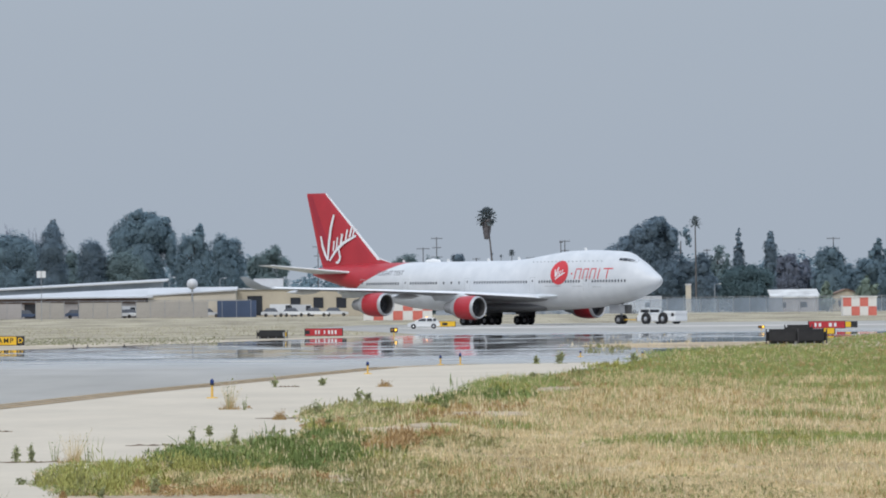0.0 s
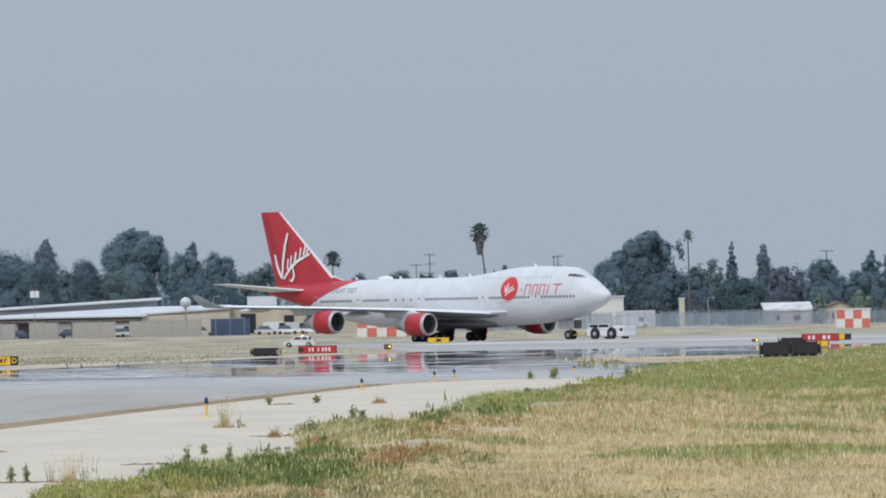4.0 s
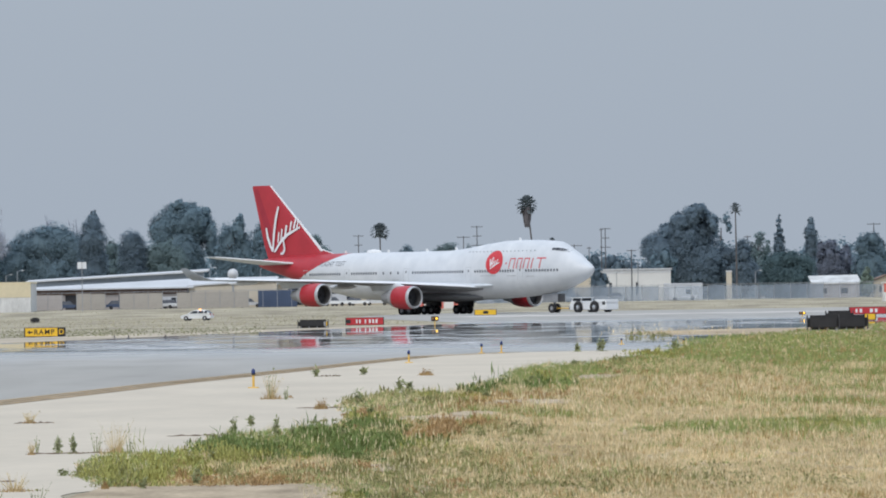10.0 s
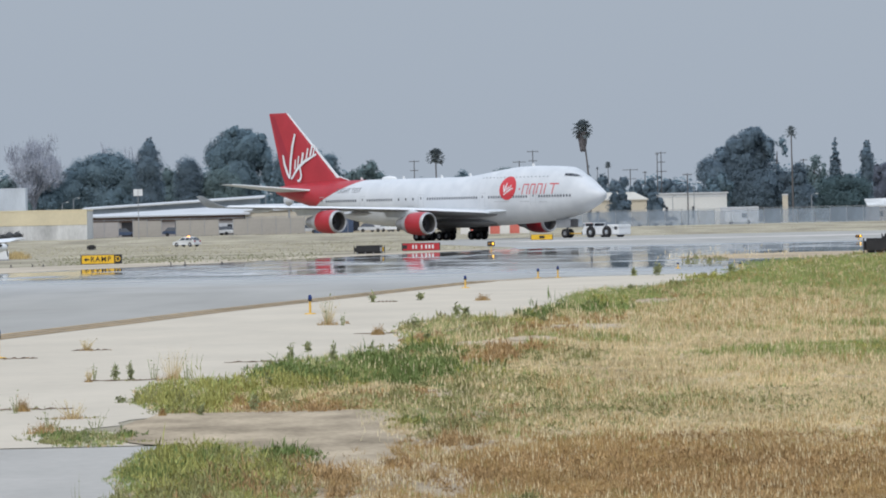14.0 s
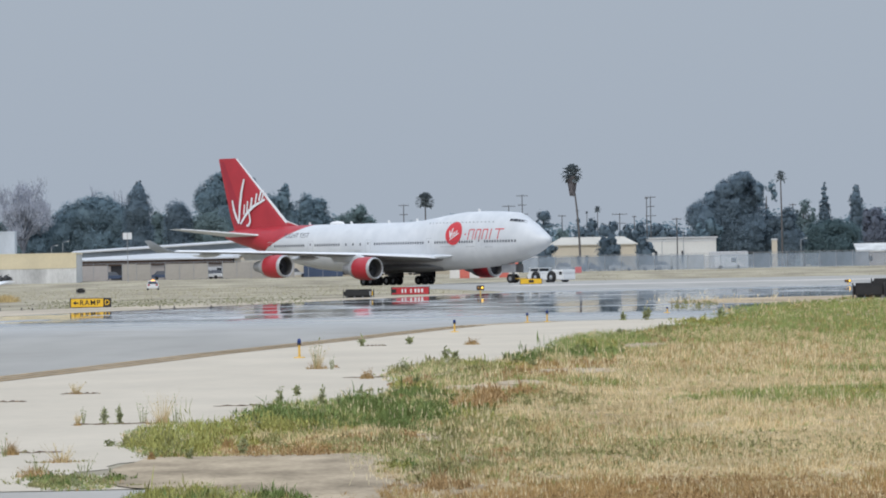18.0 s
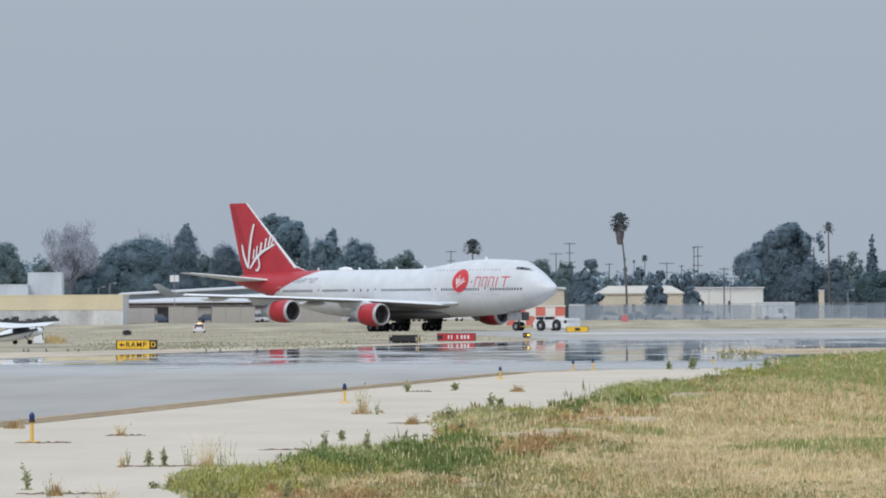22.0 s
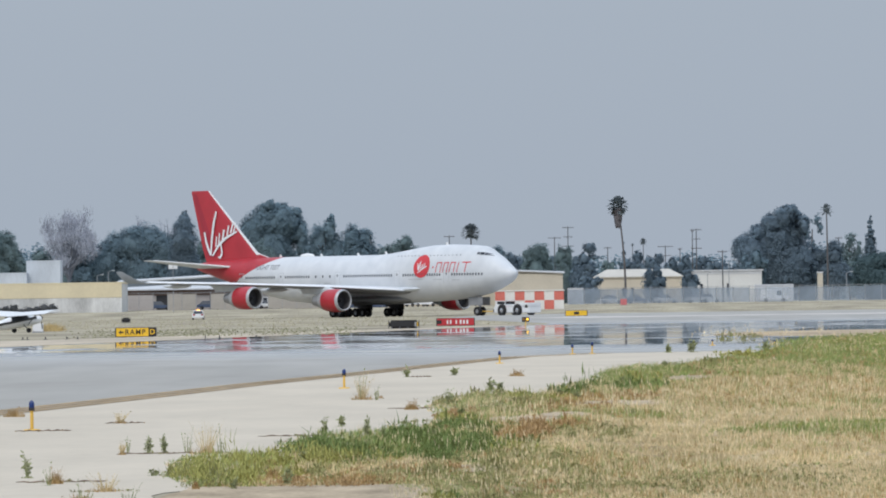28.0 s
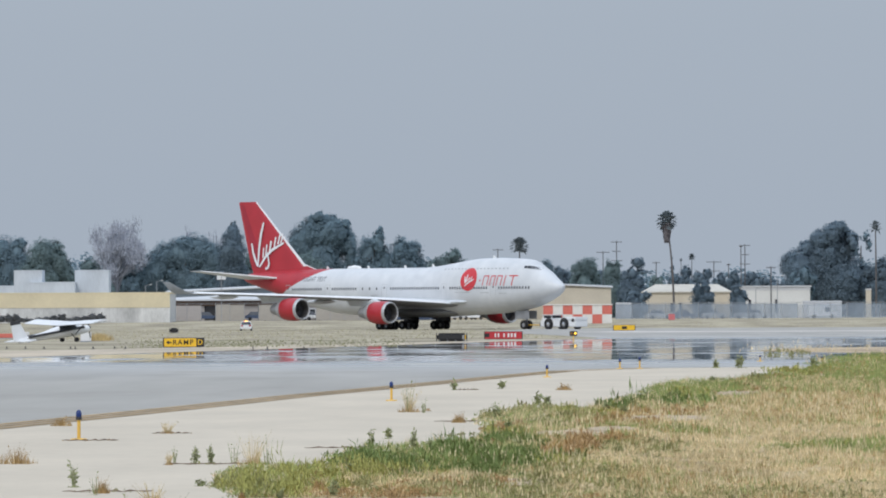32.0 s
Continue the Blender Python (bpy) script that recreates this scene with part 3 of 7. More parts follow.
def build_airliner():
    jet = thing("airliner", "white four-engined jumbo jet with a red tail, pushed backwards", "airplane")
    bm = bmesh.new()
    ss = sorted({round(s, 2) for a, b in zip(STATIONS, STATIONS[1:]) for s in np.linspace(a[0], b[0], 3)})
    loft(bm, [hull_ring(s) for s in ss])
    part("fuselage", bm, LIVERY, jet, "white body, red towards the tail", smooth=True)
    bm = bmesh.new()
    rod(bm, (NOSE_X - 68.3, 0, 7.85), (NOSE_X - 69.6, 0, 8.0), 0.42, 0.25, 12)
    part("exhaust_pipe", bm, DARKMETAL, jet, "auxiliary power exhaust in the tail cone")
    bm = bmesh.new()
    lathe(bm, [(-9.5, 0.05), (-8, 0.9), (-4, 1.35), (2, 1.45), (7, 1.2), (10, 0.6), (11, 0.05)], 20, "X", (2.0, 0, 0))
    for v in bm.verts:
        v.co.z = 2.55 + v.co.z * 0.55
        v.co.y *= 2.35
    part("wing_root_fairing", bm, WING_SHADE, jet, "belly fairing, its shade put into the grey", smooth=True)
    for side, word in ((-1, "starboard"), (1, "port")):
        secs = [(2.4, 18.6, 16.2, 1.15, 3.6), (3.6, 19.8, 14.6, 1.0, 3.75), (12.2, 27.0, 9.7, 0.62, 4.45), (20.8, 35.4, 7.0, 0.42, 4.95), (30.9, 45.6, 4.2, 0.25, 5.4)]
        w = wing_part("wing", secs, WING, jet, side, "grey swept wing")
        wing_part("winglet", [(30.9, 45.7, 4.1, 0.25, 5.4), (31.5, 47.2, 3.2, 0.2, 5.9), (32.2, 49.6, 1.4, 0.1, 7.1)], WINGLET, w, side, "grey upturned wing tip")
        bm = bmesh.new()
        bmesh.ops.create_uvsphere(bm, u_segments=24, v_segments=12, radius=1.0)
        for v in bm.verts:
            v.co = (NOSE_X - 20.9 + v.co.x * 4.2, side * (2.55 + v.co.y * 1.2), 3.95 + v.co.z * 0.42 + v.co.x * 0.1)
        part("wing_root_fillet", bm, PYLON, w, "pale fillet where the wing meets the body", smooth=True)
        # slats along the leading edge and canoes under the trailing edge
        bm = bmesh.new()
        rings = []
        for y, le, z in ((4.2, 20.25, 3.82), (12.2, 26.95, 4.45), (20.8, 35.35, 4.95), (30.6, 45.25, 5.38)):
            rings.append([(NOSE_X - le + 0.05, side * y, z + 0.05), (NOSE_X - le - 0.25, side * y, z + 0.22), (NOSE_X - le - 0.8, side * y, z + 0.32), (NOSE_X - le - 0.3, side * y, z - 0.03)])
        loft(bm, rings)
        part("leading_edge", bm, WHITE, w, "white leading edge", smooth=True)
        for y, s, z in ((7.0, 33.2, 3.55), (13.8, 37.0, 4.15), (19.0, 41.0, 4.5), (25.5, 45.2, 4.9)):
            bm = bmesh.new()
            lathe(bm, [(-3.2, 0.02), (-2.2, 0.22), (0, 0.38), (2, 0.3), (3.4, 0.02)], 10, "X", (NOSE_X - s, side * y, z))
            part("flap_fairing", bm, WING, w, smooth=True)
        for y, s, z in ((12.2, 23.75, 2.55), (20.83, 33.4, 3.1)):
            bm = bmesh.new()
            lathe(bm, [(-0.34, 1.385), (-0.7, 1.43), (-1.6, 1.46), (-2.5, 1.41), (-3.1, 1.3), (-3.1, 1.22), (-2.2, 1.2), (-0.4, 1.2)], 32, "X")
            eng = part("engine", bm, RED, jet, "red engine cowling", smooth=True, at=pose(NOSE_X - s + 0.25, side * y, z - 0.06) @ Matrix.Scale(1.16, 4))
            bm = bmesh.new()
            lathe(bm, [(-0.35, 1.39), (-0.16, 1.36), (-0.03, 1.31), (0.03, 1.25), (0.0, 1.19), (-0.14, 1.14)], 32, "X")
            part("intake_lip", bm, LIP, eng, "bare metal intake ring", smooth=True)
            bm = bmesh.new()
            lathe(bm, [(-0.13, 1.145), (-0.6, 1.1), (-1.15, 1.12)], 32, "X")
            part("intake_duct", bm, FAN_GREY, eng, "grey inner duct", smooth=True)
            bm = bmesh.new()
            lathe(bm, [(-1.1, 1.1), (-1.12, 0.4), (-0.85, 0.3), (-0.45, 0.03)], 32, "X")
            part("fan", bm, DARKMETAL, eng, "dark fan and spinner", smooth=True)
            bm = bmesh.new()
            lathe(bm, [(-3.08, 1.29), (-3.6, 1.18), (-3.98, 1.02), (-3.95, 0.94), (-3.2, 0.98)], 28, "X")
            part("nozzle", bm, LIP, eng, "grey metal fan nozzle", smooth=True)
            bm = bmesh.new()
            lathe(bm, [(-3.3, 0.95), (-4.4, 0.82), (-5.4, 0.62), (-5.4, 0.4), (-6.1, 0.05)], 20, "X")
            part("exhaust_cone", bm, GREY, eng, "grey metal exhaust cone", smooth=True)
            bm = bmesh.new()
            zt = 1.82 if y < 15 else 1.68
            rings = []
            for x0, x1, zz, hw in ((-1.0, -7.6, 0.85, 0.1), (-1.0, -7.9, 1.3, 0.22), (-2.2, -8.4, zt * 0.85, 0.3), (-3.4, -8.8, zt + 0.1, 0.24)):
                rings.append([(x0, 0, zz), (x0 - 0.7, hw, zz), (x0 - 3.0, hw * 1.3, zz), (x1, 0, zz), (x0 - 3.0, -hw * 1.3, zz), (x0 - 0.7, -hw, zz)])
            loft(bm, rings)
            part("pylon", bm, PYLON, eng, "pale grey engine pylon", smooth=True)
        tp = wing_part("tailplane", [(0.9, 58.6, 8.6, 0.26, 7.55), (11.05, 66.6, 2.6, 0.06, 8.85)], PYLON, jet, side, "grey swept tailplane")
        bm = bmesh.new()
        rod(bm, (NOSE_X - 59.3, side * 1.7, 7.72), (NOSE_X - 66.7, side * 11.0, 8.87), 0.15, 0.08, 8)
        part("leading_edge", bm, WHITE, tp, "white leading edge")
        # cabin windows and doors
        me = None
        gaps = (11.4, 21.8, 34.6, 47.0, 56.2)
        s = 4.6
        while s < 57.5:
            if all(abs(s - g) > 1.0 for g in gaps) and not (34 < s < 41 and int(s * 2) % 3):
                bmw = None
                if me is None:
                    bmw = bmesh.new()
                    box(bmw, -0.13, -0.02, -0.19, 0.13, 0.02, 0.19, 0.05)
                    me = mesh_of(bmw, "window", CABIN_GLASS)
                o = new("window", me)
                o.parent = jet
                o.matrix_basis = pose(NOSE_X - s, side * (hull_half(s, 6.05) + 0.005), 6.05)
            s += 0.51
        bmw = bmesh.new()
        box(bmw, -0.11, -0.02, -0.14, 0.11, 0.02, 0.14, 0.04)
        upper = mesh_of(bmw, "window", UPPER_GLASS)
        for i in range(17):
            s = 9.2 + i * 0.78 + (0.9 if i > 8 else 0)
            o = new("window", upper)
            o.parent = jet
            o.matrix_basis = pose(NOSE_X - s, side * (hull_half(s, 8.8) + 0.01), 8.8, side * -32)
        for g in gaps:
            z0, z1 = 4.7, 6.7
            decal("door_seam", [[(g - 0.55, z0), (g - 0.49, z0), (g - 0.49, z1), (g - 0.55, z1)], [(g + 0.49, z0), (g + 0.55, z0), (g + 0.55, z1), (g + 0.49, z1)],
                                [(g - 0.49, z1), (g + 0.49, z1), (g + 0.49, z1 - 0.06), (g - 0.49, z1 - 0.06)]], side, SEAM, jet, 0.012)
            decal("door_window", [[(g - 0.1, 6.0), (g + 0.1, 6.0), (g + 0.1, 6.32), (g - 0.1, 6.32)]], side, GLASS, jet, 0.015)
        # flight deck panes
        for s0, s1, za, zb, zc, zd in ((3.75, 4.3, 8.62, 8.72, 8.98, 8.8), (4.36, 4.95, 8.72, 8.8, 9.14, 9.0), (5.01, 5.6, 8.8, 8.86, 9.22, 9.16), (5.66, 6.15, 8.88, 8.92, 9.2, 9.22)):
            decal("windscreen_pane", [[(s0, za), (s1, zb), (s1, zc), (s0, zd)]], side, GLASS, jet, 0.1)
        # round red badge with a white flourish, and a row of thin red marks
        bm = bmesh.new()
        rings = [[bm.verts.new((NOSE_X - s, side * (hull_half(s, z) + 0.04), z)) for s, z in [(16.7 + 1.68 * k / 8 * math.cos(a), 7.3 + 1.68 * k / 8 * math.sin(a)) for a in np.linspace(0, 2 * math.pi, 40, endpoint=False)]] for k in (1, 2, 3, 4, 5, 6, 7, 8)]
        bm.faces.new(rings[0])
        for p, q in zip(rings, rings[1:]):
            for i in range(40):
                bm.faces.new((p[i], p[(i + 1) % 40], q[(i + 1) % 40], q[i]))
        badge = part("badge", bm, BRIGHT_RED, jet, "round red badge", smooth=True)
        for pts, w in ((((17.55, 7.75), (17.3, 6.75), (16.95, 8.05)), 0.24), (((16.95, 6.9), (16.8, 7.5)), 0.2), (((16.6, 7.0), (16.45, 7.6)), 0.2), (((16.2, 7.15), (16.05, 7.75)), 0.2), (((17.4, 6.35), (16.6, 6.85), (15.6, 7.3)), 0.2)):
            decal("badge_stroke", stroke(list(pts), w), side, WHITE, badge, 0.075, "white brush stroke on the badge")
        # a row of thin red slanting frames, the brand's name reduced to plain shapes
        lean = 0.22
        for s0, s1 in ((13.75, 12.65), (12.25, 11.3), (10.9, 9.9)):
            z0, z1, t = 6.35, 7.85, 0.15
            decal("emblem_frame", [[(s0, z0), (s0 - t, z0), (s0 - t - lean, z1), (s0 - lean, z1)], [(s1, z0), (s1 + t, z0), (s1 + t - lean, z1), (s1 - lean, z1)],
                                   [(s0 - t - lean, z1), (s1 + t - lean, z1), (s1 + t - lean, z1 - t), (s0 - t - lean, z1 - t)]], side, BRIGHT_RED, jet, 0.035, "thin slanting red frame")
        for s0 in (9.3, 7.75):
            decal("emblem_bar", stroke([(s0, 6.35), (s0 - lean, 7.85)], 0.2), side, BRIGHT_RED, jet, 0.035, "thin slanting red bar")
        decal("emblem_bar", stroke([(8.4, 7.78), (6.7, 7.78)], 0.2), side, BRIGHT_RED, jet, 0.035, "thin level red bar")
        decal("emblem_dot", [[(14.4, 7.0), (14.15, 7.0), (14.15, 7.25), (14.4, 7.25)]], side, BRIGHT_RED, jet, 0.035, "small red dot")
        for s0, s1, zz in ((16.2, 19.4, 5.35), (12.2, 14.0, 5.3), (8.6, 10.2, 5.2), (36.0, 37.4, 5.0), (9.4, 17.5, 9.35)):
            decal("stencil_bar", [[(s0, zz), (s1, zz), (s1, zz + 0.12), (s0, zz + 0.12)]], side, SEAM, jet, 0.02)
        # small grey words by the tail
        cu = bpy.data.curves.new("words", "FONT")
        cu.body, cu.size, cu.align_x = "FLIGHT TEST", 0.95, "CENTER"
        tmp = new("words", cu)
        me2 = bpy.data.meshes.new_from_object(tmp.evaluated_get(bpy.context.evaluated_depsgraph_get()))
        bpy.data.objects.remove(tmp)
        for v in me2.vertices:
            s = 50.5 + v.co.x * side
            z = 7.25 + v.co.y
            v.co = (NOSE_X - s, side * (hull_half(s, z) + 0.05), z)
        me2.materials.append(CABIN_GLASS)
        o = new("lettering", me2)
        o.parent = jet
        tagged(o, "small grey words on the rear body")
    # fin with its rudder, fillet and white brush strokes
    fin = wing_part("fin", [(8.3, 53.9, 13.0, 1.1, 0), (10.5, 56.4, 11.4, 0.95, 0), (19.1, 65.9, 4.3, 0.42, 0), (19.35, 66.4, 3.7, 0.3, 0)], RED, jet, 1, "tall red fin", upright=True)
    bm = bmesh.new()
    loft(bm, [[(NOSE_X - 53.0, 0.04, 8.95), (NOSE_X - 53.0, -0.04, 8.95), (NOSE_X - 53.1, 0, 9.08)], [(NOSE_X - 56.3, 0.34, 8.85), (NOSE_X - 56.3, -0.34, 8.85), (NOSE_X - 56.0, 0, 9.9)]])
    part("fin_fillet", bm, RED, fin, "red fillet before the fin")
    bm = bmesh.new()
    rod(bm, (NOSE_X - 53.0, 0, 9.06), (NOSE_X - 55.3, 0, 9.7), 0.05, 0.1, 6)
    part("fillet_edge", bm, WHITE, fin, "white edge of the fillet")
    bm = bmesh.new()
    loft(bm, [[(NOSE_X - 55.15, 0.1, 9.5), (NOSE_X - 55.15, -0.1, 9.5), (NOSE_X - 55.6, -0.16, 9.5), (NOSE_X - 55.6, 0.16, 9.5)], [(NOSE_X - 66.15, 0.05, 19.3), (NOSE_X - 66.15, -0.05, 19.3), (NOSE_X - 66.35, -0.09, 19.3), (NOSE_X - 66.35, 0.09, 19.3)]])
    part("fin_leading_edge", bm, WHITE, fin, "white edge of the fin")
    # rudder in darker red that paints in the shading along the rear edge
    wing_part("rudder", [(9.3, 63.5, 3.7, 0.56, 0), (13.0, 65.35, 2.85, 0.42, 0), (18.9, 68.35, 1.75, 0.24, 0)], RED_SHADED, fin, 1, "rudder with shading painted in as darker red", upright=True)
    for side in (-1, 1):
        strokes = [([(67.2, 13.1), (66.9, 11.7), (66.3, 10.4), (65.8, 9.6)], 0.5), ([(65.8, 9.6), (65.4, 12.2), (64.9, 14.4), (64.3, 16.2)], 0.5)]
        strokes += [([(64.5, 10.9), (64.25, 12.4)], 0.36), ([(63.8, 11.3), (63.5, 12.9)], 0.36), ([(62.9, 11.7), (62.5, 13.4)], 0.5), ([(61.8, 12.5), (61.5, 14.0)], 0.36), ([(61.0, 12.9), (60.7, 14.5)], 0.4), ([(60.4, 13.0), (60.2, 14.1)], 0.34)]
        strokes += [([(65.4, 9.5), (63.9, 11.0), (62.2, 12.1), (59.8, 13.1)], 0.46), ([(63.4, 11.7), (63.0, 9.9), (63.5, 9.2), (64.0, 9.3)], 0.4)]
        for pts, w in strokes:
            bm = bmesh.new()
            for poly in stroke(pts, w):
                bm.faces.new([bm.verts.new((NOSE_X - s, side * (fin_half(s, z) + 0.06), z)) for s, z in poly])
            bmesh.ops.remove_doubles(bm, verts=bm.verts, dist=0.35 * w)
            part("fin_stroke", bm, WHITE, fin, "white brush stroke on the fin")
    # undercarriage
    tyre = wheel_mesh(0.66, 0.5)
    for gx, gy in ((0.0, -5.5), (0.0, 5.5), (-3.05, -1.95), (-3.05, 1.95)):
        bm = bmesh.new()
        rod(bm, (0, 0, 0.62), (0, 0, 3.2), 0.2, 0.24, 12)
        rod(bm, (0.95, 0, 0.62), (-0.95, 0, 0.62), 0.16, n=10)
        for dx2 in (-0.74, 0.74):
            rod(bm, (dx2, -0.62, 0.62), (dx2, 0.62, 0.62), 0.1, n=8)
        rod(bm, (0, 0, 1.4), (1.7, 0, 3.0), 0.09, n=8)
        box(bm, -1.7, -0.04 + math.copysign(0.72, gy), 1.0, 1.5, 0.04 + math.copysign(0.72, gy), 3.2)
        # inner plate added so that the gear reads dark up to the belly
        box(bm, -1.2, -0.04 - math.copysign(0.5, gy), 1.5, 1.2, 0.04 - math.copysign(0.5, gy), 3.2)
        rod(bm, (0, 0, 1.1), (-1.3, 0, 2.9), 0.12, n=8)
        gear = part("main_gear", bm, DARKMETAL, jet, "dark undercarriage leg and door", at=pose(gx, gy, 0))
        for dx2 in (-0.74, 0.74):
            for dy in (-0.56, 0.56):
                add_wheel(tyre, gear, (dx2, dy, 0.66), "jet", 0.66)
    bm = bmesh.new()
    rod(bm, (0, 0, 0.6), (0.25, 0, 3.2), 0.16, 0.2, 12)
    rod(bm, (0, -0.5, 0.6), (0, 0.5, 0.6), 0.1, n=8)
    rod(bm, (0.05, 0, 1.3), (-1.6, 0, 2.9), 0.08, n=8)
    box(bm, -1.5, 0.75, 1.5, 1.4, 0.8, 2.7)
    box(bm, -1.5, -0.8, 1.5, 1.4, -0.75, 2.7)
    gear = part("nose_gear", bm, GREY, jet, "grey nose undercarriage leg", at=pose(NOSE_X - 7.75, 0, 0))
    for dy in (-0.46, 0.46):
        add_wheel(tyre, gear, (0, dy, 0.66), "jet", 0.66)
    # antennas and beacon along the crown
    for s in (14, 27, 33, 41, 50):
        zt = station(s)[1]
        bm = bmesh.new()
        loft(bm, [[(NOSE_X - s, 0.03, zt - 0.1), (NOSE_X - s - 0.6, 0.03, zt - 0.1), (NOSE_X - s - 0.6, -0.03, zt - 0.1), (NOSE_X - s, -0.03, zt - 0.1)],
                  [(NOSE_X - s - 0.3, 0.02, zt + 0.38), (NOSE_X - s - 0.65, 0.02, zt + 0.38), (NOSE_X - s - 0.65, -0.02, zt + 0.38), (NOSE_X - s - 0.3, -0.02, zt + 0.38)]])
        part("antenna", bm, WHITE, jet)
    bm = bmesh.new()
    lathe(bm, [(-1.6, 0.02), (-1.2, 0.35), (0, 0.5), (1.2, 0.35), (1.6, 0.02)], 12, "X", (NOSE_X - 44.5, 0, station(44.5)[1]))
    part("antenna_dome", bm, WHITE, jet, "white dome on the crown", smooth=True)
    return jet


def build_tug():
    tug = thing("aircraft_tug", "low white pushback tug with four black wheels at the jet's nose", "tug")
    bm = bmesh.new()
    box(bm, -3.6, -1.3, 0.32, 3.7, 1.3, 1.3, 0.12)
    box(bm, -0.6, -1.3, 1.26, 1.5, 1.3, 1.55, 0.1)
    box(bm, 1.35, -1.3, 1.26, 3.7, 1.3, 1.8, 0.1)
    body = part("body", bm, WHITE, tug, "white steel body")
    bm = bmesh.new()
    box(bm, -3.9, -1.1, 0.45, -3.55, 1.1, 0.9, 0.05)
    part("bumper", bm, DARKMETAL, tug, "dark steel bumper")
    bm = bmesh.new()
    box(bm, -3.4, -1.2, 1.33, -1.2, 1.2, 1.6, 0.06)
    for x in (-3.2, -1.4):
        for y in (-1.1, 1.1):
            rod(bm, (x, y, 1.55), (x + 0.12, y, 2.05), 0.06, n=6)
    box(bm, -3.4, -1.25, 2.02, -1.1, 1.25, 2.12, 0.04)
    cab = part("cab", bm, WHITE, tug, "small white driver's cab")
    bm = bmesh.new()
    box(bm, -3.1, -1.0, 1.6, -1.5, 1.0, 2.0, 0.02)
    part("cab_glass", bm, GLASS, cab, "dark cab windows")
    for y in (-1.31, 1.31):
        bm = bmesh.new()
        box(bm, 2.95, y - 0.02, 1.05, 3.45, y + 0.02, 1.5, 0.01)
        part("side_vent", bm, BLACK, tug, "black side vent")
    me = wheel_mesh(0.74, 0.55)
    for x in (-1.75, 1.45):
        for y in (-1.3, 1.3):
            add_wheel(me, tug, (x, y, 0.74), "tug", 0.74)
    for x in (-1.75, 1.45):
        for y in (-1.36, 1.36):
            bm = bmesh.new()
            lathe(bm, [(-0.03, 0.9), (0.03, 0.9), (0.03, 0.76), (-0.03, 0.76)], 20, "Y", (x, y, 0.74))
            part("wheel_arch", bm, DARKMETAL, tug)
    # tow bar to the nose gear
    bm = bmesh.new()
    rod(bm, (-3.8, 0, 0.6), (-7.7, 0, 0.62), 0.08, n=8)
    rod(bm, (-7.7, -0.35, 0.62), (-7.7, 0.35, 0.62), 0.07, n=8)
    part("tow_bar", bm, YELLOW_POST, tug, "yellow steel tow bar")
    return tug


def build_suv():
    car = thing("patrol_car", "small white patrol hatchback with an amber beacon on the dry field", "car")
    car.scale = (0.94, 0.94, 0.94)
    bm = bmesh.new()
    prof = [(2.0, 0.3), (2.06, 0.56), (1.9, 0.72), (1.1, 0.9), (-1.7, 0.95), (-1.98, 0.85), (-2.04, 0.6), (-2.0, 0.3)]
    loft(bm, [[(x * k, s * w, z) for x, z in prof] for s, w, k in ((-1, 0.84, 0.97), (-1, 0.86, 1.0), (1, 0.86, 1.0), (1, 0.84, 0.97))])
    part("body", bm, WHITE, car, "white painted body", smooth=True)
    bm = bmesh.new()
    loft(bm, [[(1.15, s * 0.8, 0.9), (0.25, s * 0.66, 1.36), (-0.5, s * 0.64, 1.44), (-1.3, s * 0.66, 1.36), (-1.9, s * 0.8, 0.94)] for s in (-1, 1)])
    roof = part("roof", bm, WHITE, car, "white roof and pillars")
    for s in (-1, 1):
        for x0, x1 in ((0.85, -0.3), (-0.38, -1.1), (-1.18, -1.6)):
            bm = bmesh.new()
            f = [(x0, s * 0.805, 0.94), (x1, s * 0.805, 0.95), (x1 + 0.03, s * 0.69, 1.3), (x0 - (0.55 if x0 > 0.5 else 0.03), s * 0.69, 1.3)]
            bm.faces.new([bm.verts.new(p) for p in f])
            part("side_window", bm, GLASS, roof, "dark side glass")
    for pts in ([(1.12, -0.72, 0.94), (1.12, 0.72, 0.94), (0.32, 0.6, 1.34), (0.32, -0.6, 1.34)], [(-1.9, -0.72, 0.98), (-1.9, 0.72, 0.98), (-1.36, 0.6, 1.34), (-1.36, -0.6, 1.34)]):
        bm = bmesh.new()
        bm.faces.new([bm.verts.new((x * 1.012, y, z + 0.012)) for x, y, z in pts])
        part("windscreen", bm, GLASS, roof, "dark windscreen")
    for y in (0.6, -0.6):
        bm = bmesh.new()
        box(bm, 1.9, y - 0.16, 0.56, 2.05, y + 0.16, 0.7, 0.03)
        part("headlight", bm, ALU, car)
        bm = bmesh.new()
        box(bm, -2.05, y - 0.14, 0.66, -1.92, y + 0.14, 0.9, 0.02)
        part("tail_light", bm, RED, car)
    bm = bmesh.new()
    box(bm, -0.5, -0.28, 1.43, -0.28, 0.28, 1.55, 0.04)
    part("light_bar", bm, BEACON, car, "amber roof beacon")
    me = wheel_mesh(0.32, 0.22)
    for x in (-1.25, 1.3):
        for y in (-0.78, 0.78):
            add_wheel(me, car, (x, y, 0.32), "car", 0.32)
    return car


JET = build_airliner()
TUG = build_tug()
CAR = build_suv()


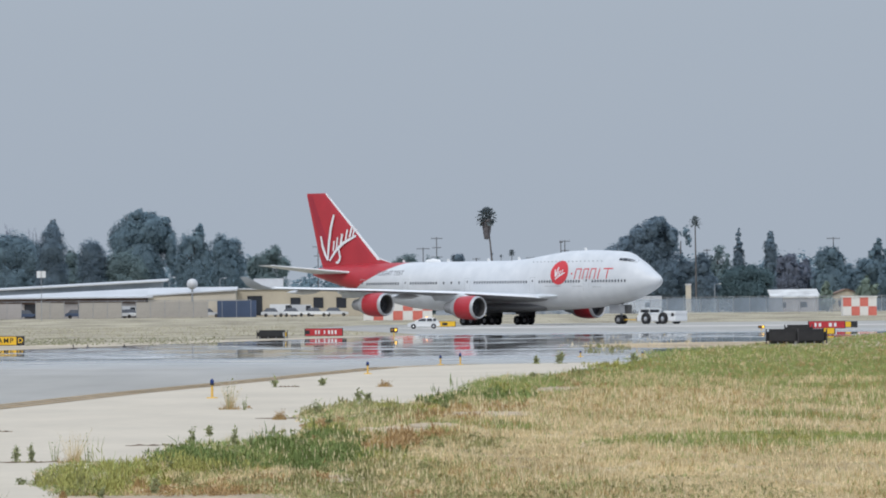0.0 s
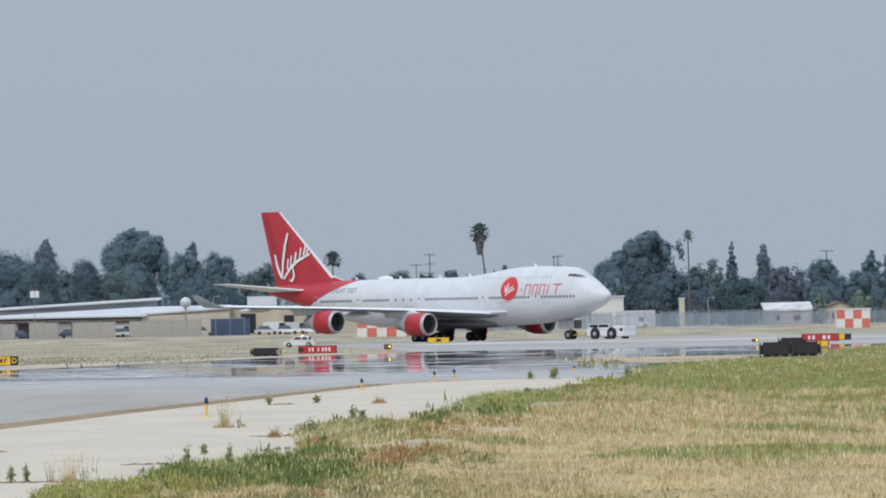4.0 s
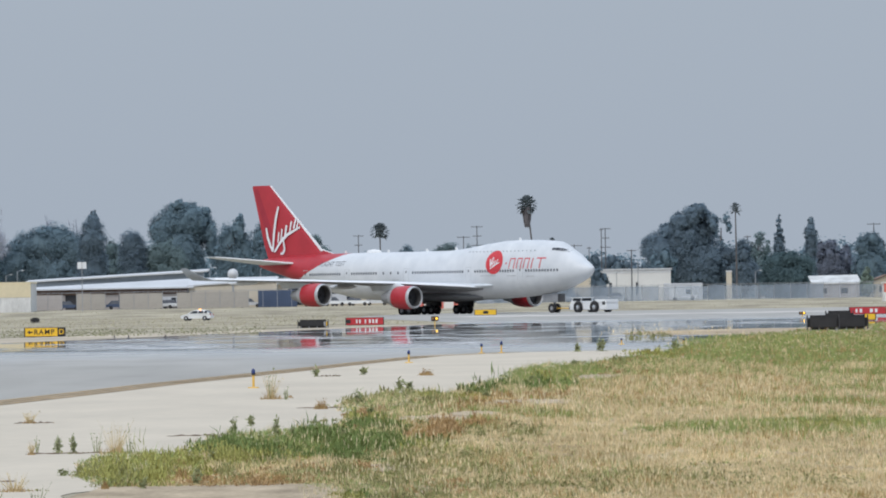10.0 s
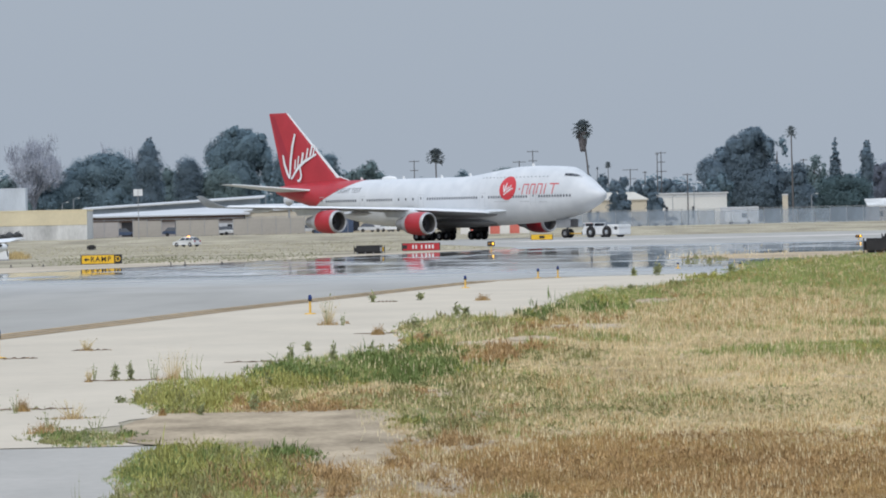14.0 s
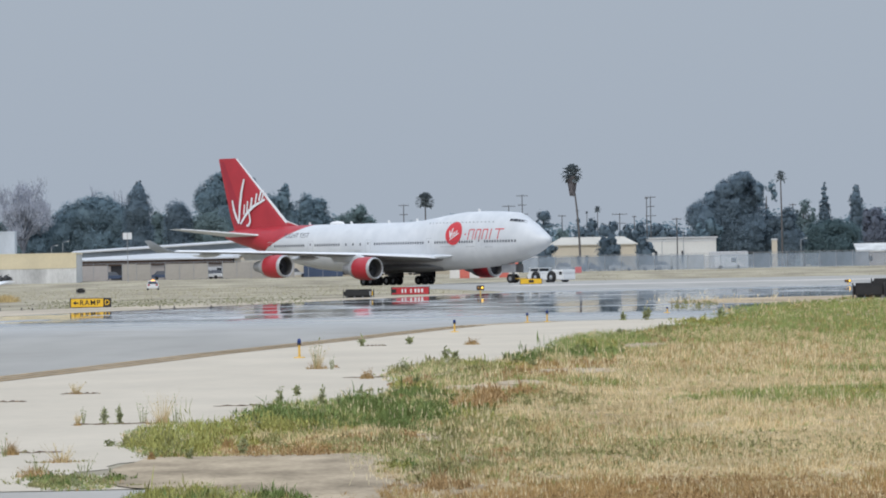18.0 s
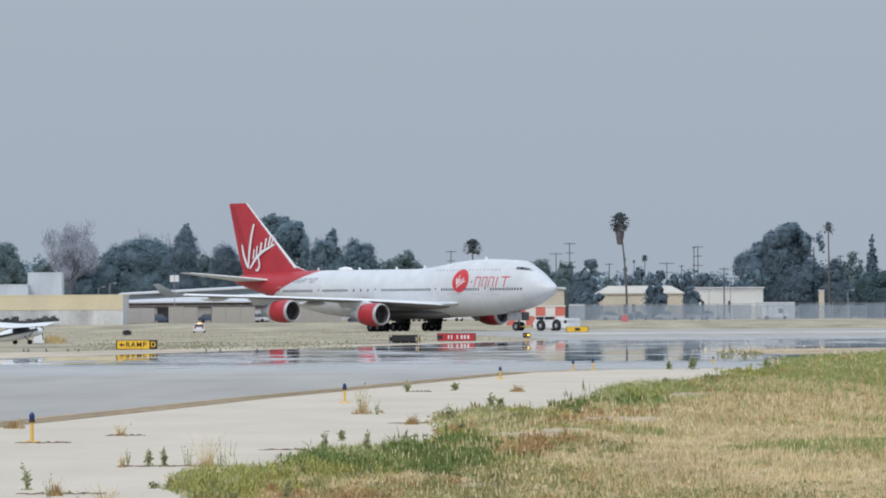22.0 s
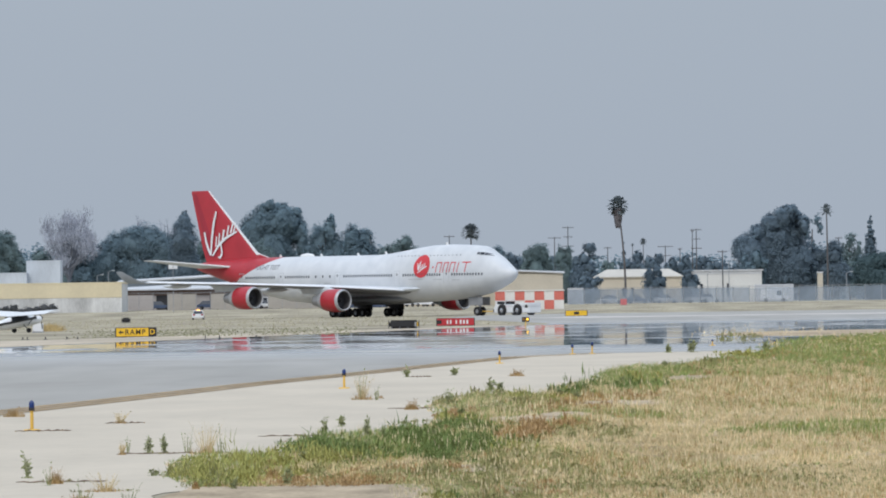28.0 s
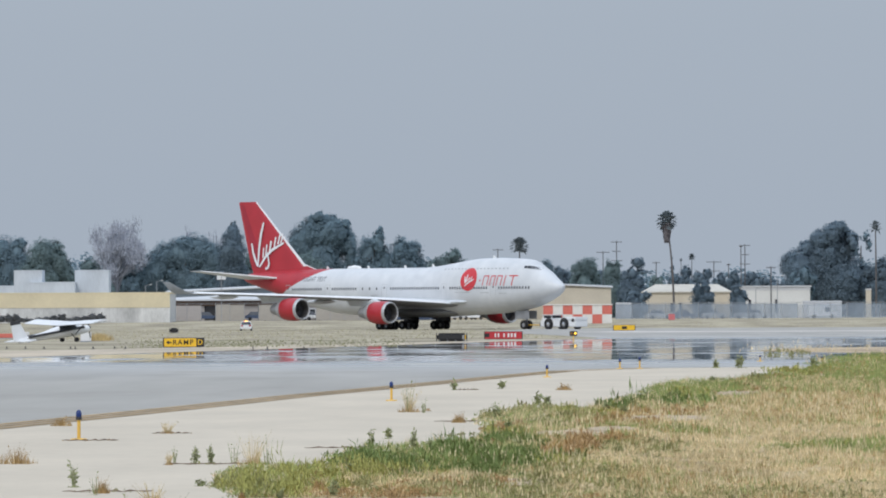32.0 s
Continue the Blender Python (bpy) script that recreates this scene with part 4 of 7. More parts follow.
# ---- signs and lights of the airfield ----
def text_mesh(body, size, material, name="lettering"):
    cu = bpy.data.curves.new(name, "FONT")
    cu.body, cu.size, cu.align_x, cu.align_y, cu.extrude = body, size, "CENTER", "CENTER", 0.004
    cu.offset, cu.space_character = 0.012 * size, 1.22
    tmp = new(name, cu)
    me = bpy.data.meshes.new_from_object(tmp.evaluated_get(bpy.context.evaluated_depsgraph_get()))
    bpy.data.objects.remove(tmp)
    me.materials.append(material)
    return me


def guidance_sign(bearing, dist, width, height, face, label, turn=0.0, text="", ink=BLACK, end=0.0, end_face=None, bars=()):
    """A box sign on short legs. The face looks south; end: a differently coloured panel of that width at its east end."""
    m = pose(east(bearing, dist), dist, ground_z(dist), 0, 0, turn)
    s = thing("guidance_sign", label, "sign", m, "airfield guidance signs")
    w = width / 2
    bm = bmesh.new()
    box(bm, -w, 0, 0.07, w, 0.34, 0.07 + height, 0.04 if face else 0.16)
    part("housing", bm, BLACK, s, "black sign housing")
    if face:
        bm = bmesh.new()
        box(bm, -w + 0.05, -0.02, 0.1, w - 0.05 - end, 0.02, 0.04 + height, 0.01)
        part("face", bm, face, s, "coloured sign face")
    if end:
        bm = bmesh.new()
        box(bm, w - end, -0.022, 0.1, w - 0.05, 0.02, 0.04 + height, 0.01)
        part("end_panel", bm, end_face or BLACK, s, "contrasting end panel")
    for x in (-w * 0.8, -w * 0.27, w * 0.27, w * 0.8):
        bm = bmesh.new()
        rod(bm, (x, 0.14, 0), (x, 0.14, 0.2), 0.04, n=8)
        part("leg", bm, GREY, s)
    for x in (-w, w):
        bm = bmesh.new()
        box(bm, x - 0.03, -0.03, 0.06, x + 0.03, 0.31, 0.08 + height, 0.01)
        part("end_cap", bm, DARKMETAL, s)
    if text:
        me = text_mesh(text, height * 0.78, ink)
        o = new("lettering", me)
        o.parent = s
        o.matrix_basis = pose(-end / 2, -0.03, 0.07 + height * 0.5, 90)
    for x0, x1, mt in bars:
        bm = bmesh.new()
        box(bm, x0, -0.03, 0.07 + height * 0.25, x1, -0.02, 0.07 + height * 0.75)
        part("bar", bm, mt, s)
    return s


def arrow_on(sign, x, z, size, material):
    bm = bmesh.new()
    for poly in ([(-0.5, 0), (0.0, 0.4), (0.0, -0.4)], [(0.0, 0.13), (0.5, 0.13), (0.5, -0.13), (0.0, -0.13)]):
        bm.faces.new([bm.verts.new((x + a * size, -0.034, z + b * size)) for a, b in poly])
    part("arrow", bm, material, sign)


def edge_light(bearing, dist, high=0.55, lens=None, paint=None):
    s = thing("taxiway_edge_light", "short yellow post with a blue glass lamp on the concrete", "light", pose(east(bearing, dist), dist, 0.008), "taxiway edge lights")
    bm = bmesh.new()
    lathe(bm, [(0, 0.02), (0, 0.15), (0.025, 0.14), (0.035, 0.05)], 14, "Z")
    part("base_plate", bm, paint or YELLOW_POST, s, smooth=True)
    bm = bmesh.new()
    rod(bm, (0, 0, 0.02), (0, 0, high * 0.68), 0.031, 0.031, 12)
    part("post", bm, paint or YELLOW_POST, s, "painted post")
    bm = bmesh.new()
    lathe(bm, [(high * 0.66, 0.02), (high * 0.66, 0.052), (high * 0.76, 0.056), (high * 0.76, 0.02)], 14, "Z")
    part("collar", bm, DARKMETAL, s, "dark collar", smooth=True)
    bm = bmesh.new()
    lathe(bm, [(high * 0.76, 0.048), (high * 0.88, 0.052), (high * 0.96, 0.036), (high, 0.005)], 14, "Z")
    part("lens", bm, lens or BLUE_LENS, s, "blue glass dome", smooth=True)
    return s


def build_signs():
    r = guidance_sign(-543, 480, 2.75, 0.62, YELLOW, "long yellow ramp sign with black letters by the taxiway", text="  RAMP", end=0.46, end_face=BLACK)
    arrow_on(r, -1.0, 0.38, 0.36, BLACK)
    ob = text_mesh("D", 0.5, YELLOW)
    o = new("lettering", ob)
    o.parent = r
    o.matrix_basis = pose(1.13, -0.035, 0.38, 90)
    guidance_sign(23, 606, 3.25, 0.66, SIGNRED, "red runway holding sign with white marks", end=0.0, bars=((-1.6, -1.2, BLACK), (-0.75, -0.62, WHITE), (-0.48, -0.35, WHITE), (0.0, 0.12, WHITE), (0.36, 0.52, WHITE), (0.64, 0.8, WHITE), (0.93, 1.09, WHITE)))
    guidance_sign(-68.5, 561, 2.4, 0.66, None, "back of a black sign box on the field edge", bars=((0.85, 1.0, GREY), (1.05, 1.12, YELLOW)))
    guidance_sign(835, 408, 1.85, 0.86, None, "back of a black sign box in the dry grass")
    guidance_sign(884, 411, 1.95, 0.84, None, "back of a second black sign box in the dry grass")
    guidance_sign(864, 450, 1.75, 1.0, None, "taller black sign back behind the other boxes")
    guidance_sign(914, 690, 3.6, 0.72, SIGNRED, "red runway sign with white marks beyond the black boxes", bars=((-1.2, -1.0, WHITE), (-0.8, -0.55, WHITE), (0.2, 0.5, WHITE), (0.7, 0.95, WHITE)))
    guidance_sign(955, 720, 1.5, 0.62, YELLOW, "yellow sign box next to the red sign", end=0.6, end_face=BLACK)
    guidance_sign(1060, 640, 1.9, 0.62, YELLOW, "yellow sign with a black end panel in the dry grass", end=0.7, end_face=BLACK)
    guidance_sign(918, 545, 0.9, 0.5, YELLOW, "small yellow sign box behind the black boxes")
    s = guidance_sign(237, 905, 2.8, 0.7, YELLOW, "yellow taxiway sign with a dark middle panel", bars=((-0.3, 0.35, BLACK),))
    guidance_sign(-560, 880, 1.05, 0.62, None, "small dark box on the far field")
    # amber guard lamps in pairs
    UNLIT = mat("unlit_amber_lens", (0.3, 0.14, 0.03), 0.3, vary=0.1, scale=3)
    for b, d, h in ((147, 600, 0.75), (798, 660, 0.5)):
        g = thing("guard_light", "pair of amber guard lamps on a low stand", "light", pose(east(b, d), d, 0), "runway guard lights")
        bm = bmesh.new()
        box(bm, -0.32, -0.06, h * 0.45, 0.32, 0.1, h, 0.04)
        part("housing", bm, BLACK, g, "black lamp housing")
        bm = bmesh.new()
        rod(bm, (0, 0.02, 0), (0, 0.02, h * 0.5), 0.05, n=8)
        part("stand", bm, YELLOW_POST, g)
        for x in (-0.16, 0.16):
            bm = bmesh.new()
            lathe(bm, [(-0.07, 0.1), (-0.09, 0.07), (-0.1, 0.01)], 14, "Y", (x, -0.01, h * 0.74))
            part("lamp", bm, AMBER if x > 0 else UNLIT, g, "lit amber signal lamp" if x > 0 else "unlit amber signal lamp", smooth=True)
    for b, d, h in ((-729, 125, 0.54), (-175.5, 180, 0.5), (100, 245, 0.44), (229, 282, 0.4), (264, 282, 0.48), (477, 322, 0.28), (587, 322, 0.2)):
        edge_light(b, d, h)
    for b in (-856, -823, -790, -743, -735, -703, -665, -646, -420, -395, -330):
        tagged(edge_light(b, 440 - 0.04 * b, 0.18, DARKMETAL, DARKMETAL), "short dark edge light on the far side of the taxiway")


def checker_shelter(bearing, dist, width, height, cols, rows, label):
    """Equipment shelter whose sides are painted in orange and white squares, each a panel."""
    s = thing("equipment_shelter", label, "shelter", pose(east(bearing, dist), dist, ground_z(dist)), "checkered shelters")
    w = width / 2
    deep = 4.0
    bm = bmesh.new()
    box(bm, -w + 0.02, 0.02, 0, w - 0.02, deep, height - 0.05)
    part("wall", bm, CHECKWHITE, s, "white shelter walls")
    bm = bmesh.new()
    box(bm, -w - 0.15, -0.15, height - 0.06, w + 0.15, deep + 0.15, height + 0.16, 0.04)
    part("roof", bm, CHECKWHITE, s, "flat white roof")
    mes = []
    for mt in (ORANGE, CHECKWHITE):
        bm = bmesh.new()
        box(bm, -width / cols / 2 + 0.015, -0.03, 0.015, width / cols / 2 - 0.015, 0.03, height / rows - 0.015)
        mes.append(mesh_of(bm, "panel", mt))
    for i in range(cols):
        for j in range(rows):
            o = new("panel", mes[(i + j + 1) % 2])
            o.parent = s
            o.matrix_basis = pose(-w + (i + 0.5) * width / cols, 0, (j * height / rows) * 0.985)
    return s


def build_small_plane():
    """High-wing light aircraft on the field, tail to the west."""
    a = thing("light_aircraft", "small white high-wing propeller aircraft parked on the field", "airplane", pose(east(-748, 585), 585, 0.03) @ pose(0, 0, 0, 0, 0, 35) @ pose(0, 0, 0, 0, -9, 0))
    bm = bmesh.new()
    secs = [(2.1, 0.36, 0.28, 1.08), (1.7, 0.48, 0.36, 1.08), (0.6, 0.54, 0.5, 1.18), (-0.8, 0.52, 0.52, 1.22), (-2.2, 0.34, 0.32, 1.16), (-4.7, 0.12, 0.16, 1.1)]
    loft(bm, [[(x, w * math.cos(q), zc + h * math.sin(q)) for q in np.linspace(0, 2 * math.pi, 14, endpoint=False)] for x, w, h, zc in secs])
    part("fuselage", bm, WHITE, a, "white fuselage", smooth=True)
    bm = bmesh.new()
    loft(bm, [[(0.95, y, z), (0.6, y, z + 0.13), (0.1, y, z + 0.1), (-0.75, y, z - 0.02), (0.6, y, z - 0.06)] for y, z in ((-5.4, 1.98), (0, 1.8), (5.4, 1.98))])
    wing = part("wing", bm, WHITE, a, "white high wing", smooth=True)
    # dark plate added under the wing to paint in its shade
    bm = bmesh.new()
    loft(bm, [[(0.55, y, z - 0.075), (-0.72, y, z - 0.035), (-0.72, y, z - 0.05), (0.55, y, z - 0.1)] for y, z in ((-5.3, 1.978), (0, 1.8), (5.3, 1.978))])
    part("wing_shade_plate", bm, WING_SHADE, wing, "dark plate that paints in the shade under the wing")
    bm = bmesh.new()
    loft(bm, [[(-3.7, 0.05, 1.2), (-3.7, -0.05, 1.2), (-5.1, -0.05, 1.1), (-5.1, 0.05, 1.1)], [(-4.4, 0.04, 2.75), (-4.4, -0.04, 2.75), (-5.2, -0.04, 2.75), (-5.2, 0.04, 2.75)]])
    fin = part("fin", bm, WHITE, a, "white fin")
    bm = bmesh.new()
    box(bm, -5.22, -0.06, 2.5, -4.3, 0.06, 2.78)
    part("fin_tip", bm, DARKMETAL, fin, "dark fin tip")
    bm = bmesh.new()
    box(bm, -5.0, -1.7, 1.05, -3.9, 1.7, 1.15, 0.03)
    part("tailplane", bm, WHITE, a)
    for s in (-1, 1):
        bm = bmesh.new()
        rod(bm, (0.5, s * 0.6, 0.85), (0.4, s * 2.6, 1.9), 0.04, n=6)
        part("wing_strut", bm, DARKMETAL, a, "dark wing strut")
        bm = bmesh.new()
        rod(bm, (0.2, s * 0.45, 0.7), (0.2, s * 1.1, 0.25), 0.04, n=6)
        lathe(bm, [(-0.08, 0.05), (-0.08, 0.2), (0.08, 0.2), (0.08, 0.05)], 12, "Y", (0.2, s * 1.15, 0.21))
        part("wheel", bm, RUBBER, a)
        bm = bmesh.new()
        f = [(0.75, s * 0.6, 1.35), (-1.0, s * 0.6, 1.35), (-0.9, s * 0.5, 1.72), (0.55, s * 0.5, 1.72)]
        bm.faces.new([bm.verts.new((x, y + s * 0.03, z)) for x, y, z in f])
        part("side_window", bm, GLASS, a)
        # dark stripe, widened to paint in the wing's shadow on the body
        bm = bmesh.new()
        box(bm, -3.8, s * 0.2 - 0.01, 1.22, 1.5, s * 0.2 + 0.01 + s * 0.37, 1.4)
        part("stripe_and_shade", bm, DARKMETAL, a)
    bm = bmesh.new()
    rod(bm, (-4.4, 0, 1.15), (-4.5, 0, 0.95), 0.04, n=6)
    part("tail_wheel_leg", bm, DARKMETAL, a)
    bm = bmesh.new()
    lathe(bm, [(2.1, 0.2), (2.3, 0.14), (2.45, 0.01)], 12, "X", (0, 0, 1.15))
    part("spinner", bm, DARKMETAL, a, smooth=True)
    bm = bmesh.new()
    box(bm, 2.2, -0.06, 0.25, 2.25, 0.06, 2.05, 0.02)
    part("propeller", bm, DARKMETAL, a, "dark propeller blades")
    # the body is lowered on its legs to fit the camera's view
    for ob in a.children_recursive:
        if not ob.name.startswith("wheel"):
            for v in ob.data.vertices:
                v.co.z -= 0.25
    for b, d, w, h, mt, lab in ((-716, 600, 0.9, 0.8, WHITE, "white barrier block beside the light aircraft"), (-826, 590, 0.9, 0.9, WHITE, "white barrier block near the aircraft's tail"), (-860, 700, 3.0, 0.5, ORANGE, "rust red low trailer on the field")):
        t = thing("barrier", lab, "barrier", pose(east(b, d), d, 0))
        bm = bmesh.new()
        box(bm, -w / 2, 0, 0.06, w / 2, 0.35, h, 0.05)
        part("board", bm, mt, t)
        bm = bmesh.new()
        box(bm, -w / 2 - 0.05, -0.12, 0, w / 2 + 0.05, 0.45, 0.08)
        part("foot", bm, GREY, t)


build_signs()
checker_shelter(154.5, 1180, 11.5, 3.1, 7, 2, "orange and white checkered equipment shelter on the far field")
checker_shelter(973, 1190, 5.7, 3.1, 4, 2, "small orange and white checkered equipment shelter in the field")
build_small_plane()


def distance_board(bearing, dist):
    z0 = ground_z(dist)
    t = thing("distance_board", "white double board on a thin post", "sign", pose(east(bearing, dist), dist, z0))
    zb, zt = up(63.5, dist) - z0, up(75.5, dist) - z0
    bm = bmesh.new()
    rod(bm, (0, 0.06, 0), (0, 0.06, zt), 0.06, n=8)
    part("post", bm, GREY, t)
    for x in (-0.42, 0.42):
        bm = bmesh.new()
        box(bm, x - 0.38, -0.04, zb, x + 0.38, 0.0, zt, 0.02)
        part("board", bm, WHITE, t, "white board")


def water_tank(bearing, rise, radius, dist):
    z0 = ground_z(dist)
    t = thing("roof_tank", "round white tank on a short mast above the roofs", "tank", pose(east(bearing, dist), dist, z0))
    zc = up(rise, dist) - z0
    bm = bmesh.new()
    lathe(bm, [(zc + radius * math.sin(a), max(0.01, radius * math.cos(a))) for a in np.linspace(-1.5, 1.5, 11)], 18, "Z")
    part("vessel", bm, LIGHTROOF, t, "round white vessel", smooth=True)
    bm = bmesh.new()
    rod(bm, (0, 0, 0), (0, 0, zc - radius * 0.9), 0.18, n=8)
    part("mast", bm, GREY, t)


def marker_board(bearing, dist):
    t = thing("marker_board", "small square red marker board on two short legs", "sign", pose(east(bearing, dist), dist, ground_z(dist)))
    bm = bmesh.new()
    box(bm, -0.55, -0.03, 0.25, 0.55, 0.03, 1.3, 0.02)
    part("board", bm, FADED_RED, t, "faded red board")
    for x in (-0.4, 0.4):
        bm = bmesh.new()
        rod(bm, (x, 0.06, -0.1), (x, 0.06, 0.6), 0.035, n=6)
        part("leg", bm, GREY, t)


marker_board(321, 1218)
distance_board(-475.6, 1240)
water_tank(-209, 50, 1.0, 1290)


# ---- trees ----
def ball_mesh(cuts):
    bm = bmesh.new()
    bmesh.ops.create_icosphere(bm, subdivisions=cuts, radius=1.0)
    bm.verts.ensure_lookup_table()
    v = np.array([q.co[:] for q in bm.verts])
    f = np.array([[q.index for q in p.verts] for p in bm.faces])
    bm.free()
    return v, f


BALL, BALL_FACES = ball_mesh(2)


def ripple(d, key):
    """Lumpy swell of a crown in a direction; key sets one lump apart from the next."""
    key = np.asarray(key, float)
    a = np.sin(4.1 * d[:, 0] + 2.7 * key) * np.cos(3.7 * d[:, 2] + 1.3 * key)
    b = np.sin(8.3 * d[:, 1] + 6.9 * d[:, 2] + key) + np.sin(9.7 * d[:, 0] - 5.3 * d[:, 2] + 2 * key)
    c = np.sin(17.0 * d[:, 0] + 3 * key) * np.sin(15.0 * d[:, 2] + 5 * key) * np.cos(13.0 * d[:, 1])
    return 1 + 0.1 * a + 0.06 * b + 0.06 * c


def leaf_cloud(blobs, count, size, rng, deep=0.5, ragged=0.08):
    """Leaf quads filling blobs of (x, y, z, rx, ry, rz); more of them near the skin, with gaps."""
    B = np.array(blobs)
    area = (B[:, 3] * B[:, 5] + B[:, 4] * B[:, 5] + B[:, 3] * B[:, 4])
    pick = rng.choice(len(blobs), size=count, p=area / area.sum())
    d = rng.normal(size=(count, 3))
    d /= np.linalg.norm(d, axis=1)[:, None]
    r = rng.uniform(deep, 1.0, count) ** 0.3 * ripple(d, pick) * (1 + ragged * np.abs(rng.normal(size=count)))
    B = B[pick]
    c = B[:, :3] + d * r[:, None] * B[:, 3:6]
    n = d / B[:, 3:6]
    n /= np.linalg.norm(n, axis=1)[:, None]
    n = n + rng.normal(size=(count, 3)) * 0.35 + (0, 0, 0.2)
    n /= np.linalg.norm(n, axis=1)[:, None]
    u = np.cross(n, rng.normal(size=(count, 3)))
    u /= np.linalg.norm(u, axis=1)[:, None]
    v = np.cross(n, u)
    s = size * rng.uniform(0.5, 1.3, count)[:, None]
    k = rng.uniform(0.5, 1.0, count)[:, None]
    verts = np.stack([c - u * s, c - v * s * k, c + u * s, c + v * s * k], 1).reshape(-1, 3)
    return verts, np.arange(count * 4).reshape(-1, 4)


def crown_mesh(blobs, per_area, size, rng, leaf, shell=0.8, ragged=0.08):
    """Boughs of leaves that crowd round a dense inner mass: each bough is a loose tuft on the skin of a blob."""
    B = np.array(blobs)
    area = 4.2 * (B[:, 3] * B[:, 5] + B[:, 4] * B[:, 5] + B[:, 3] * B[:, 4])
    tufts = max(24, int(area.sum() * 1.1))
    pick = rng.choice(len(blobs), size=tufts, p=area / area.sum())
    d = rng.normal(size=(tufts, 3))
    d /= np.linalg.norm(d, axis=1)[:, None]
    q = B[pick]
    hub = q[:, :3] + d * (ripple(d, pick) * rng.uniform(0.82, 1.0, tufts) * (1 + ragged * np.clip(rng.normal(size=tufts), -2, 1.6)))[:, None] * q[:, 3:6]
    wide = np.clip(0.14 * np.minimum(q[:, 3], q[:, 5]), 0.1, 0.36) * rng.uniform(0.7, 1.4, tufts)
    count = int(area.sum() * per_area / size ** 2)
    own = rng.integers(0, tufts, count)
    g = rng.normal(size=(count, 3)) * wide[own][:, None] * 1.2
    g -= d[own] * ((g * d[own]).sum(1) * 0.3)[:, None]
    c = hub[own] + g
    n = d[own] + rng.normal(size=(count, 3)) * 0.25 + (0, 0, 0.25)
    n /= np.linalg.norm(n, axis=1)[:, None]
    u = np.cross(n, rng.normal(size=(count, 3)))
    u /= np.linalg.norm(u, axis=1)[:, None]
    v = np.cross(n, u)
    s = size * rng.uniform(0.5, 1.3, count)[:, None]
    k = rng.uniform(0.5, 1.0, count)[:, None]
    v1 = np.stack([c - u * s, c + u * s * 0.7 - v * s * k, c + u * s * 0.6 + v * s * k], 1).reshape(-1, 3)
    f1 = np.arange(count * 3).reshape(-1, 3)
    V, Fc, base = [v1], [f1], len(v1)
    for i, q in enumerate(blobs):
        if shell > 0:
            V.append(BALL * (ripple(BALL, np.full(len(BALL), i)) * shell)[:, None] * np.array(q[3:6]) + np.array(q[:3]))
            Fc.append(BALL_FACES + base)
            base += len(BALL)
    V = np.concatenate(V)
    V[:, 2] = np.maximum(V[:, 2], 0.2)
    me = raw_mesh("crown", V, np.concatenate(Fc), leaf)
    me.polygons.foreach_set("use_smooth", np.ones(len(me.polygons), dtype=bool))
    return me


def trunk_mesh(h, r, limbs, rng, w=5.0):
    bm = bmesh.new()
    rod(bm, (0, 0, -0.3), (0, 0, h * 0.5), r, r * 0.7, 8)
    rod(bm, (0, 0, h * 0.5), (rng.uniform(-0.3, 0.3), 0, h * 0.8), r * 0.7, r * 0.25, 8)
    for i in range(limbs):
        z = h * rng.uniform(0.3, 0.6)
        a = rng.uniform(0, 6.28)
        l = min(h * 0.25, w * 0.6) * rng.uniform(0.6, 1.0)
        rod(bm, (0, 0, z), (math.cos(a) * l, math.sin(a) * l, z + l * rng.uniform(0.5, 1.0)), r * 0.4, r * 0.12, 6)
    return bm


def tree(bearing, dist, rise, half, label, leaf=None, lumps=None, style="round", name="tree", size=0.21, per_area=1.5, foot=0.1, shell=0.79, ragged=0.07):
    """A tree whose top is seen at that rise above the horizon and whose crown is half bearing units wide to each side.
    lumps: masses of the crown as shares (across -1..1, height 0..1, half width, half height)."""
    rng = np.random.default_rng(abs(int(bearing * 7 + dist * 3 + rise * 11)))
    z0 = ground_z(dist)
    h = up(rise, dist) - z0
    w = east(half, dist)
    t = thing(name, label, "tree", pose(east(bearing, dist), dist, z0))
    part("trunk", trunk_mesh(h, max(0.15, h * 0.02), 5, rng, w), BARK, t, "brown trunk with limbs")
    if lumps:
        blobs = []
        for a, b, c, d in lumps:
            blobs.append((a * w, rng.uniform(-0.25, 0.25) * w, b * h, c * w, max(c * w * 0.85, 0.35 * w if style == "round" else 0), d * h))
    elif style == "spire":
        blobs = []
        for i in range(7):
            u = i / 6
            r = w * (1.0 - 0.86 * u ** 1.25)
            blobs.append((rng.uniform(-0.08, 0.08) * w, 0, h * (foot + (0.93 - foot) * u), r, r, h * 0.1))
    else:
        blobs = [(0, 0, h * 0.4, w * 0.86, w * 0.86, h * 0.38)]
        for i in range(11):
            a = i * 2.4 + rng.uniform(-0.5, 0.5)
            q = rng.uniform(0.35, 0.72)
            zz = rng.uniform(0.3, 0.84)
            rr = rng.uniform(0.26, 0.42) * (1.2 - 0.4 * zz)
            blobs.append((math.cos(a) * w * q * 1.1, math.sin(a) * w * q, h * zz, w * rr, w * rr, h * rng.uniform(0.1, 0.16)))
        blobs.append((rng.uniform(-0.3, 0.3) * w, 0, h * 0.86, w * 0.36, w * 0.36, h * 0.13))
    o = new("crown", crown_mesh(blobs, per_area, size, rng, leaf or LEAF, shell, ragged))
    o.parent = t
    return t


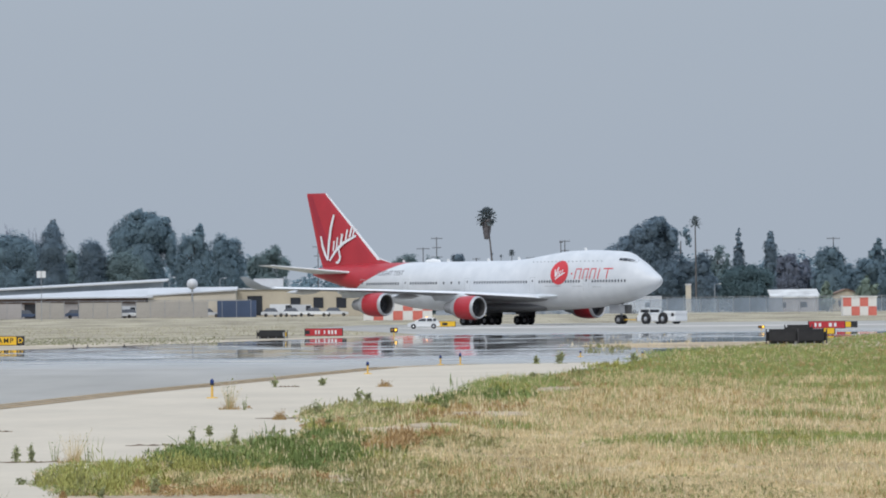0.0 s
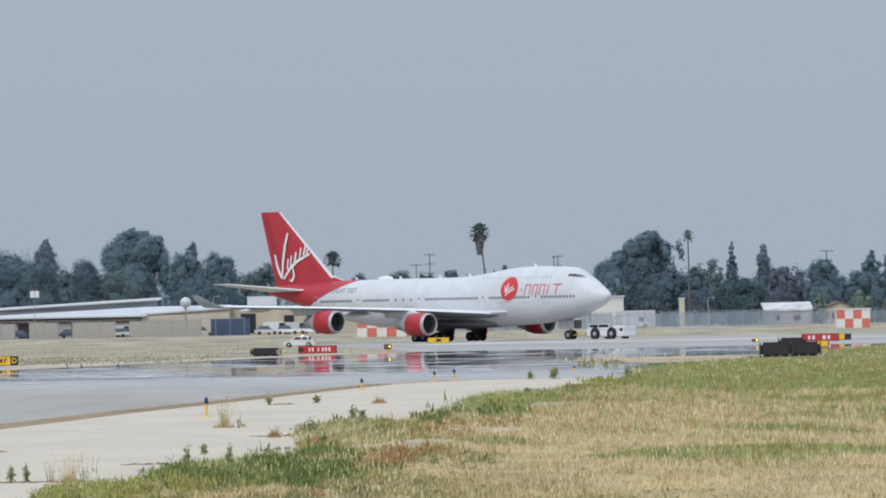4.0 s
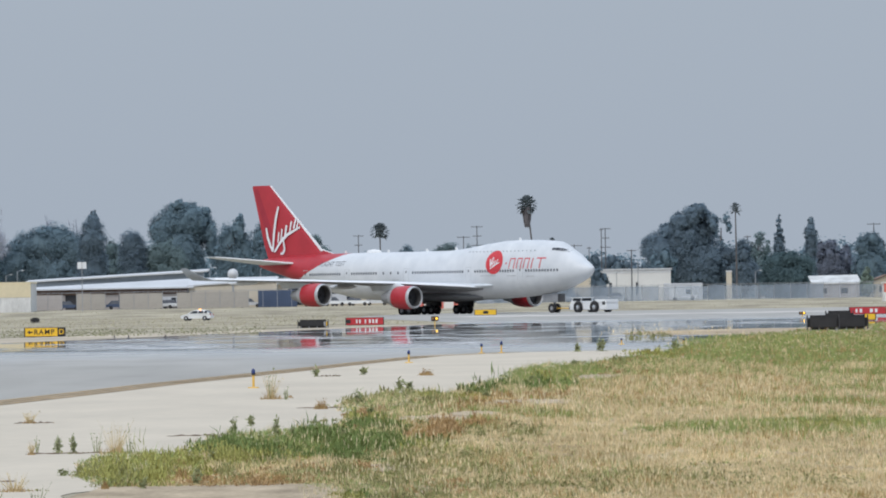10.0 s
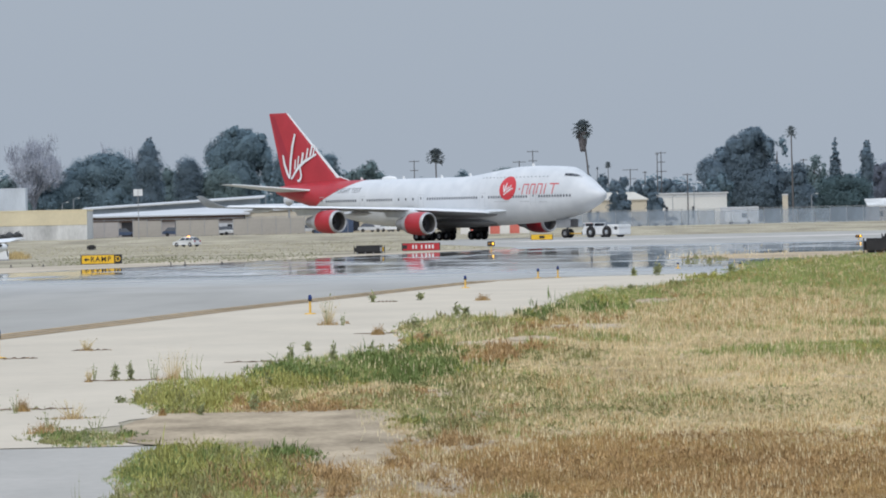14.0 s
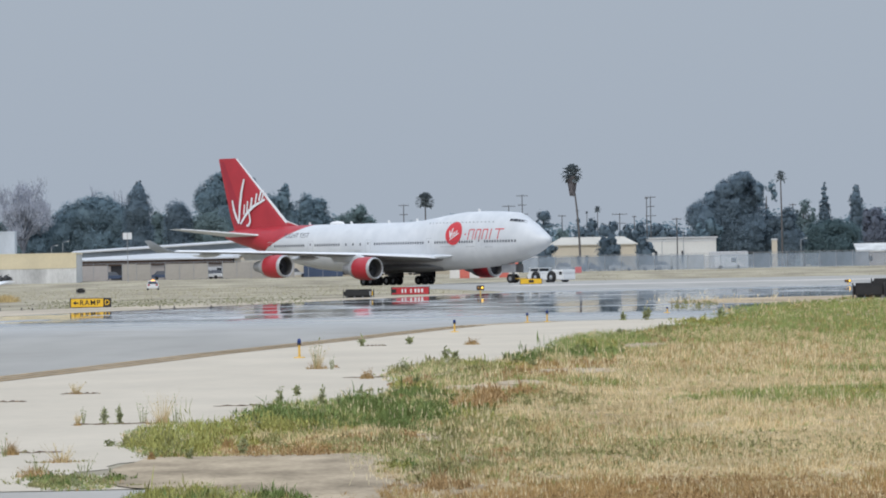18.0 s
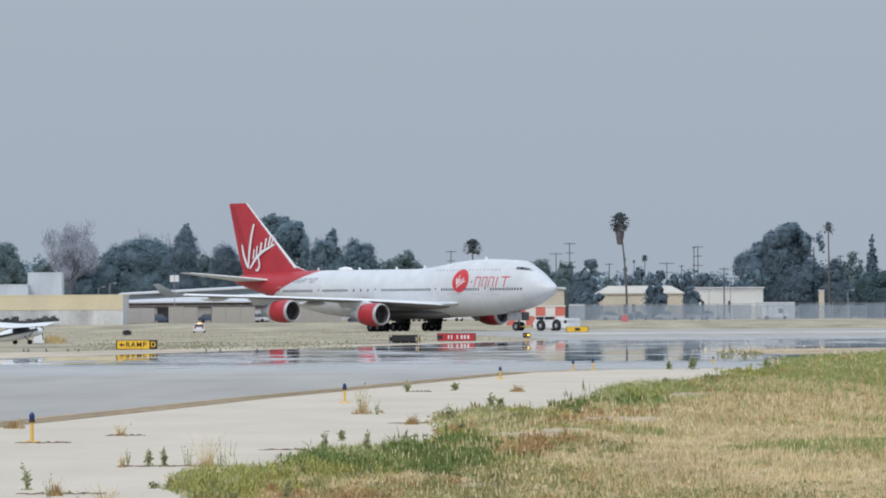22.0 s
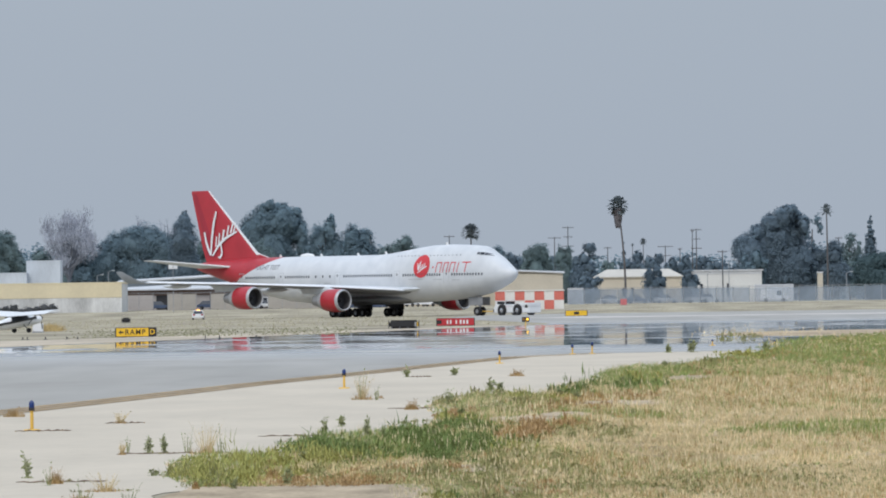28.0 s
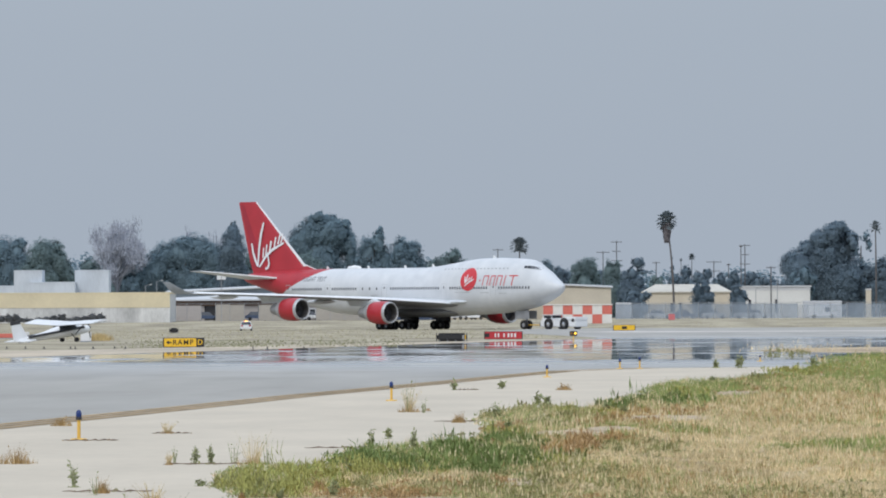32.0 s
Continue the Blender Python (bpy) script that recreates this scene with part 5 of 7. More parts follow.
def bare_tree(bearing, dist, rise, half, label, twigs=5200):
    """Bare limbs that fork into a fine haze of twigs."""
    rng = np.random.default_rng(int(abs(bearing)) + 5)
    z0 = ground_z(dist)
    h, w = up(rise, dist) - z0, east(half, dist)
    t = thing("bare_tree", label, "tree", pose(east(bearing, dist), dist, z0))
    bm = bmesh.new()
    rod(bm, (0, 0, -0.3), (0, 0, h * 0.4), h * 0.02, h * 0.014, 8)
    tips = []
    for i in range(26):
        a = rng.uniform(0, 6.28)
        q = rng.uniform(0.05, 1.0) ** 0.6
        top = h * (0.96 - 0.22 * q * q - rng.uniform(0, 0.3))
        p = np.array((math.cos(a) * w * q, math.sin(a) * w * q * 0.6, top))
        r0 = np.array((0, 0, h * rng.uniform(0.25, 0.45)))
        m = (r0 + p) / 2 + rng.normal(size=3) * 0.05 * w
        rod(bm, r0, m, h * 0.008, h * 0.005, 5)
        rod(bm, m, p, h * 0.005, h * 0.002, 5)
        for k in range(4):
            e = m + (p - m) * rng.uniform(0.2, 1.0)
            g = e + rng.normal(size=3) * (0.16 * w, 0.12 * w, 0.05 * h) + (0, 0, 0.05 * h)
            rod(bm, e, g, h * 0.0028, h * 0.0012, 4)
            tips.append(g)
        tips.append(p)
    part("trunk", bm, TWIG, t, "grey trunk and bare limbs")
    tips = np.array(tips)
    b = tips[rng.integers(0, len(tips), twigs)] + rng.normal(size=(twigs, 3)) * (0.09 * w, 0.08 * w, 0.028 * h)
    d = rng.normal(size=(twigs, 3)) * (0.07 * w, 0.05 * w, 0.03 * h) + (0, 0, 0.022 * h)
    s = np.stack([-d[:, 2], np.zeros(twigs), d[:, 0]], 1)
    s *= (0.055 / np.maximum(np.linalg.norm(s, axis=1), 0.01))[:, None]
    v = np.stack([b - s, b + s, b + d], 1).reshape(-1, 3)
    o = new("twig_haze", raw_mesh("twig_haze", v, np.arange(3 * twigs).reshape(-1, 3), LEAF_GREY))
    o.parent = t
    tagged(o, "haze of thin grey twigs", kind="stuff")


def palm(bearing, dist, rise, half, label, lean=0.0, skirt=0.0, fans=46, droop=0.9, slim=1.0):
    """A fan palm: each frond is a stalk with a fan of narrow blades; skirt: length of the hanging dead fronds in crown widths."""
    rng = np.random.default_rng(int(abs(bearing) * 3 + 11))
    z0 = ground_z(dist)
    h, w = up(rise, dist) - z0, east(half, dist)
    t = thing("palm_tree", label, "palm tree", pose(east(bearing, dist), dist, z0), "fan palms")
    hc = h - w * 0.95
    bm = bmesh.new()
    us = np.linspace(0, 1, 10)
    pts = [(-lean * u ** 2.2, 0, hc * u) for u in us]
    for p, q, u in zip(pts, pts[1:], us):
        rod(bm, p, q, (0.26 - 0.13 * u) * slim, (0.245 - 0.13 * u) * slim, 8)
    part("trunk", bm, BARK, t, "tall thin trunk")
    V, Fc = [], []
    top = np.array([-lean, 0, hc])
    for i in range(fans):
        a = i * 2.4 + rng.uniform(-0.3, 0.3)
        e = -droop + (1.45 + droop) * ((i + 0.5) / fans) ** 0.8
        d = np.array([math.cos(a) * math.cos(e), math.sin(a) * math.cos(e), math.sin(e)])
        sd = np.array([-math.sin(a), math.cos(a), 0])
        upv = np.cross(d, sd)
        reach = w * rng.uniform(0.5, 0.72)
        hub = top + d * reach
        s = sd * 0.03 * w
        b = len(V)
        V += [top - s, top + s, hub + s, hub - s]
        Fc.append((b, b + 1, b + 2, b + 3))
        for j in range(9):
            k = (j - 4) / 4
            ang = k * 1.35
            dj = d * math.cos(ang) + sd * math.sin(ang) + upv * 0.18 * abs(k)
            L = w * rng.uniform(0.34, 0.44) * (1 - 0.2 * abs(k))
            mid = hub + dj * L * 0.6
            tip = hub + dj * L + np.array([0, 0, -0.22 * L])
            wd = np.cross(dj, upv)
            wd = wd / max(np.linalg.norm(wd), 0.01) * w * 0.075
            b = len(V)
            V += [hub, mid - wd, tip, mid + wd]
            Fc.append((b, b + 1, b + 2, b + 3))
    v2, f2 = leaf_cloud([(-lean, 0, hc + 0.08 * w, w * 0.4, w * 0.4, w * 0.4)], 260, w * 0.1, rng)
    Fc = np.concatenate([np.array(Fc), f2 + len(V)])
    V = np.concatenate([np.array(V), v2])
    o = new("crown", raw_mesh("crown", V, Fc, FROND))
    o.parent = t
    tagged(o, "round head of green fan fronds")
    if skirt:
        # old fronds hang close round the trunk, in a sheath that narrows downwards
        n = 900
        u = rng.uniform(0, 1, n)
        a = rng.uniform(0, 6.28, n)
        z = hc - 0.1 * w - skirt * w * u
        r = w * (0.5 - 0.24 * u) * rng.uniform(0.75, 1.0, n)
        c = np.stack([np.cos(a) * r - lean, np.sin(a) * r, z], 1)
        tang = np.stack([-np.sin(a), np.cos(a), np.zeros(n)], 1) * (w * 0.06)
        fall = np.stack([-np.cos(a) * 0.05 * w, -np.sin(a) * 0.05 * w, np.full(n, -0.3 * w)], 1) * rng.uniform(0.6, 1.1, n)[:, None]
        v2 = np.stack([c - tang, c + tang, c + fall], 1).reshape(-1, 3)
        o = new("skirt", raw_mesh("skirt", v2, np.arange(3 * n).reshape(-1, 3), FROND_DEAD))
        o.parent = t
        tagged(o, "grey-brown skirt of dead fronds")


def pole(bearing, dist, rise, label, arms=2, thick=0.16, reach=1.35):
    z0 = ground_z(dist)
    h = up(rise, dist) - z0
    t = thing("utility_pole", label, "pole", pose(east(bearing, dist), dist, z0), "utility poles")
    bm = bmesh.new()
    rod(bm, (0, 0, -0.3), (0, 0, h), thick * 1.2, thick * 0.8, 8)
    part("mast", bm, WOOD, t, "dark wooden mast")
    for i in range(arms):
        bm = bmesh.new()
        z = h - 0.35 - 2.1 * i
        k = reach * (1.0 if i % 2 == 0 else 0.75)
        box(bm, -k, -0.07, z, k, 0.07, z + 0.14)
        arm = part("crossarm", bm, WOOD, t)
        for x in (-k * 0.9, -k * 0.4, k * 0.4, k * 0.9):
            bm = bmesh.new()
            rod(bm, (x, 0, z + 0.14), (x, 0, z + 0.36), 0.05, n=6)
            part("insulator", bm, GREY, arm)


def lamp_post(bearing, dist, rise, label, reach=0.9):
    z0 = ground_z(dist)
    h = up(rise, dist) - z0
    t = thing("lamp_post", label, "lamp post", pose(east(bearing, dist), dist, z0), "lamp posts")
    bm = bmesh.new()
    rod(bm, (0, 0, -0.2), (0, 0, h - 0.2), 0.09, 0.06, 8)
    part("mast", bm, GREY, t)
    bm = bmesh.new()
    rod(bm, (0, 0, h - 0.25), (reach * 0.5, 0, h), 0.04, n=6)
    rod(bm, (reach * 0.5, 0, h), (reach, 0, h), 0.04, n=6)
    part("arm", bm, GREY, t, "curved grey arm")
    bm = bmesh.new()
    box(bm, reach * 0.8, -0.12, h - 0.06, reach * 1.35, 0.12, h + 0.08, 0.04)
    part("lamp_head", bm, LIGHTROOF, t, "pale lamp head")


def build_trees():
    D = "dense dark green tree behind the airfield buildings"
    # west group: the masses of each crown follow its outline
    tree(-848, 1560, 146, 40, "tall dark green tree at the end of the hangar", lumps=[(0, 0.4, 0.9, 0.4), (0.15, 0.74, 0.55, 0.22), (-0.4, 0.8, 0.5, 0.18), (0.6, 0.62, 0.4, 0.16), (0.45, 0.88, 0.25, 0.08)])
    tree(-905, 1560, 136, 45, D)
    tree(-785, 1540, 139, 46, "flat-topped green tree behind the white plant rooms", LEAF_OLIVE, lumps=[(-0.1, 0.4, 0.85, 0.4), (-0.2, 0.78, 0.52, 0.2), (0.25, 0.8, 0.42, 0.18), (0.72, 0.56, 0.3, 0.18), (-0.7, 0.56, 0.4, 0.14), (0.45, 0.68, 0.4, 0.16)], ragged=0.09)
    tree(-700, 1590, 102, 48, "low green tree below the bare one", LEAF_OLIVE)
    tree(-640, 1595, 100, 44, "low dark green tree below the bare one")
    bare_tree(-660, 1560, 174, 56, "nearly leafless mauve-grey tree above the roofs", 6800)
    tree(-548, 1570, 142, 74, "wide dark green tree with a rising crown", lumps=[(0.1, 0.4, 0.9, 0.4), (-0.62, 0.52, 0.4, 0.3), (-0.3, 0.68, 0.42, 0.26), (0.05, 0.76, 0.42, 0.22), (0.4, 0.78, 0.45, 0.21), (0.75, 0.7, 0.34, 0.22), (0.25, 0.9, 0.2, 0.08)], ragged=0.07)
    bare_tree(-532, 1575, 160, 22, "thin grey twigs of a leafless tree", 420)
    bare_tree(-486, 1575, 160, 18, "thin grey twigs of a leafless sapling", 320)
    tree(-457, 1480, 167, 29, "tall dark cypress with a pointed top", LEAF_DARK, name="cypress_tree", style="spire", lumps=[(-0.05, 0.18, 0.95, 0.2), (0.0, 0.4, 1.0, 0.22), (-0.06, 0.58, 0.9, 0.16), (0.06, 0.7, 0.82, 0.14), (0.06, 0.8, 0.64, 0.12), (0.1, 0.89, 0.44, 0.08), (0.12, 0.955, 0.22, 0.05)], size=0.17, ragged=0.04)
    tree(-421, 1600, 114, 30, "pale green tree between the dark ones", LEAF_OLIVE)
    tree(-386, 1500, 131, 27, "dark rounded columnar tree", LEAF_DARK, lumps=[(0, 0.35, 0.95, 0.36), (0, 0.62, 0.95, 0.26), (-0.1, 0.82, 0.72, 0.18), (0.3, 0.78, 0.6, 0.16)], size=0.17, ragged=0.05)
    tree(-330, 1500, 113, 44, "broad grey-green tree before the largest crown", LEAF_OLIVE, lumps=[(0, 0.4, 0.95, 0.4), (-0.3, 0.74, 0.5, 0.2), (0.15, 0.78, 0.5, 0.2), (0.55, 0.66, 0.4, 0.2)])
    tree(-298, 1545, 183, 60, "largest dark tree with a domed hanging crown", lumps=[(0.0, 0.5, 0.72, 0.3), (-0.55, 0.72, 0.42, 0.16), (-0.2, 0.8, 0.5, 0.15), (0.3, 0.8, 0.52, 0.15), (0.62, 0.73, 0.36, 0.15), (0.88, 0.62, 0.17, 0.2), (-0.3, 0.91, 0.14, 0.06), (-0.08, 0.95, 0.15, 0.05), (0.05, 0.93, 0.1, 0.04), (0.05, 0.25, 0.8, 0.25), (0.72, 0.88, 0.14, 0.05), (0.25, 0.9, 0.3, 0.07)], ragged=0.07)
    tree(-207, 1510, 157, 38, "dark tree with a slim leaning top", lumps=[(0, 0.4, 0.85, 0.38), (-0.25, 0.7, 0.5, 0.18), (0.25, 0.82, 0.32, 0.14), (0.32, 0.94, 0.17, 0.06), (-0.62, 0.55, 0.34, 0.14), (0.5, 0.6, 0.4, 0.2)], ragged=0.08)
    tree(-150, 1530, 139, 36, "rounded dark tree beside the leaning one", lumps=[(0, 0.45, 0.9, 0.42), (-0.25, 0.78, 0.5, 0.2), (0.3, 0.76, 0.5, 0.2), (0.72, 0.56, 0.3, 0.24)])
    tree(-78, 1540, 120, 42, "thin-topped olive tree behind the jet", LEAF_OLIVE, lumps=[(0, 0.35, 0.9, 0.35), (-0.55, 0.68, 0.3, 0.16), (-0.05, 0.72, 0.4, 0.2), (0.35, 0.86, 0.26, 0.13), (0.7, 0.68, 0.3, 0.16)], ragged=0.07)
    # middle
    tree(98, 1560, 98, 22, "rounded tree that shows over the jet's roof", lumps=[(0, 0.45, 0.95, 0.42), (0.1, 0.78, 0.7, 0.2)])
    tree(168, 1540, 103, 26, "rounded green tree with a cloud-like crown", LEAF_OLIVE, lumps=[(0, 0.4, 0.95, 0.4), (-0.4, 0.74, 0.55, 0.2), (0.2, 0.8, 0.6, 0.19), (0.7, 0.62, 0.35, 0.2), (-0.85, 0.55, 0.3, 0.14)])
    tree(216, 1560, 97, 19, "small green cloud-like tree beside the poles", LEAF_OLIVE, lumps=[(0, 0.42, 0.95, 0.42), (-0.35, 0.78, 0.55, 0.18), (0.35, 0.8, 0.55, 0.18)])
    tree(262, 1500, 102, 14, "dark umbrella-shaped tree behind the sheds", LEAF_DARK, lumps=[(0, 0.89, 0.75, 0.1), (-0.7, 0.72, 0.75, 0.04), (0.6, 0.74, 0.6, 0.04), (0, 0.5, 0.5, 0.3)], name="umbrella_pine")
    tree(250, 1480, 84, 26, "dark bushy tree below the umbrella-shaped one", LEAF_DARK)
    tree(258, 1330, 42, 24, "dark bushy tree before the sheds", LEAF_DARK)
    tree(290, 1420, 72, 16, "low bushy tree at the shed's corner", LEAF_OLIVE)
    tree(345, 1560, 85, 26, "dark green tree behind the tall palm", LEAF_DARK)
    tree(322, 1400, 97, 8, "narrow ivy-clad shrub tree at the palm's trunk", LEAF_DARK, style="spire", foot=0.3)
    tree(380, 1580, 81, 22, "dark green tree over the cream shed", LEAF_DARK)
    tree(375, 1325, 60, 21, "dark round tree before the white sheds", LEAF_DARK, lumps=[(0, 0.4, 0.9, 0.38), (-0.4, 0.72, 0.45, 0.2), (0.25, 0.82, 0.45, 0.17), (0.75, 0.55, 0.3, 0.18)], ragged=0.09)
    tree(441, 1325, 53, 17, "small dark tree before the white sheds", LEAF_DARK, lumps=[(0, 0.4, 0.9, 0.38), (-0.3, 0.76, 0.5, 0.2), (0.4, 0.66, 0.5, 0.2)], ragged=0.09)
    for b, r, hf in ((410, 72, 22), (438, 77, 22), (468, 76, 24), (492, 66, 20), (520, 58, 18), (195, 80, 24), (130, 86, 26), (232, 76, 20)):
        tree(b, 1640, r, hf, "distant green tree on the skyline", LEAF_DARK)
    # east group
    tree(600, 1520, 163, 78, "huge dark eucalyptus with a lumpy crown", LEAF_DARK, name="eucalyptus_tree", lumps=[(0.1, 0.35, 0.85, 0.35), (-0.05, 0.6, 0.5, 0.22), (-0.48, 0.7, 0.24, 0.1), (-0.2, 0.8, 0.24, 0.1), (0.08, 0.86, 0.24, 0.1), (0.27, 0.93, 0.14, 0.06), (0.14, 0.95, 0.1, 0.04), (-0.85, 0.55, 0.24, 0.13), (-0.65, 0.45, 0.35, 0.25), (0.4, 0.84, 0.14, 0.08), (0.52, 0.78, 0.11, 0.12), (0.3, 0.7, 0.25, 0.16)], ragged=0.08)
    tree(655, 1545, 150, 26, "thin hanging upper boughs of a eucalyptus", name="eucalyptus_tree", lumps=[(-0.45, 0.88, 0.34, 0.09), (-0.3, 0.74, 0.25, 0.1), (0.35, 0.9, 0.36, 0.07), (0.62, 0.8, 0.2, 0.08), (0.0, 0.4, 0.9, 0.24), (0.1, 0.62, 0.2, 0.08)], ragged=0.08, per_area=0.75, shell=0.5)
    tree(548, 1500, 84, 26, "dark tree at the foot of the eucalyptus")
    tree(690, 1520, 98, 34, "dense dark tree below the thin palm", LEAF_DARK)
    tree(722, 1540, 114, 30, "grey-green tree with a thin open crown", LEAF_OLIVE, lumps=[(0, 0.4, 0.9, 0.36), (-0.45, 0.72, 0.3, 0.12), (0.05, 0.86, 0.35, 0.12), (0.55, 0.74, 0.3, 0.12), (0.0, 0.66, 0.5, 0.1)], ragged=0.09, per_area=0.7, shell=0.45)
    tree(759, 1500, 144, 15, "slim tiered star pine with open layers", LEAF_DARK, name="star_pine", style="spire", lumps=[(0, 0.42 + 0.048 * i, 1.12 - 0.085 * i, 0.022) for i in range(12)] + [(0, 0.3, 0.9, 0.28), (0, 0.6, 0.66, 0.18), (0, 0.78, 0.4, 0.14), (0, 0.94, 0.16, 0.06)], size=0.15, ragged=0.06, shell=0.7)
    tree(815, 1500, 136, 12, "slim pointed dark green conifer", LEAF_DARK, name="conifer_tree", style="spire", lumps=[(0, 0.35, 0.85, 0.3), (-0.1, 0.58, 0.95, 0.14), (0.12, 0.68, 0.9, 0.12), (-0.05, 0.79, 0.9, 0.1), (0.05, 0.87, 0.68, 0.09), (0.0, 0.945, 0.42, 0.055)], size=0.16, ragged=0.06)
    tree(772, 1470, 77, 48, "broad deep green tree before the conifers", LEAF_DEEP, lumps=[(0, 0.4, 0.95, 0.42), (-0.45, 0.72, 0.45, 0.22), (0.1, 0.8, 0.5, 0.19), (0.6, 0.7, 0.4, 0.22)])
    tree(850, 1540, 97, 32, "brownish green tree of the east skyline", LEAF_MAUVE, ragged=0.09)
    tree(884, 1545, 88, 24, "brownish green low tree of the east skyline", LEAF_MAUVE, ragged=0.08)
    tree(919, 1530, 110, 32, "dark broad tree under a utility pole", lumps=[(0, 0.42, 0.95, 0.4), (-0.4, 0.76, 0.45, 0.18), (0.1, 0.85, 0.45, 0.14), (0.6, 0.7, 0.35, 0.2)])
    tree(975, 1540, 86, 38, "green tree of the east skyline")
    tree(1006, 1600, 121, 22, "open conifer with a side branch over the skyline", LEAF, style="spire", name="conifer_tree", lumps=[(0, 0.4, 0.9, 0.4), (-0.5, 0.78, 0.35, 0.07), (0.0, 0.86, 0.4, 0.1), (0.05, 0.95, 0.25, 0.05), (0.65, 0.8, 0.2, 0.05), (0.1, 0.7, 0.5, 0.1)], ragged=0.09)
    tree(1068, 1540, 122, 42, "tall dark tree at the end of the row", LEAF_DARK)
    tree(1120, 1540, 104, 45, D)
    tree(1030, 1560, 84, 36, D)
    tree(915, 1340, 45, 15, "pale green garden bush by the houses", LEAF_LIME, size=0.16)
    tree(985, 1335, 53, 22, "pale green round garden tree by the houses", LEAF_LIME, size=0.16)
    tree(1048, 1338, 40, 26, "pale green wide garden bush by the houses", LEAF_LIME, size=0.16)
    palm(325, 1312, 183, 21, "tall fan palm with a skirt standing alone against the sky", lean=1.25, skirt=1.5, fans=52, slim=0.9)
    palm(683, 1480, 163, 13, "tall thin fan palm beside the eucalyptus", lean=0.1, fans=22, droop=1.0, slim=0.9)
    palm(53, 1500, 138, 18, "fan palm behind the jet", lean=0.1, fans=56, droop=0.95, slim=0.9)
    palm(357, 1700, 107, 8, "small distant fan palm", fans=26, droop=0.9, slim=0.6)
    palm(338, 1720, 98, 4, "tiny distant fan palm", fans=14, droop=0.7, slim=0.5)
    P = "dark wooden utility pole with crossarms"
    for b, r, d, n, k in ((14, 116, 1620, 2, 1.2), (200, 111, 1620, 1, 1.5), (224, 129, 1600, 3, 1.3), (294, 92, 1640, 1, 0.9), (396, 93, 1640, 2, 1.8), (422, 88, 1660, 1, 0.5), (451, 122, 1600, 3, 1.2), (444, 120, 1610, 1, 0.4), (927, 123, 1560, 2, 1.5), (497, 83, 1330, 1, 0.9), (703, 104, 1560, 1, 0.8)):
        pole(b, d, r, P, arms=n, reach=k, thick=0.12)
    for b, r, d in ((-590, 62, 1290), (-610, 55, 1300), (-250, 62, 1310), (508, 66, 1310), (-700, 50, 1330), (-160, 60, 1310), (716, 42, 1310), (470, 44, 1310)):
        lamp_post(b, d, r, "thin grey lamp post by the fence")
    # shrubs along the foot of the cream hangar
    rng = np.random.default_rng(5)
    for k in range(16):
        bb = -893 + k * 13.5
        t = thing("shrub", "dark low shrub at the hangar's foot", "shrub", pose(east(bb, 1244), 1244, ground_z(1244)), "shrubs along the hangar")
        hh = rng.uniform(0.9, 1.9)
        o = new("crown", crown_mesh([(0, 0, hh * 0.5, 0.95, 0.7, hh * 0.5), (rng.uniform(-0.5, 0.5), 0, hh * 0.3, 0.8, 0.6, hh * 0.3)], 0.6, 0.12, rng, SHRUB))
        o.parent = t
        bm = bmesh.new()
        rod(bm, (0, 0, -0.1), (0, 0, hh * 0.5), 0.06, 0.04, 6)
        part("trunk", bm, BARK, t)
    # low woods behind everything
    rng = np.random.default_rng(21)
    blobs = []
    for b in range(-1100, 1300, 18):
        r = (90 if b < -110 else 58 if b < 540 else 76) + 8 * math.sin(b * 0.031) + rng.uniform(-10, 10)
        d = 1720 + rng.uniform(-30, 30)
        h = up(r, d)
        blobs.append((east(b, d), d, h * 0.5, 4.6, 4.6, h * 0.52))
    v, f = leaf_cloud(blobs, 66000, 0.5, rng, 0.85)
    v[:, 2] = np.maximum(v[:, 2], 1.0)
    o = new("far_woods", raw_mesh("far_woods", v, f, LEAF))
    tagged(o, "low belt of distant dark green trees", "trees", kind="stuff")


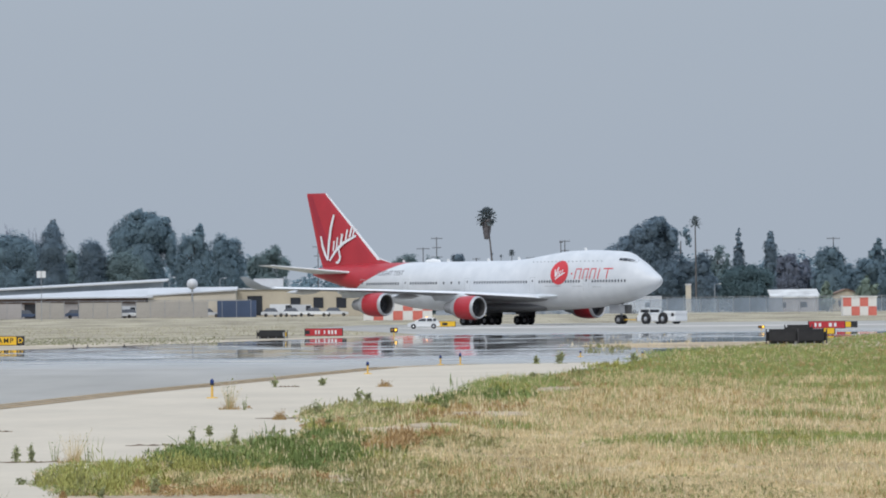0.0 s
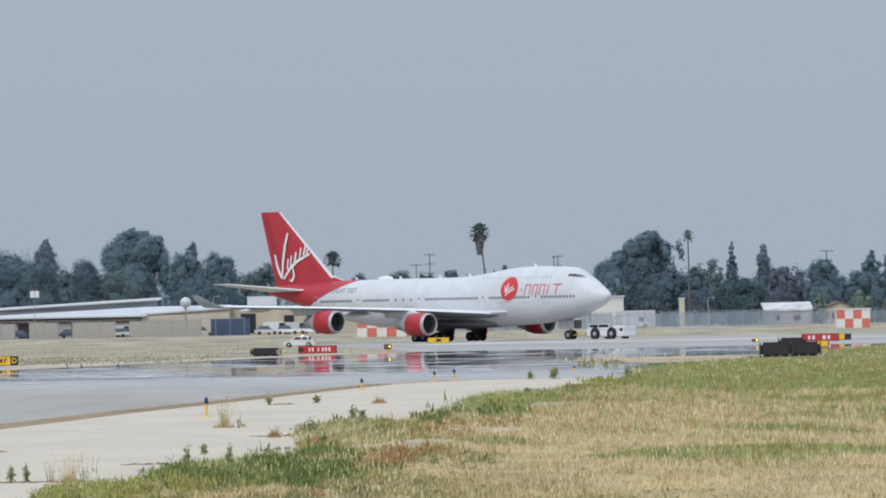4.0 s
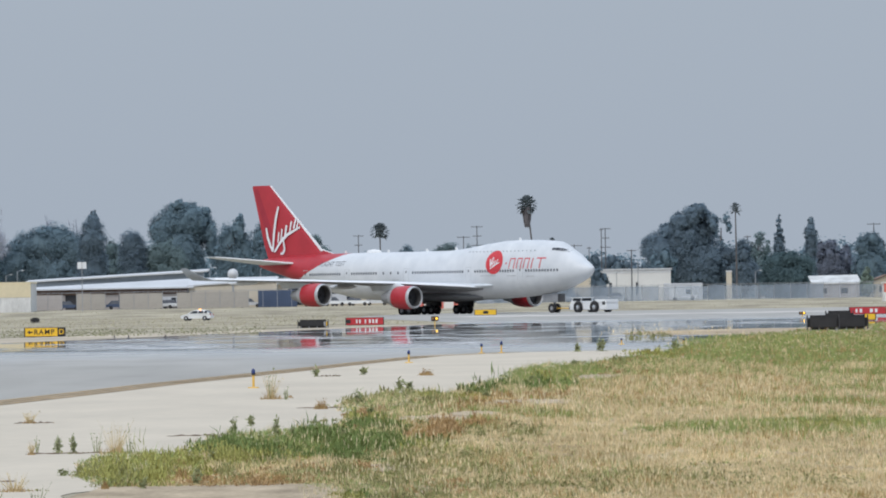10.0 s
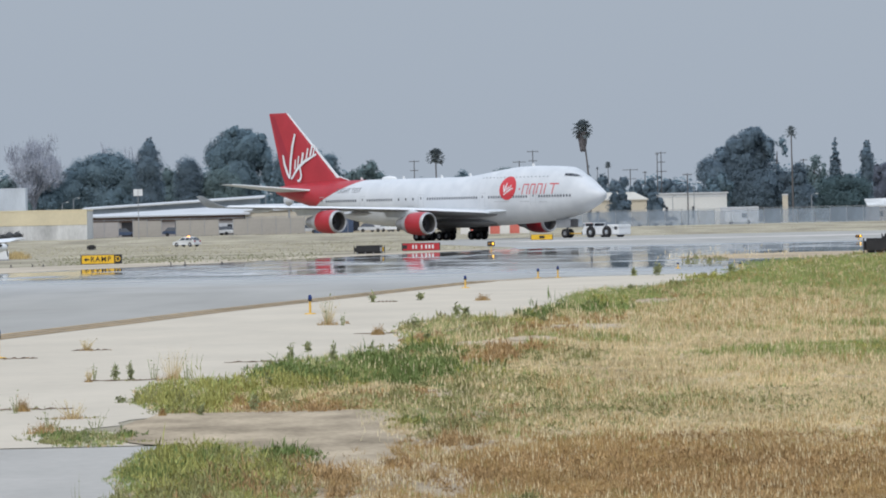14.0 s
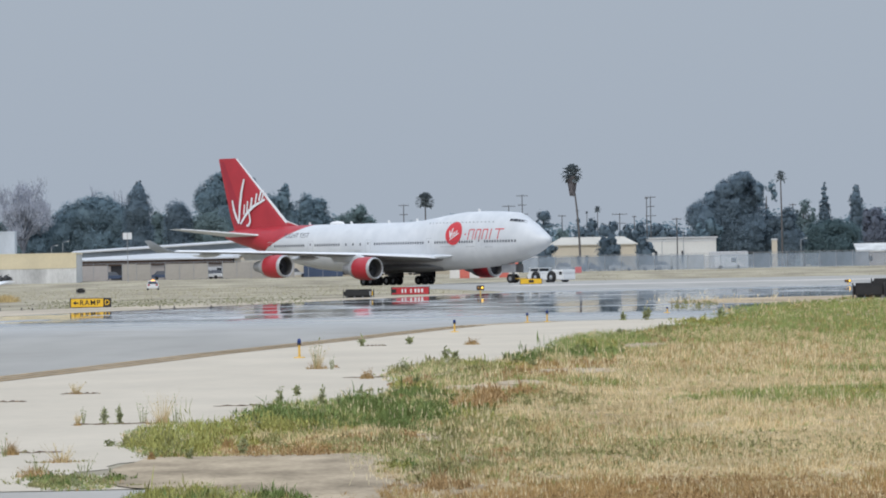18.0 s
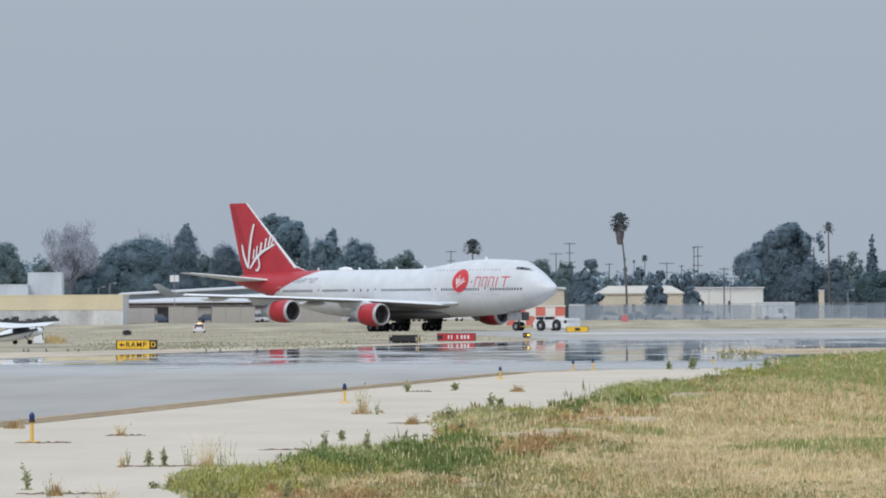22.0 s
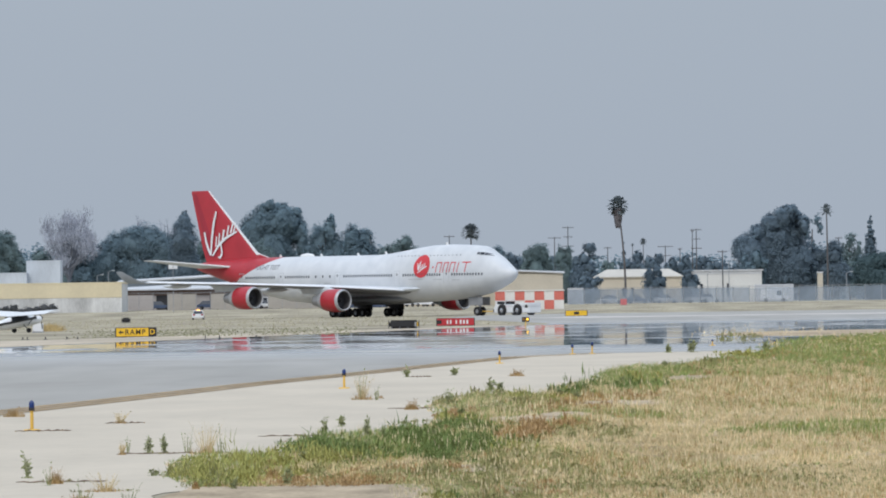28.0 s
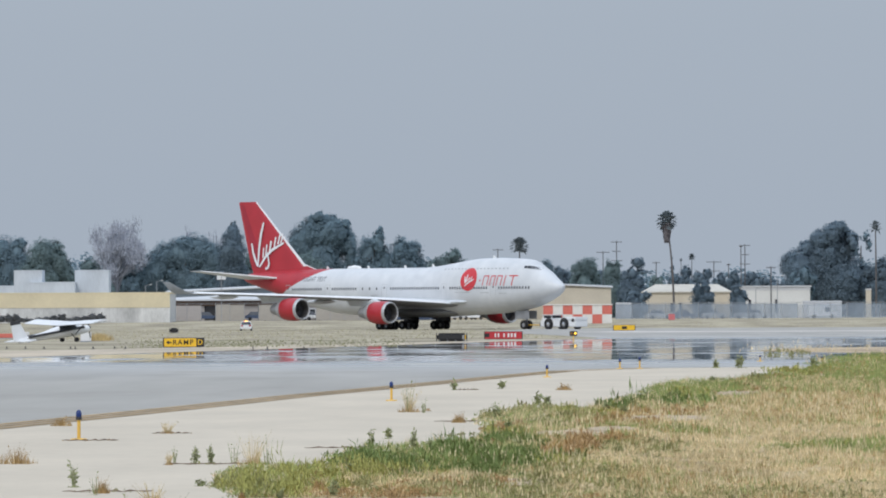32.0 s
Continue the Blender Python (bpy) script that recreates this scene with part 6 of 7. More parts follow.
# ---- buildings and fence along the far side ----
def building(name, label, b0, b1, dist, top, deep, wall_mat, roof_mat, bottom=None, pitch=0.0, category="building", openings=(), over=0.35, band=None, lean=None, hip=None):
    """A building between two bearings. openings: (from, to, low, high) as shares of the front."""
    x0, x1 = east(b0, dist), east(b1, dist)
    z0 = ground_z(dist)
    h = up(top, dist) - z0
    w = x1 - x0
    t = thing(name, label, category, pose(x0, dist, z0))
    xs = sorted({0.0, w, *[o[0] * w for o in openings], *[o[1] * w for o in openings]})
    bm = bmesh.new()
    holes = [(o[0] * w, o[1] * w, o[2] * h, o[3] * h) for o in openings]
    for xa, xb in zip(xs, xs[1:]):
        cut = [q for q in holes if q[0] <= xa + 1e-6 and q[1] >= xb - 1e-6]
        z = 0.0
        for q in sorted(cut, key=lambda q: q[2]):
            if q[2] > z + 0.01:
                box(bm, xa, 0, z, xb, 0.3, q[2])
            z = q[3]
        if h > z + 0.01:
            box(bm, xa, 0, z, xb, 0.3, h)
    box(bm, 0, 0.3, 0, 0.3, deep, h)
    box(bm, w - 0.3, 0.3, 0, w, deep, h)
    box(bm, 0.3, deep - 0.3, 0, w - 0.3, deep, h)
    wall = part("wall", bm, wall_mat, t, "front and side walls")
    if band:
        bm = bmesh.new()
        box(bm, -0.02, -0.06, h * band[0], w + 0.02, 0.0 - 0.004, h * band[1])
        part("wall_band", bm, band[2], t, "upper wall band in another paint")
    # dark plates fill the openings; in open bays they stand for the unlit inside
    for q in holes:
        bm = bmesh.new()
        box(bm, q[0] + 0.03, 0.18, q[2] + 0.03, q[1] - 0.03, 0.24, q[3] - 0.03)
        part("door" if q[2] < 0.1 else "window", bm, DARKMETAL if q[2] < 0.1 else GLASS, t)
    bm = bmesh.new()
    if lean:
        # one slope: how far its front and its back edge rise, each at the west and the east end
        fa, fb, la, lb = (east(q, dist) for q in lean)
        loft(bm, [[(x, -over, h + p), (x, deep, h + q), (x, deep, h + q + 0.25), (x, -over, h + p + 0.25)] for x, p, q in ((-over, fa, la), (w + over, fb, lb))])
        eb = bmesh.new()
        loft(eb, [[(x, 0.28, h - 0.02), (x, deep, h - 0.02), (x, deep, h + q), (x, 0.28, h + p)] for x, p, q in ((0.02, fa, la), (w - 0.02, fb, lb))])
        part("upper_wall", eb, wall_mat, t)
    elif hip:
        # all four sides slope: rise of the flat top, and how far the ends are drawn in
        p, q = east(hip[0], dist), east(hip[1], dist)
        loft(bm, [[(-over, -over, h), (w + over, -over, h), (w + over, deep + over, h), (-over, deep + over, h)], [(-over, -over, h + 0.2), (w + over, -over, h + 0.2), (w + over, deep + over, h + 0.2), (-over, deep + over, h + 0.2)],
                  [(q, deep * 0.3, h + p), (w - q, deep * 0.3, h + p), (w - q, deep * 0.7, h + p), (q, deep * 0.7, h + p)]])
    elif pitch:
        p = up(top + pitch, dist) - up(top, dist)
        loft(bm, [[(-over, y, h), (w / 2, y, h + p), (w + over, y, h), (w + over, y, h + 0.18), (w / 2, y, h + p + 0.2), (-over, y, h + 0.18)] for y in (-over, deep + over)])
        gb = bmesh.new()
        loft(gb, [[(0.05, y, h), (w / 2, y, h + p), (w - 0.05, y, h)] for y in (0.02, 0.28)])
        part("gable", gb, wall_mat, t)
    else:
        box(bm, -over, -over, h, w + over, deep + over, h + 0.28, 0.04)
    part("roof", bm, roof_mat, t, "roof with an overhanging edge")
    return t


PLANT = mat("weathered_blue_white_panels", (0.55, 0.59, 0.635), 0.8, vary=0.16, scale=0.3, stretch=(1, 1, 0.25))
SHED_ROOF = mat("cream_shed_roofing", (0.56, 0.53, 0.47), 0.8, vary=0.12, scale=0.3)
PALE_TAN = mat("pale_tan_stucco", (0.58, 0.52, 0.42), 0.85, vary=0.1, scale=0.2)
TAN_SCREEN = mat("tan_fence_screen", (0.43, 0.4, 0.36), 0.9, vary=0.14, scale=0.15, spec=0.0)
MAUVE = mat("grey_mauve_wall", (0.42, 0.39, 0.375), 0.85, vary=0.15, scale=0.2)


def build_buildings():
    # west: cream hangar with white plant rooms
    building("hangar", "long cream hangar with a weathered white lower wall", -900, -567, 1250, 39, 24, PALEWALL, CREAM, band=(0.52, 1.0, CREAM), over=0.1)
    W = "white boxy plant room above the hangar roof"
    for b0, b1, top, d in ((-843, -793, 79, 1300), (-815, -735, 58, 1299), (-735, -675, 79, 1304), (-900, -843, 52, 1303)):
        building("plant_room", W, b0, b1, d, top, 8, PLANT, PLANT, over=0.05, openings=((0.3, 0.38, 0.5, 0.72),) if top < 60 else ())
    building("open_hangar", "low hangar with a pale roof over bays filled by dark plates", -560, -290, 1290, 26, 18, MAUVE, LIGHTROOF, over=1.2,
             openings=((0.03, 0.16, 0.02, 0.92), (0.2, 0.33, 0.02, 0.92), (0.38, 0.46, 0.02, 0.92), (0.55, 0.66, 0.02, 0.92), (0.72, 0.8, 0.02, 0.92)), lean=(0, 0.5, 4, 16), band=(0.74, 1.0, BROWN))
    building("open_hangar", "second low hangar with a pale roof behind the first", -566, -262, 1345, 40, 14, BLUEGREY, LIGHTROOF, over=1.0, lean=(0, 15, 3, 18.5))
    building("workshop", "pale tan workshop with a gently rising roof", -287, -132, 1290, 29, 16, PALE_TAN, LIGHTROOF, lean=(0, 9, 13, 14), over=0.25)
    building("office_block", "beige flat-roofed office with a dark doorway", -130, 95, 1305, 39, 16, BEIGE, LIGHTROOF, openings=((0.08, 0.2, 0.05, 0.78), (0.42, 0.5, 0.3, 0.7), (0.6, 0.68, 0.3, 0.7), (0.78, 0.86, 0.3, 0.7)))
    building("plant_room", "white plant room over the office roof", -100, -48, 1322, 56, 8, LIGHTROOF, LIGHTROOF, over=0.05)
    # east: sheds
    building("shed", "beige shed with a pale roof behind the checkered shelter", 70, 214, 1340, 46, 16, PALE_TAN, LIGHTROOF, lean=(8, 0, 9, 2))
    building("shed", "long cream hip-roofed shed behind dark trees", 274, 424, 1370, 37, 18, PALE_TAN, SHED_ROOF, hip=(15, 20), openings=((0.3, 0.34, 0.25, 0.6), (0.4, 0.44, 0.25, 0.6)))
    building("warehouse", "long cream warehouse with a white roof edge", 442, 566, 1360, 46, 20, CREAMWHITE, LIGHTROOF, over=0.3, band=(0.9, 1.0, LIGHTROOF), openings=((0.12, 0.16, 0.2, 0.6), (0.5, 0.54, 0.2, 0.6)))
    building("house", "low house with a pale grey roof among trees", 818, 900, 1400, 16, 10, MAUVE, PALEWALL, lean=(0, 0, 13, 14), openings=((0.2, 0.3, 0.3, 0.7), (0.6, 0.75, 0.3, 0.7)))
    building("house", "low house with a brownish roof among trees", 925, 975, 1405, 20, 10, BEIGE, BROWN, pitch=10, openings=((0.2, 0.35, 0.3, 0.7),))
    # stands in for a pale narrow upright; its walls and roof are made up
    building("pale_upright", "pale narrow upright object behind the fence", 665, 674, 1350, 40, 1.6, PALE_TAN, LIGHTROOF, over=0.1)
    # containers, truck and vans along the fence
    for b0, b1, d, top, mt, lab in ((-165, -96, 1284, 20.5, BLUE, "dark blue shipping container by the fence"), (554, 622, 1290, 21.5, LIGHTROOF, "pale grey box trailer behind the fence"), (222, 250, 1290, 20, LIGHTROOF, "white box trailer behind the fence")):
        x0, x1, z0 = east(b0, d), east(b1, d), ground_z(d)
        t = thing("shipping_container", lab, "container", pose(x0, d, z0))
        h = up(top, d) - z0
        bm = bmesh.new()
        box(bm, 0, 0, 0, x1 - x0, 2.4, h, 0.04)
        part("box", bm, mt, t, "steel box")
        me = None
        for i in range(int((x1 - x0) / 0.4)):
            if me is None:
                bm = bmesh.new()
                box(bm, 0, -0.03, 0.2, 0.18, 0.0, h - 0.1)
                me = mesh_of(bm, "rib", mt)
            o = new("rib", me)
            o.parent = t
            o.matrix_basis = pose(0.1 + i * 0.4, -0.002, 0)


def parked_car(bearing, dist, paint, label, long=4.5, high=1.5, turn=0.0, van=False):
    t = thing("parked_van" if van else "parked_car", label, "van" if van else "car", pose(east(bearing, dist), dist, ground_z(dist), 0, 0, turn), "parked vehicles")
    L = long / 2
    bm = bmesh.new()
    if van:
        prof = [(L, 0.4), (L, 1.0), (L * 0.72, 1.2), (L * 0.5, high), (-L, high), (-L, 0.4)]
    else:
        prof = [(L, 0.4), (L, 0.8), (L * 0.45, 0.95), (-L * 0.9, 0.98), (-L, 0.85), (-L, 0.4)]
    loft(bm, [[(x, y, z) for x, z in prof] for y in (-0.88, 0.88)])
    part("body", bm, paint, t)
    if not van:
        bm = bmesh.new()
        loft(bm, [[(L * 0.42, y, 0.95), (L * 0.12, y * 0.85, high), (-L * 0.55, y * 0.85, high), (-L * 0.85, y, 0.97)] for y in (-0.84, 0.84)])
        part("cabin", bm, CABIN_GLASS, t, "dark glass cabin")
    else:
        bm = bmesh.new()
        box(bm, L * 0.15, -0.9, 1.15, L * 0.5, 0.9, high - 0.2)
        part("cabin_glass", bm, GLASS, t)
    for x in (-L * 0.6, L * 0.62):
        for y in (-0.8, 0.8):
            bm = bmesh.new()
            lathe(bm, [(-0.1, 0.05), (-0.1, 0.33), (0.1, 0.33), (0.1, 0.05)], 12, "Y", (x, y, 0.33))
            part("wheel", bm, RUBBER, t)




def wire_mesh(name, color, cover):
    """Screening net: a weave so fine that it lets part of the view through."""
    m = mat(name, color, 0.9, vary=0.18, scale=0.5, spec=0.0, stretch=(1, 1, 0.3))
    nt = m.node_tree
    tr = nt.nodes.new("ShaderNodeBsdfTransparent")
    mx = nt.nodes.new("ShaderNodeMixShader")
    mx.inputs[0].default_value = cover
    nt.links.new(tr.outputs[0], mx.inputs[1])
    nt.links.new(nt.nodes["Principled BSDF"].outputs[0], mx.inputs[2])
    nt.links.new(mx.outputs[0], nt.nodes["Material Output"].inputs["Surface"])
    return m


NET = [wire_mesh("blue_grey_fence_net", (0.32, 0.375, 0.44), 0.5), wire_mesh("pale_fence_net", (0.4, 0.46, 0.53), 0.36), wire_mesh("bare_chain_link", (0.36, 0.41, 0.47), 0.3), wire_mesh("dark_fence_net", (0.27, 0.32, 0.38), 0.5)]


def build_fence():
    """Chain-link fences along the far field: netted in the east, with tall tan screens and gaps in the west."""
    y, z0 = 1282, ground_z(1282)
    rng = random.Random(12)
    fences = ((222, 1130, 2.7, 3.0, NET, "blue-grey netted chain-link fence", None), (-562, -94, 2.95, 2.6, (TAN_SCREEN, TAN_SCREEN, MAUVE, NET[2]), "tall tan screened chain-link fence", ((-508, -494), (-428, -398), (-346, -305), (-191, -94))))
    for b0, b1, h, step, mts, lab, gaps in fences:
        x0, x1 = east(b0, y), east(b1, y)
        fence = thing("fence", lab, "fence", pose(x0, y, z0))
        n = int((x1 - x0) / step)
        bm = bmesh.new()
        rod(bm, (0, 0, 0), (0, 0, h + 0.3), 0.055, n=6)
        post = mesh_of(bm, "post", GREY)
        panels = []
        for k in range(4):
            bm = bmesh.new()
            box(bm, 0.05, -0.012, 0.08, step - 0.05, 0.012, h * (1.0 - 0.03 * k))
            panels.append(mesh_of(bm, "screen_panel", mts[k]))
        kind = 0
        for i in range(n + 1):
            o = new("post", post)
            o.parent = fence
            o.matrix_basis = pose(i * step, 0, 0)
            if i == n:
                break
            b = (x0 + (i + 0.5) * step) * FAN / y
            if gaps:
                if any(p <= b <= q for p, q in gaps):
                    continue
                kind = 2 if b < -508 else rng.choice((0, 0, 0, 1))
            elif rng.random() < 0.45:
                kind = rng.choice((0, 0, 1, 2, 3))
            o = new("screen_panel", panels[kind])
            o.parent = fence
            o.matrix_basis = pose(i * step, 0, 0)
        for z in (h + 0.1, h + 0.25):
            bm = bmesh.new()
            rod(bm, (0, 0, z), (n * step, 0, z), 0.025, n=6)
            part("top_rail", bm, GREY, fence)


build_trees()
build_buildings()
build_fence()
for spec in ((397, 1286, WHITE, "white sedan parked behind the fence"), (452, 1286, LIGHTROOF, "silver sedan parked behind the fence"), (472, 1286.3, WHITE, "white hatchback parked behind the fence"), (300, 1286, WHITE, "white car parked behind the fence"), (345, 1287, BLUE, "dark blue car parked behind the fence"),
             (-334, 1286, LIGHTROOF, "silver car parked in a gap of the screens"), (-316, 1286.4, WHITE, "white pickup parked in a gap of the screens"), (-180, 1286, LIGHTROOF, "silver car parked by the container"), (-412, 1286, BLUE, "blue car parked in a gap of the screens"), (-500, 1286, BLUE, "dark car parked at the hangar's corner"),
             (-66, 1283, LIGHTROOF, "silver car parked at the office"), (-30, 1283.5, WHITE, "white car parked at the office"), (10, 1283, WHITE, "white hatchback parked at the office"), (45, 1283.5, LIGHTROOF, "silver sedan parked at the office")):
    parked_car(*spec, high=1.62)
parked_car(588, 1286.5, WHITE, "white delivery van parked behind the fence", 5.2, 2.2, van=True)
parked_car(-322, 1287.4, LIGHTROOF, "pale van parked behind the silver car", 5.0, 2.2, van=True)
parked_car(-48, 1287, WHITE, "white van parked at the office", 5.0, 2.3, van=True)
parked_car(-12, 1287, LIGHTROOF, "silver van parked at the office", 5.0, 2.2, van=True)


# ---- grass and weeds ----
def blades(x, y, z, high, wide, rng):
    """Single grass blades as leaning slivers."""
    n = len(x)
    a = rng.uniform(0, 2 * math.pi, n)
    lean = high * rng.uniform(0.0, 0.7, n)
    la = rng.uniform(0, 2 * math.pi, n)
    p = np.stack([x, y, z], 1)
    u = np.stack([np.cos(a), np.sin(a) * 0.4, np.zeros(n)], 1) * wide[:, None]
    tip = p + np.stack([np.cos(la) * lean, np.sin(la) * lean, high], 1)
    v = np.stack([p - u, p + u, tip], 1).reshape(-1, 3)
    return v, np.arange(3 * n).reshape(-1, 3)


# Patches of the verge: bearing, dip below the horizon, half width, half depth, kind (0 green, 1 brown, 2 bare)
PATCHES = [(-95, -252, 185, 24, 0), (-380, -294, 110, 30, 0), (-225, -314, 145, 11, 1), (0, -322, 90, 36, 3), (136, -236, 52, 22, 1), (255, -182, 108, 13, 1), (366, -142, 95, 22, 0), (90, -186, 112, 20, 3),
           (145, -213, 80, 7, 2), (438, -143, 44, 5, 2), (318, -186, 80, 5, 2), (215, -205, 55, 4, 2), (-240, -352, 200, 16, 2), (-90, -400, 70, 18, 2), (60, -470, 70, 20, 2), (-360, -446, 165, 62, 0), (-470, -505, 95, 36, 0), (-167, -454, 55, 28, 1), (-574, -368, 88, 12, 0),
           (800, -236, 300, 13, 0), (770, -88, 200, 18, 0), (600, -170, 230, 30, 4), (60, -300, 50, 8, 2), (30, -415, 70, 12, 1), (130, -330, 80, 14, 3), (560, -128, 120, 14, 3)]


def clumps(x, y, high, kindness, rng, per=7):
    """Grass clumps of several blades that lean outwards from one root."""
    n = len(x)
    idx = np.repeat(np.arange(n), per)
    m = n * per
    a = rng.uniform(0, 2 * math.pi, m)
    spread = high[idx] * rng.uniform(0.0, 0.5, m)
    bx, by = x[idx] + np.cos(a) * spread, y[idx] + np.sin(a) * spread * 2.5
    h = high[idx] * rng.uniform(0.35, 1.15, m)
    lean = h * rng.uniform(0.0, 0.7, m)
    la = a + rng.normal(0, 0.7, m)
    w = (0.002 + y[idx] * 0.000036) * rng.uniform(0.6, 1.5, m)
    fa = rng.uniform(0, math.pi, m)
    p = np.stack([bx, by, np.zeros(m)], 1)
    u = np.stack([np.cos(fa), np.sin(fa) * 0.4, np.zeros(m)], 1) * w[:, None]
    tip = p + np.stack([np.cos(la) * lean, np.sin(la) * lean, h], 1)
    v = np.stack([p - u, p + u, tip], 1).reshape(-1, 3)
    return v, np.arange(3 * m).reshape(-1, 3)


def patchy(x, y, s):
    """Smooth irregular drift between -1 and 1."""
    return (np.sin(x * 1.7 * s + 1.3 * np.sin(y * 0.21 * s)) + np.sin(y * 0.33 * s + 1.9 * np.sin(x * 0.9 * s + 0.5)) + np.sin((x * 2.9 + y * 0.41) * s)) / 3


def build_grass():
    rng = np.random.default_rng(11)
    n = 254000
    y = 46 * (640 / 46) ** rng.uniform(0, 1, n) ** 1.45
    b = rng.uniform(-640, 1160, n)
    x = b * y / FAN
    dip = -EYE * FAN / y
    big, small = patchy(x, y, 0.6), patchy(x, y, 2.3)
    gy = np.array([p[1] for p in GRASS_EDGE])
    gx = np.array([p[0] for p in GRASS_EDGE])
    ex = np.interp(y, gy, gx) + 0.35 * small + 0.15 * np.sin(y * 2.3)
    inside = (x > ex) & (y > 79 + 5.2 * (b < -40 + 40 * big))
    near = (y <= 79) & (b > -30 - 120 * (dip < -395) + 60 * big)
    kind = np.full(n, -1)
    field = inside | near
    # the open field: straw with green drifts, browner close by
    g = np.clip(0.5 + 0.5 * np.tanh(5 * (big + 0.4 * small - 0.38)), 0.07, 0.85)
    g = np.where(dip > -125, np.clip(0.7 + 0.25 * big + 0.3 * np.tanh((b - 560) / 120), 0.25, 0.97), g)
    g = np.where(dip < -250, np.minimum(g, 0.32), g)
    g = np.clip(g + 0.35 * np.interp(dip, [-215, -150], [0, 1]) * np.clip((b - 250) / 250, 0, 1), 0, 0.97)
    g = np.clip(g + 0.5 * np.exp(-np.maximum(b - ex * FAN / y, 0) / 220) * (0.7 + 0.5 * small), 0.0, 0.95)
    br = np.clip(np.interp(dip, [-430, -395, -365, -300], [0.92, 0.8, 0.3, 0.12]) + 0.22 * big + 0.15 * small, 0.02, 0.92)
    kind[field] = np.where(rng.uniform(0, 1, n)[field] < g[field], 0, 1)
    kind[field & (rng.uniform(0, 1, n) < br)] = 2
    drop = rng.uniform(0, 1, n) < np.clip(-0.8 * small - 0.1, 0, 0.8)
    tall = np.full(n, 1.0)
    for pb, pd, rb, rd, k in PATCHES:
        q = ((b - pb) / rb) ** 2 + ((dip - pd) / rd) ** 2 + 0.35 * small + 0.2 * big
        hit = q < rng.uniform(0.7, 1.15, n)
        if k == 2:
            drop |= hit & (rng.uniform(0, 1, n) < 0.95)
        else:
            mix = rng.uniform(0, 1, n)
            share = {0: (0.8, 0.15), 1: (0.05, 0.15), 3: (0.5, 0.42), 4: (0.16, 0.5)}[k]
            kk = np.where(mix < share[0], 0, np.where(mix < share[0] + share[1], 1, 2))
            kind = np.where(hit, kk, kind)
            drop &= ~(hit & (rng.uniform(0, 1, n) < 0.9))
            tall = np.where(hit & (k == 0), 1.1, tall)
    # the front strip by the road is bare again
    drop |= (y < 50.2 - 2.0 * np.clip((b - 50) / 700, 0, 1) + 0.9 * big) & (rng.uniform(0, 1, n) < 0.985)
    keep = (kind >= 0) & ~drop
    names = {0: ("green_grass", "fresh green grass drifts on the verge", G_GREEN), 1: ("straw_grass", "dry straw-coloured grass field", G_STRAW), 2: ("brown_grass", "withered brown grass patches", G_BROWN)}
    for k in range(3):
        s = keep & (kind == k)
        m = int(s.sum())
        grow = {0: 0.072, 1: 0.076, 2: 0.066}[k] * np.where(rng.uniform(0, 1, m) < 0.06, 1.5, 1.0)
        hgt = grow * rng.lognormal(-0.1, 0.35, m) * tall[s] * (1 + 0.45 * small[s] + 0.25 * big[s]) * np.clip(y[s] / 110, 0.7, 1.7)
        v, f = clumps(x[s], y[s], np.maximum(hgt, 0.03), k, rng)
        ob = new(names[k][0], raw_mesh(names[k][0], v, f, names[k][2]))
        tagged(ob, names[k][1], "grass", kind="stuff")
    # upright seed stalks that stand over the field
    m = 5200
    ys = 52 * (175 / 52) ** rng.uniform(0, 1, m) ** 1.3
    bs = rng.uniform(-100, 1160, m)
    xs = bs * ys / FAN
    ok = (xs > np.interp(ys, gy, gx) + 0.6) & (patchy(xs, ys, 1.1) > -0.25)
    xs, ys = xs[ok], ys[ok]
    hs = rng.uniform(0.08, 0.19, len(xs)) * np.clip(ys / 110, 0.6, 1.4)
    v, f = blades(xs, ys, np.zeros(len(xs)), hs, 0.00005 * ys, rng)
    tip = v[2::3]
    n2 = len(tip)
    e = np.stack([np.full(n2, 0.00007) * ys, np.zeros(n2), np.zeros(n2)], 1)
    hd = np.stack([np.zeros(n2), np.zeros(n2), 0.0006 * ys], 1)
    v = np.concatenate([v, np.stack([tip - e - hd * 0.3, tip + e - hd * 0.3, tip + hd], 1).reshape(-1, 3)])
    ob = new("seed_stalk_field", raw_mesh("seed_stalk_field", v, np.arange(len(v)).reshape(-1, 3), SEED))
    tagged(ob, "pale upright seed stalks over the grass", "grass", kind="stuff")
    # thin dry grass of the far fields
    m = 18000
    y2 = rng.uniform(640, 1275, m)
    b2 = rng.uniform(-950, 1150, m)
    x2 = b2 * y2 / FAN
    rim = np.interp(y2, [622, 655, 700, 750, 880, 960, 1000, 1040, 1078], [9, 10, 8, 6, 0, 2, 4, 6, 8])
    ok = (x2 < rim - 1) | (y2 > 1085)
    z2 = np.clip((y2 - 1085) * 0.00625, 0, 1.25)
    v, f = blades(x2[ok], y2[ok], z2[ok], rng.uniform(0.03, 0.1, ok.sum()), rng.uniform(0.05, 0.15, ok.sum()), rng)
    k = 1700
    y3 = dist_of(rng.uniform(44, 57, k))
    b3 = rng.normal(0, 1, k) * 28 + rng.choice([-600, -560, -530, -470, -430, -390, -300, -250, -180], k)
    v3, f3 = blades(b3 * y3 / FAN, y3, np.zeros(k), rng.uniform(0.04, 0.11, k), rng.uniform(0.05, 0.14, k), rng)
    ob = new("verge_tufts", raw_mesh("verge_tufts", v3, f3, TUFT))
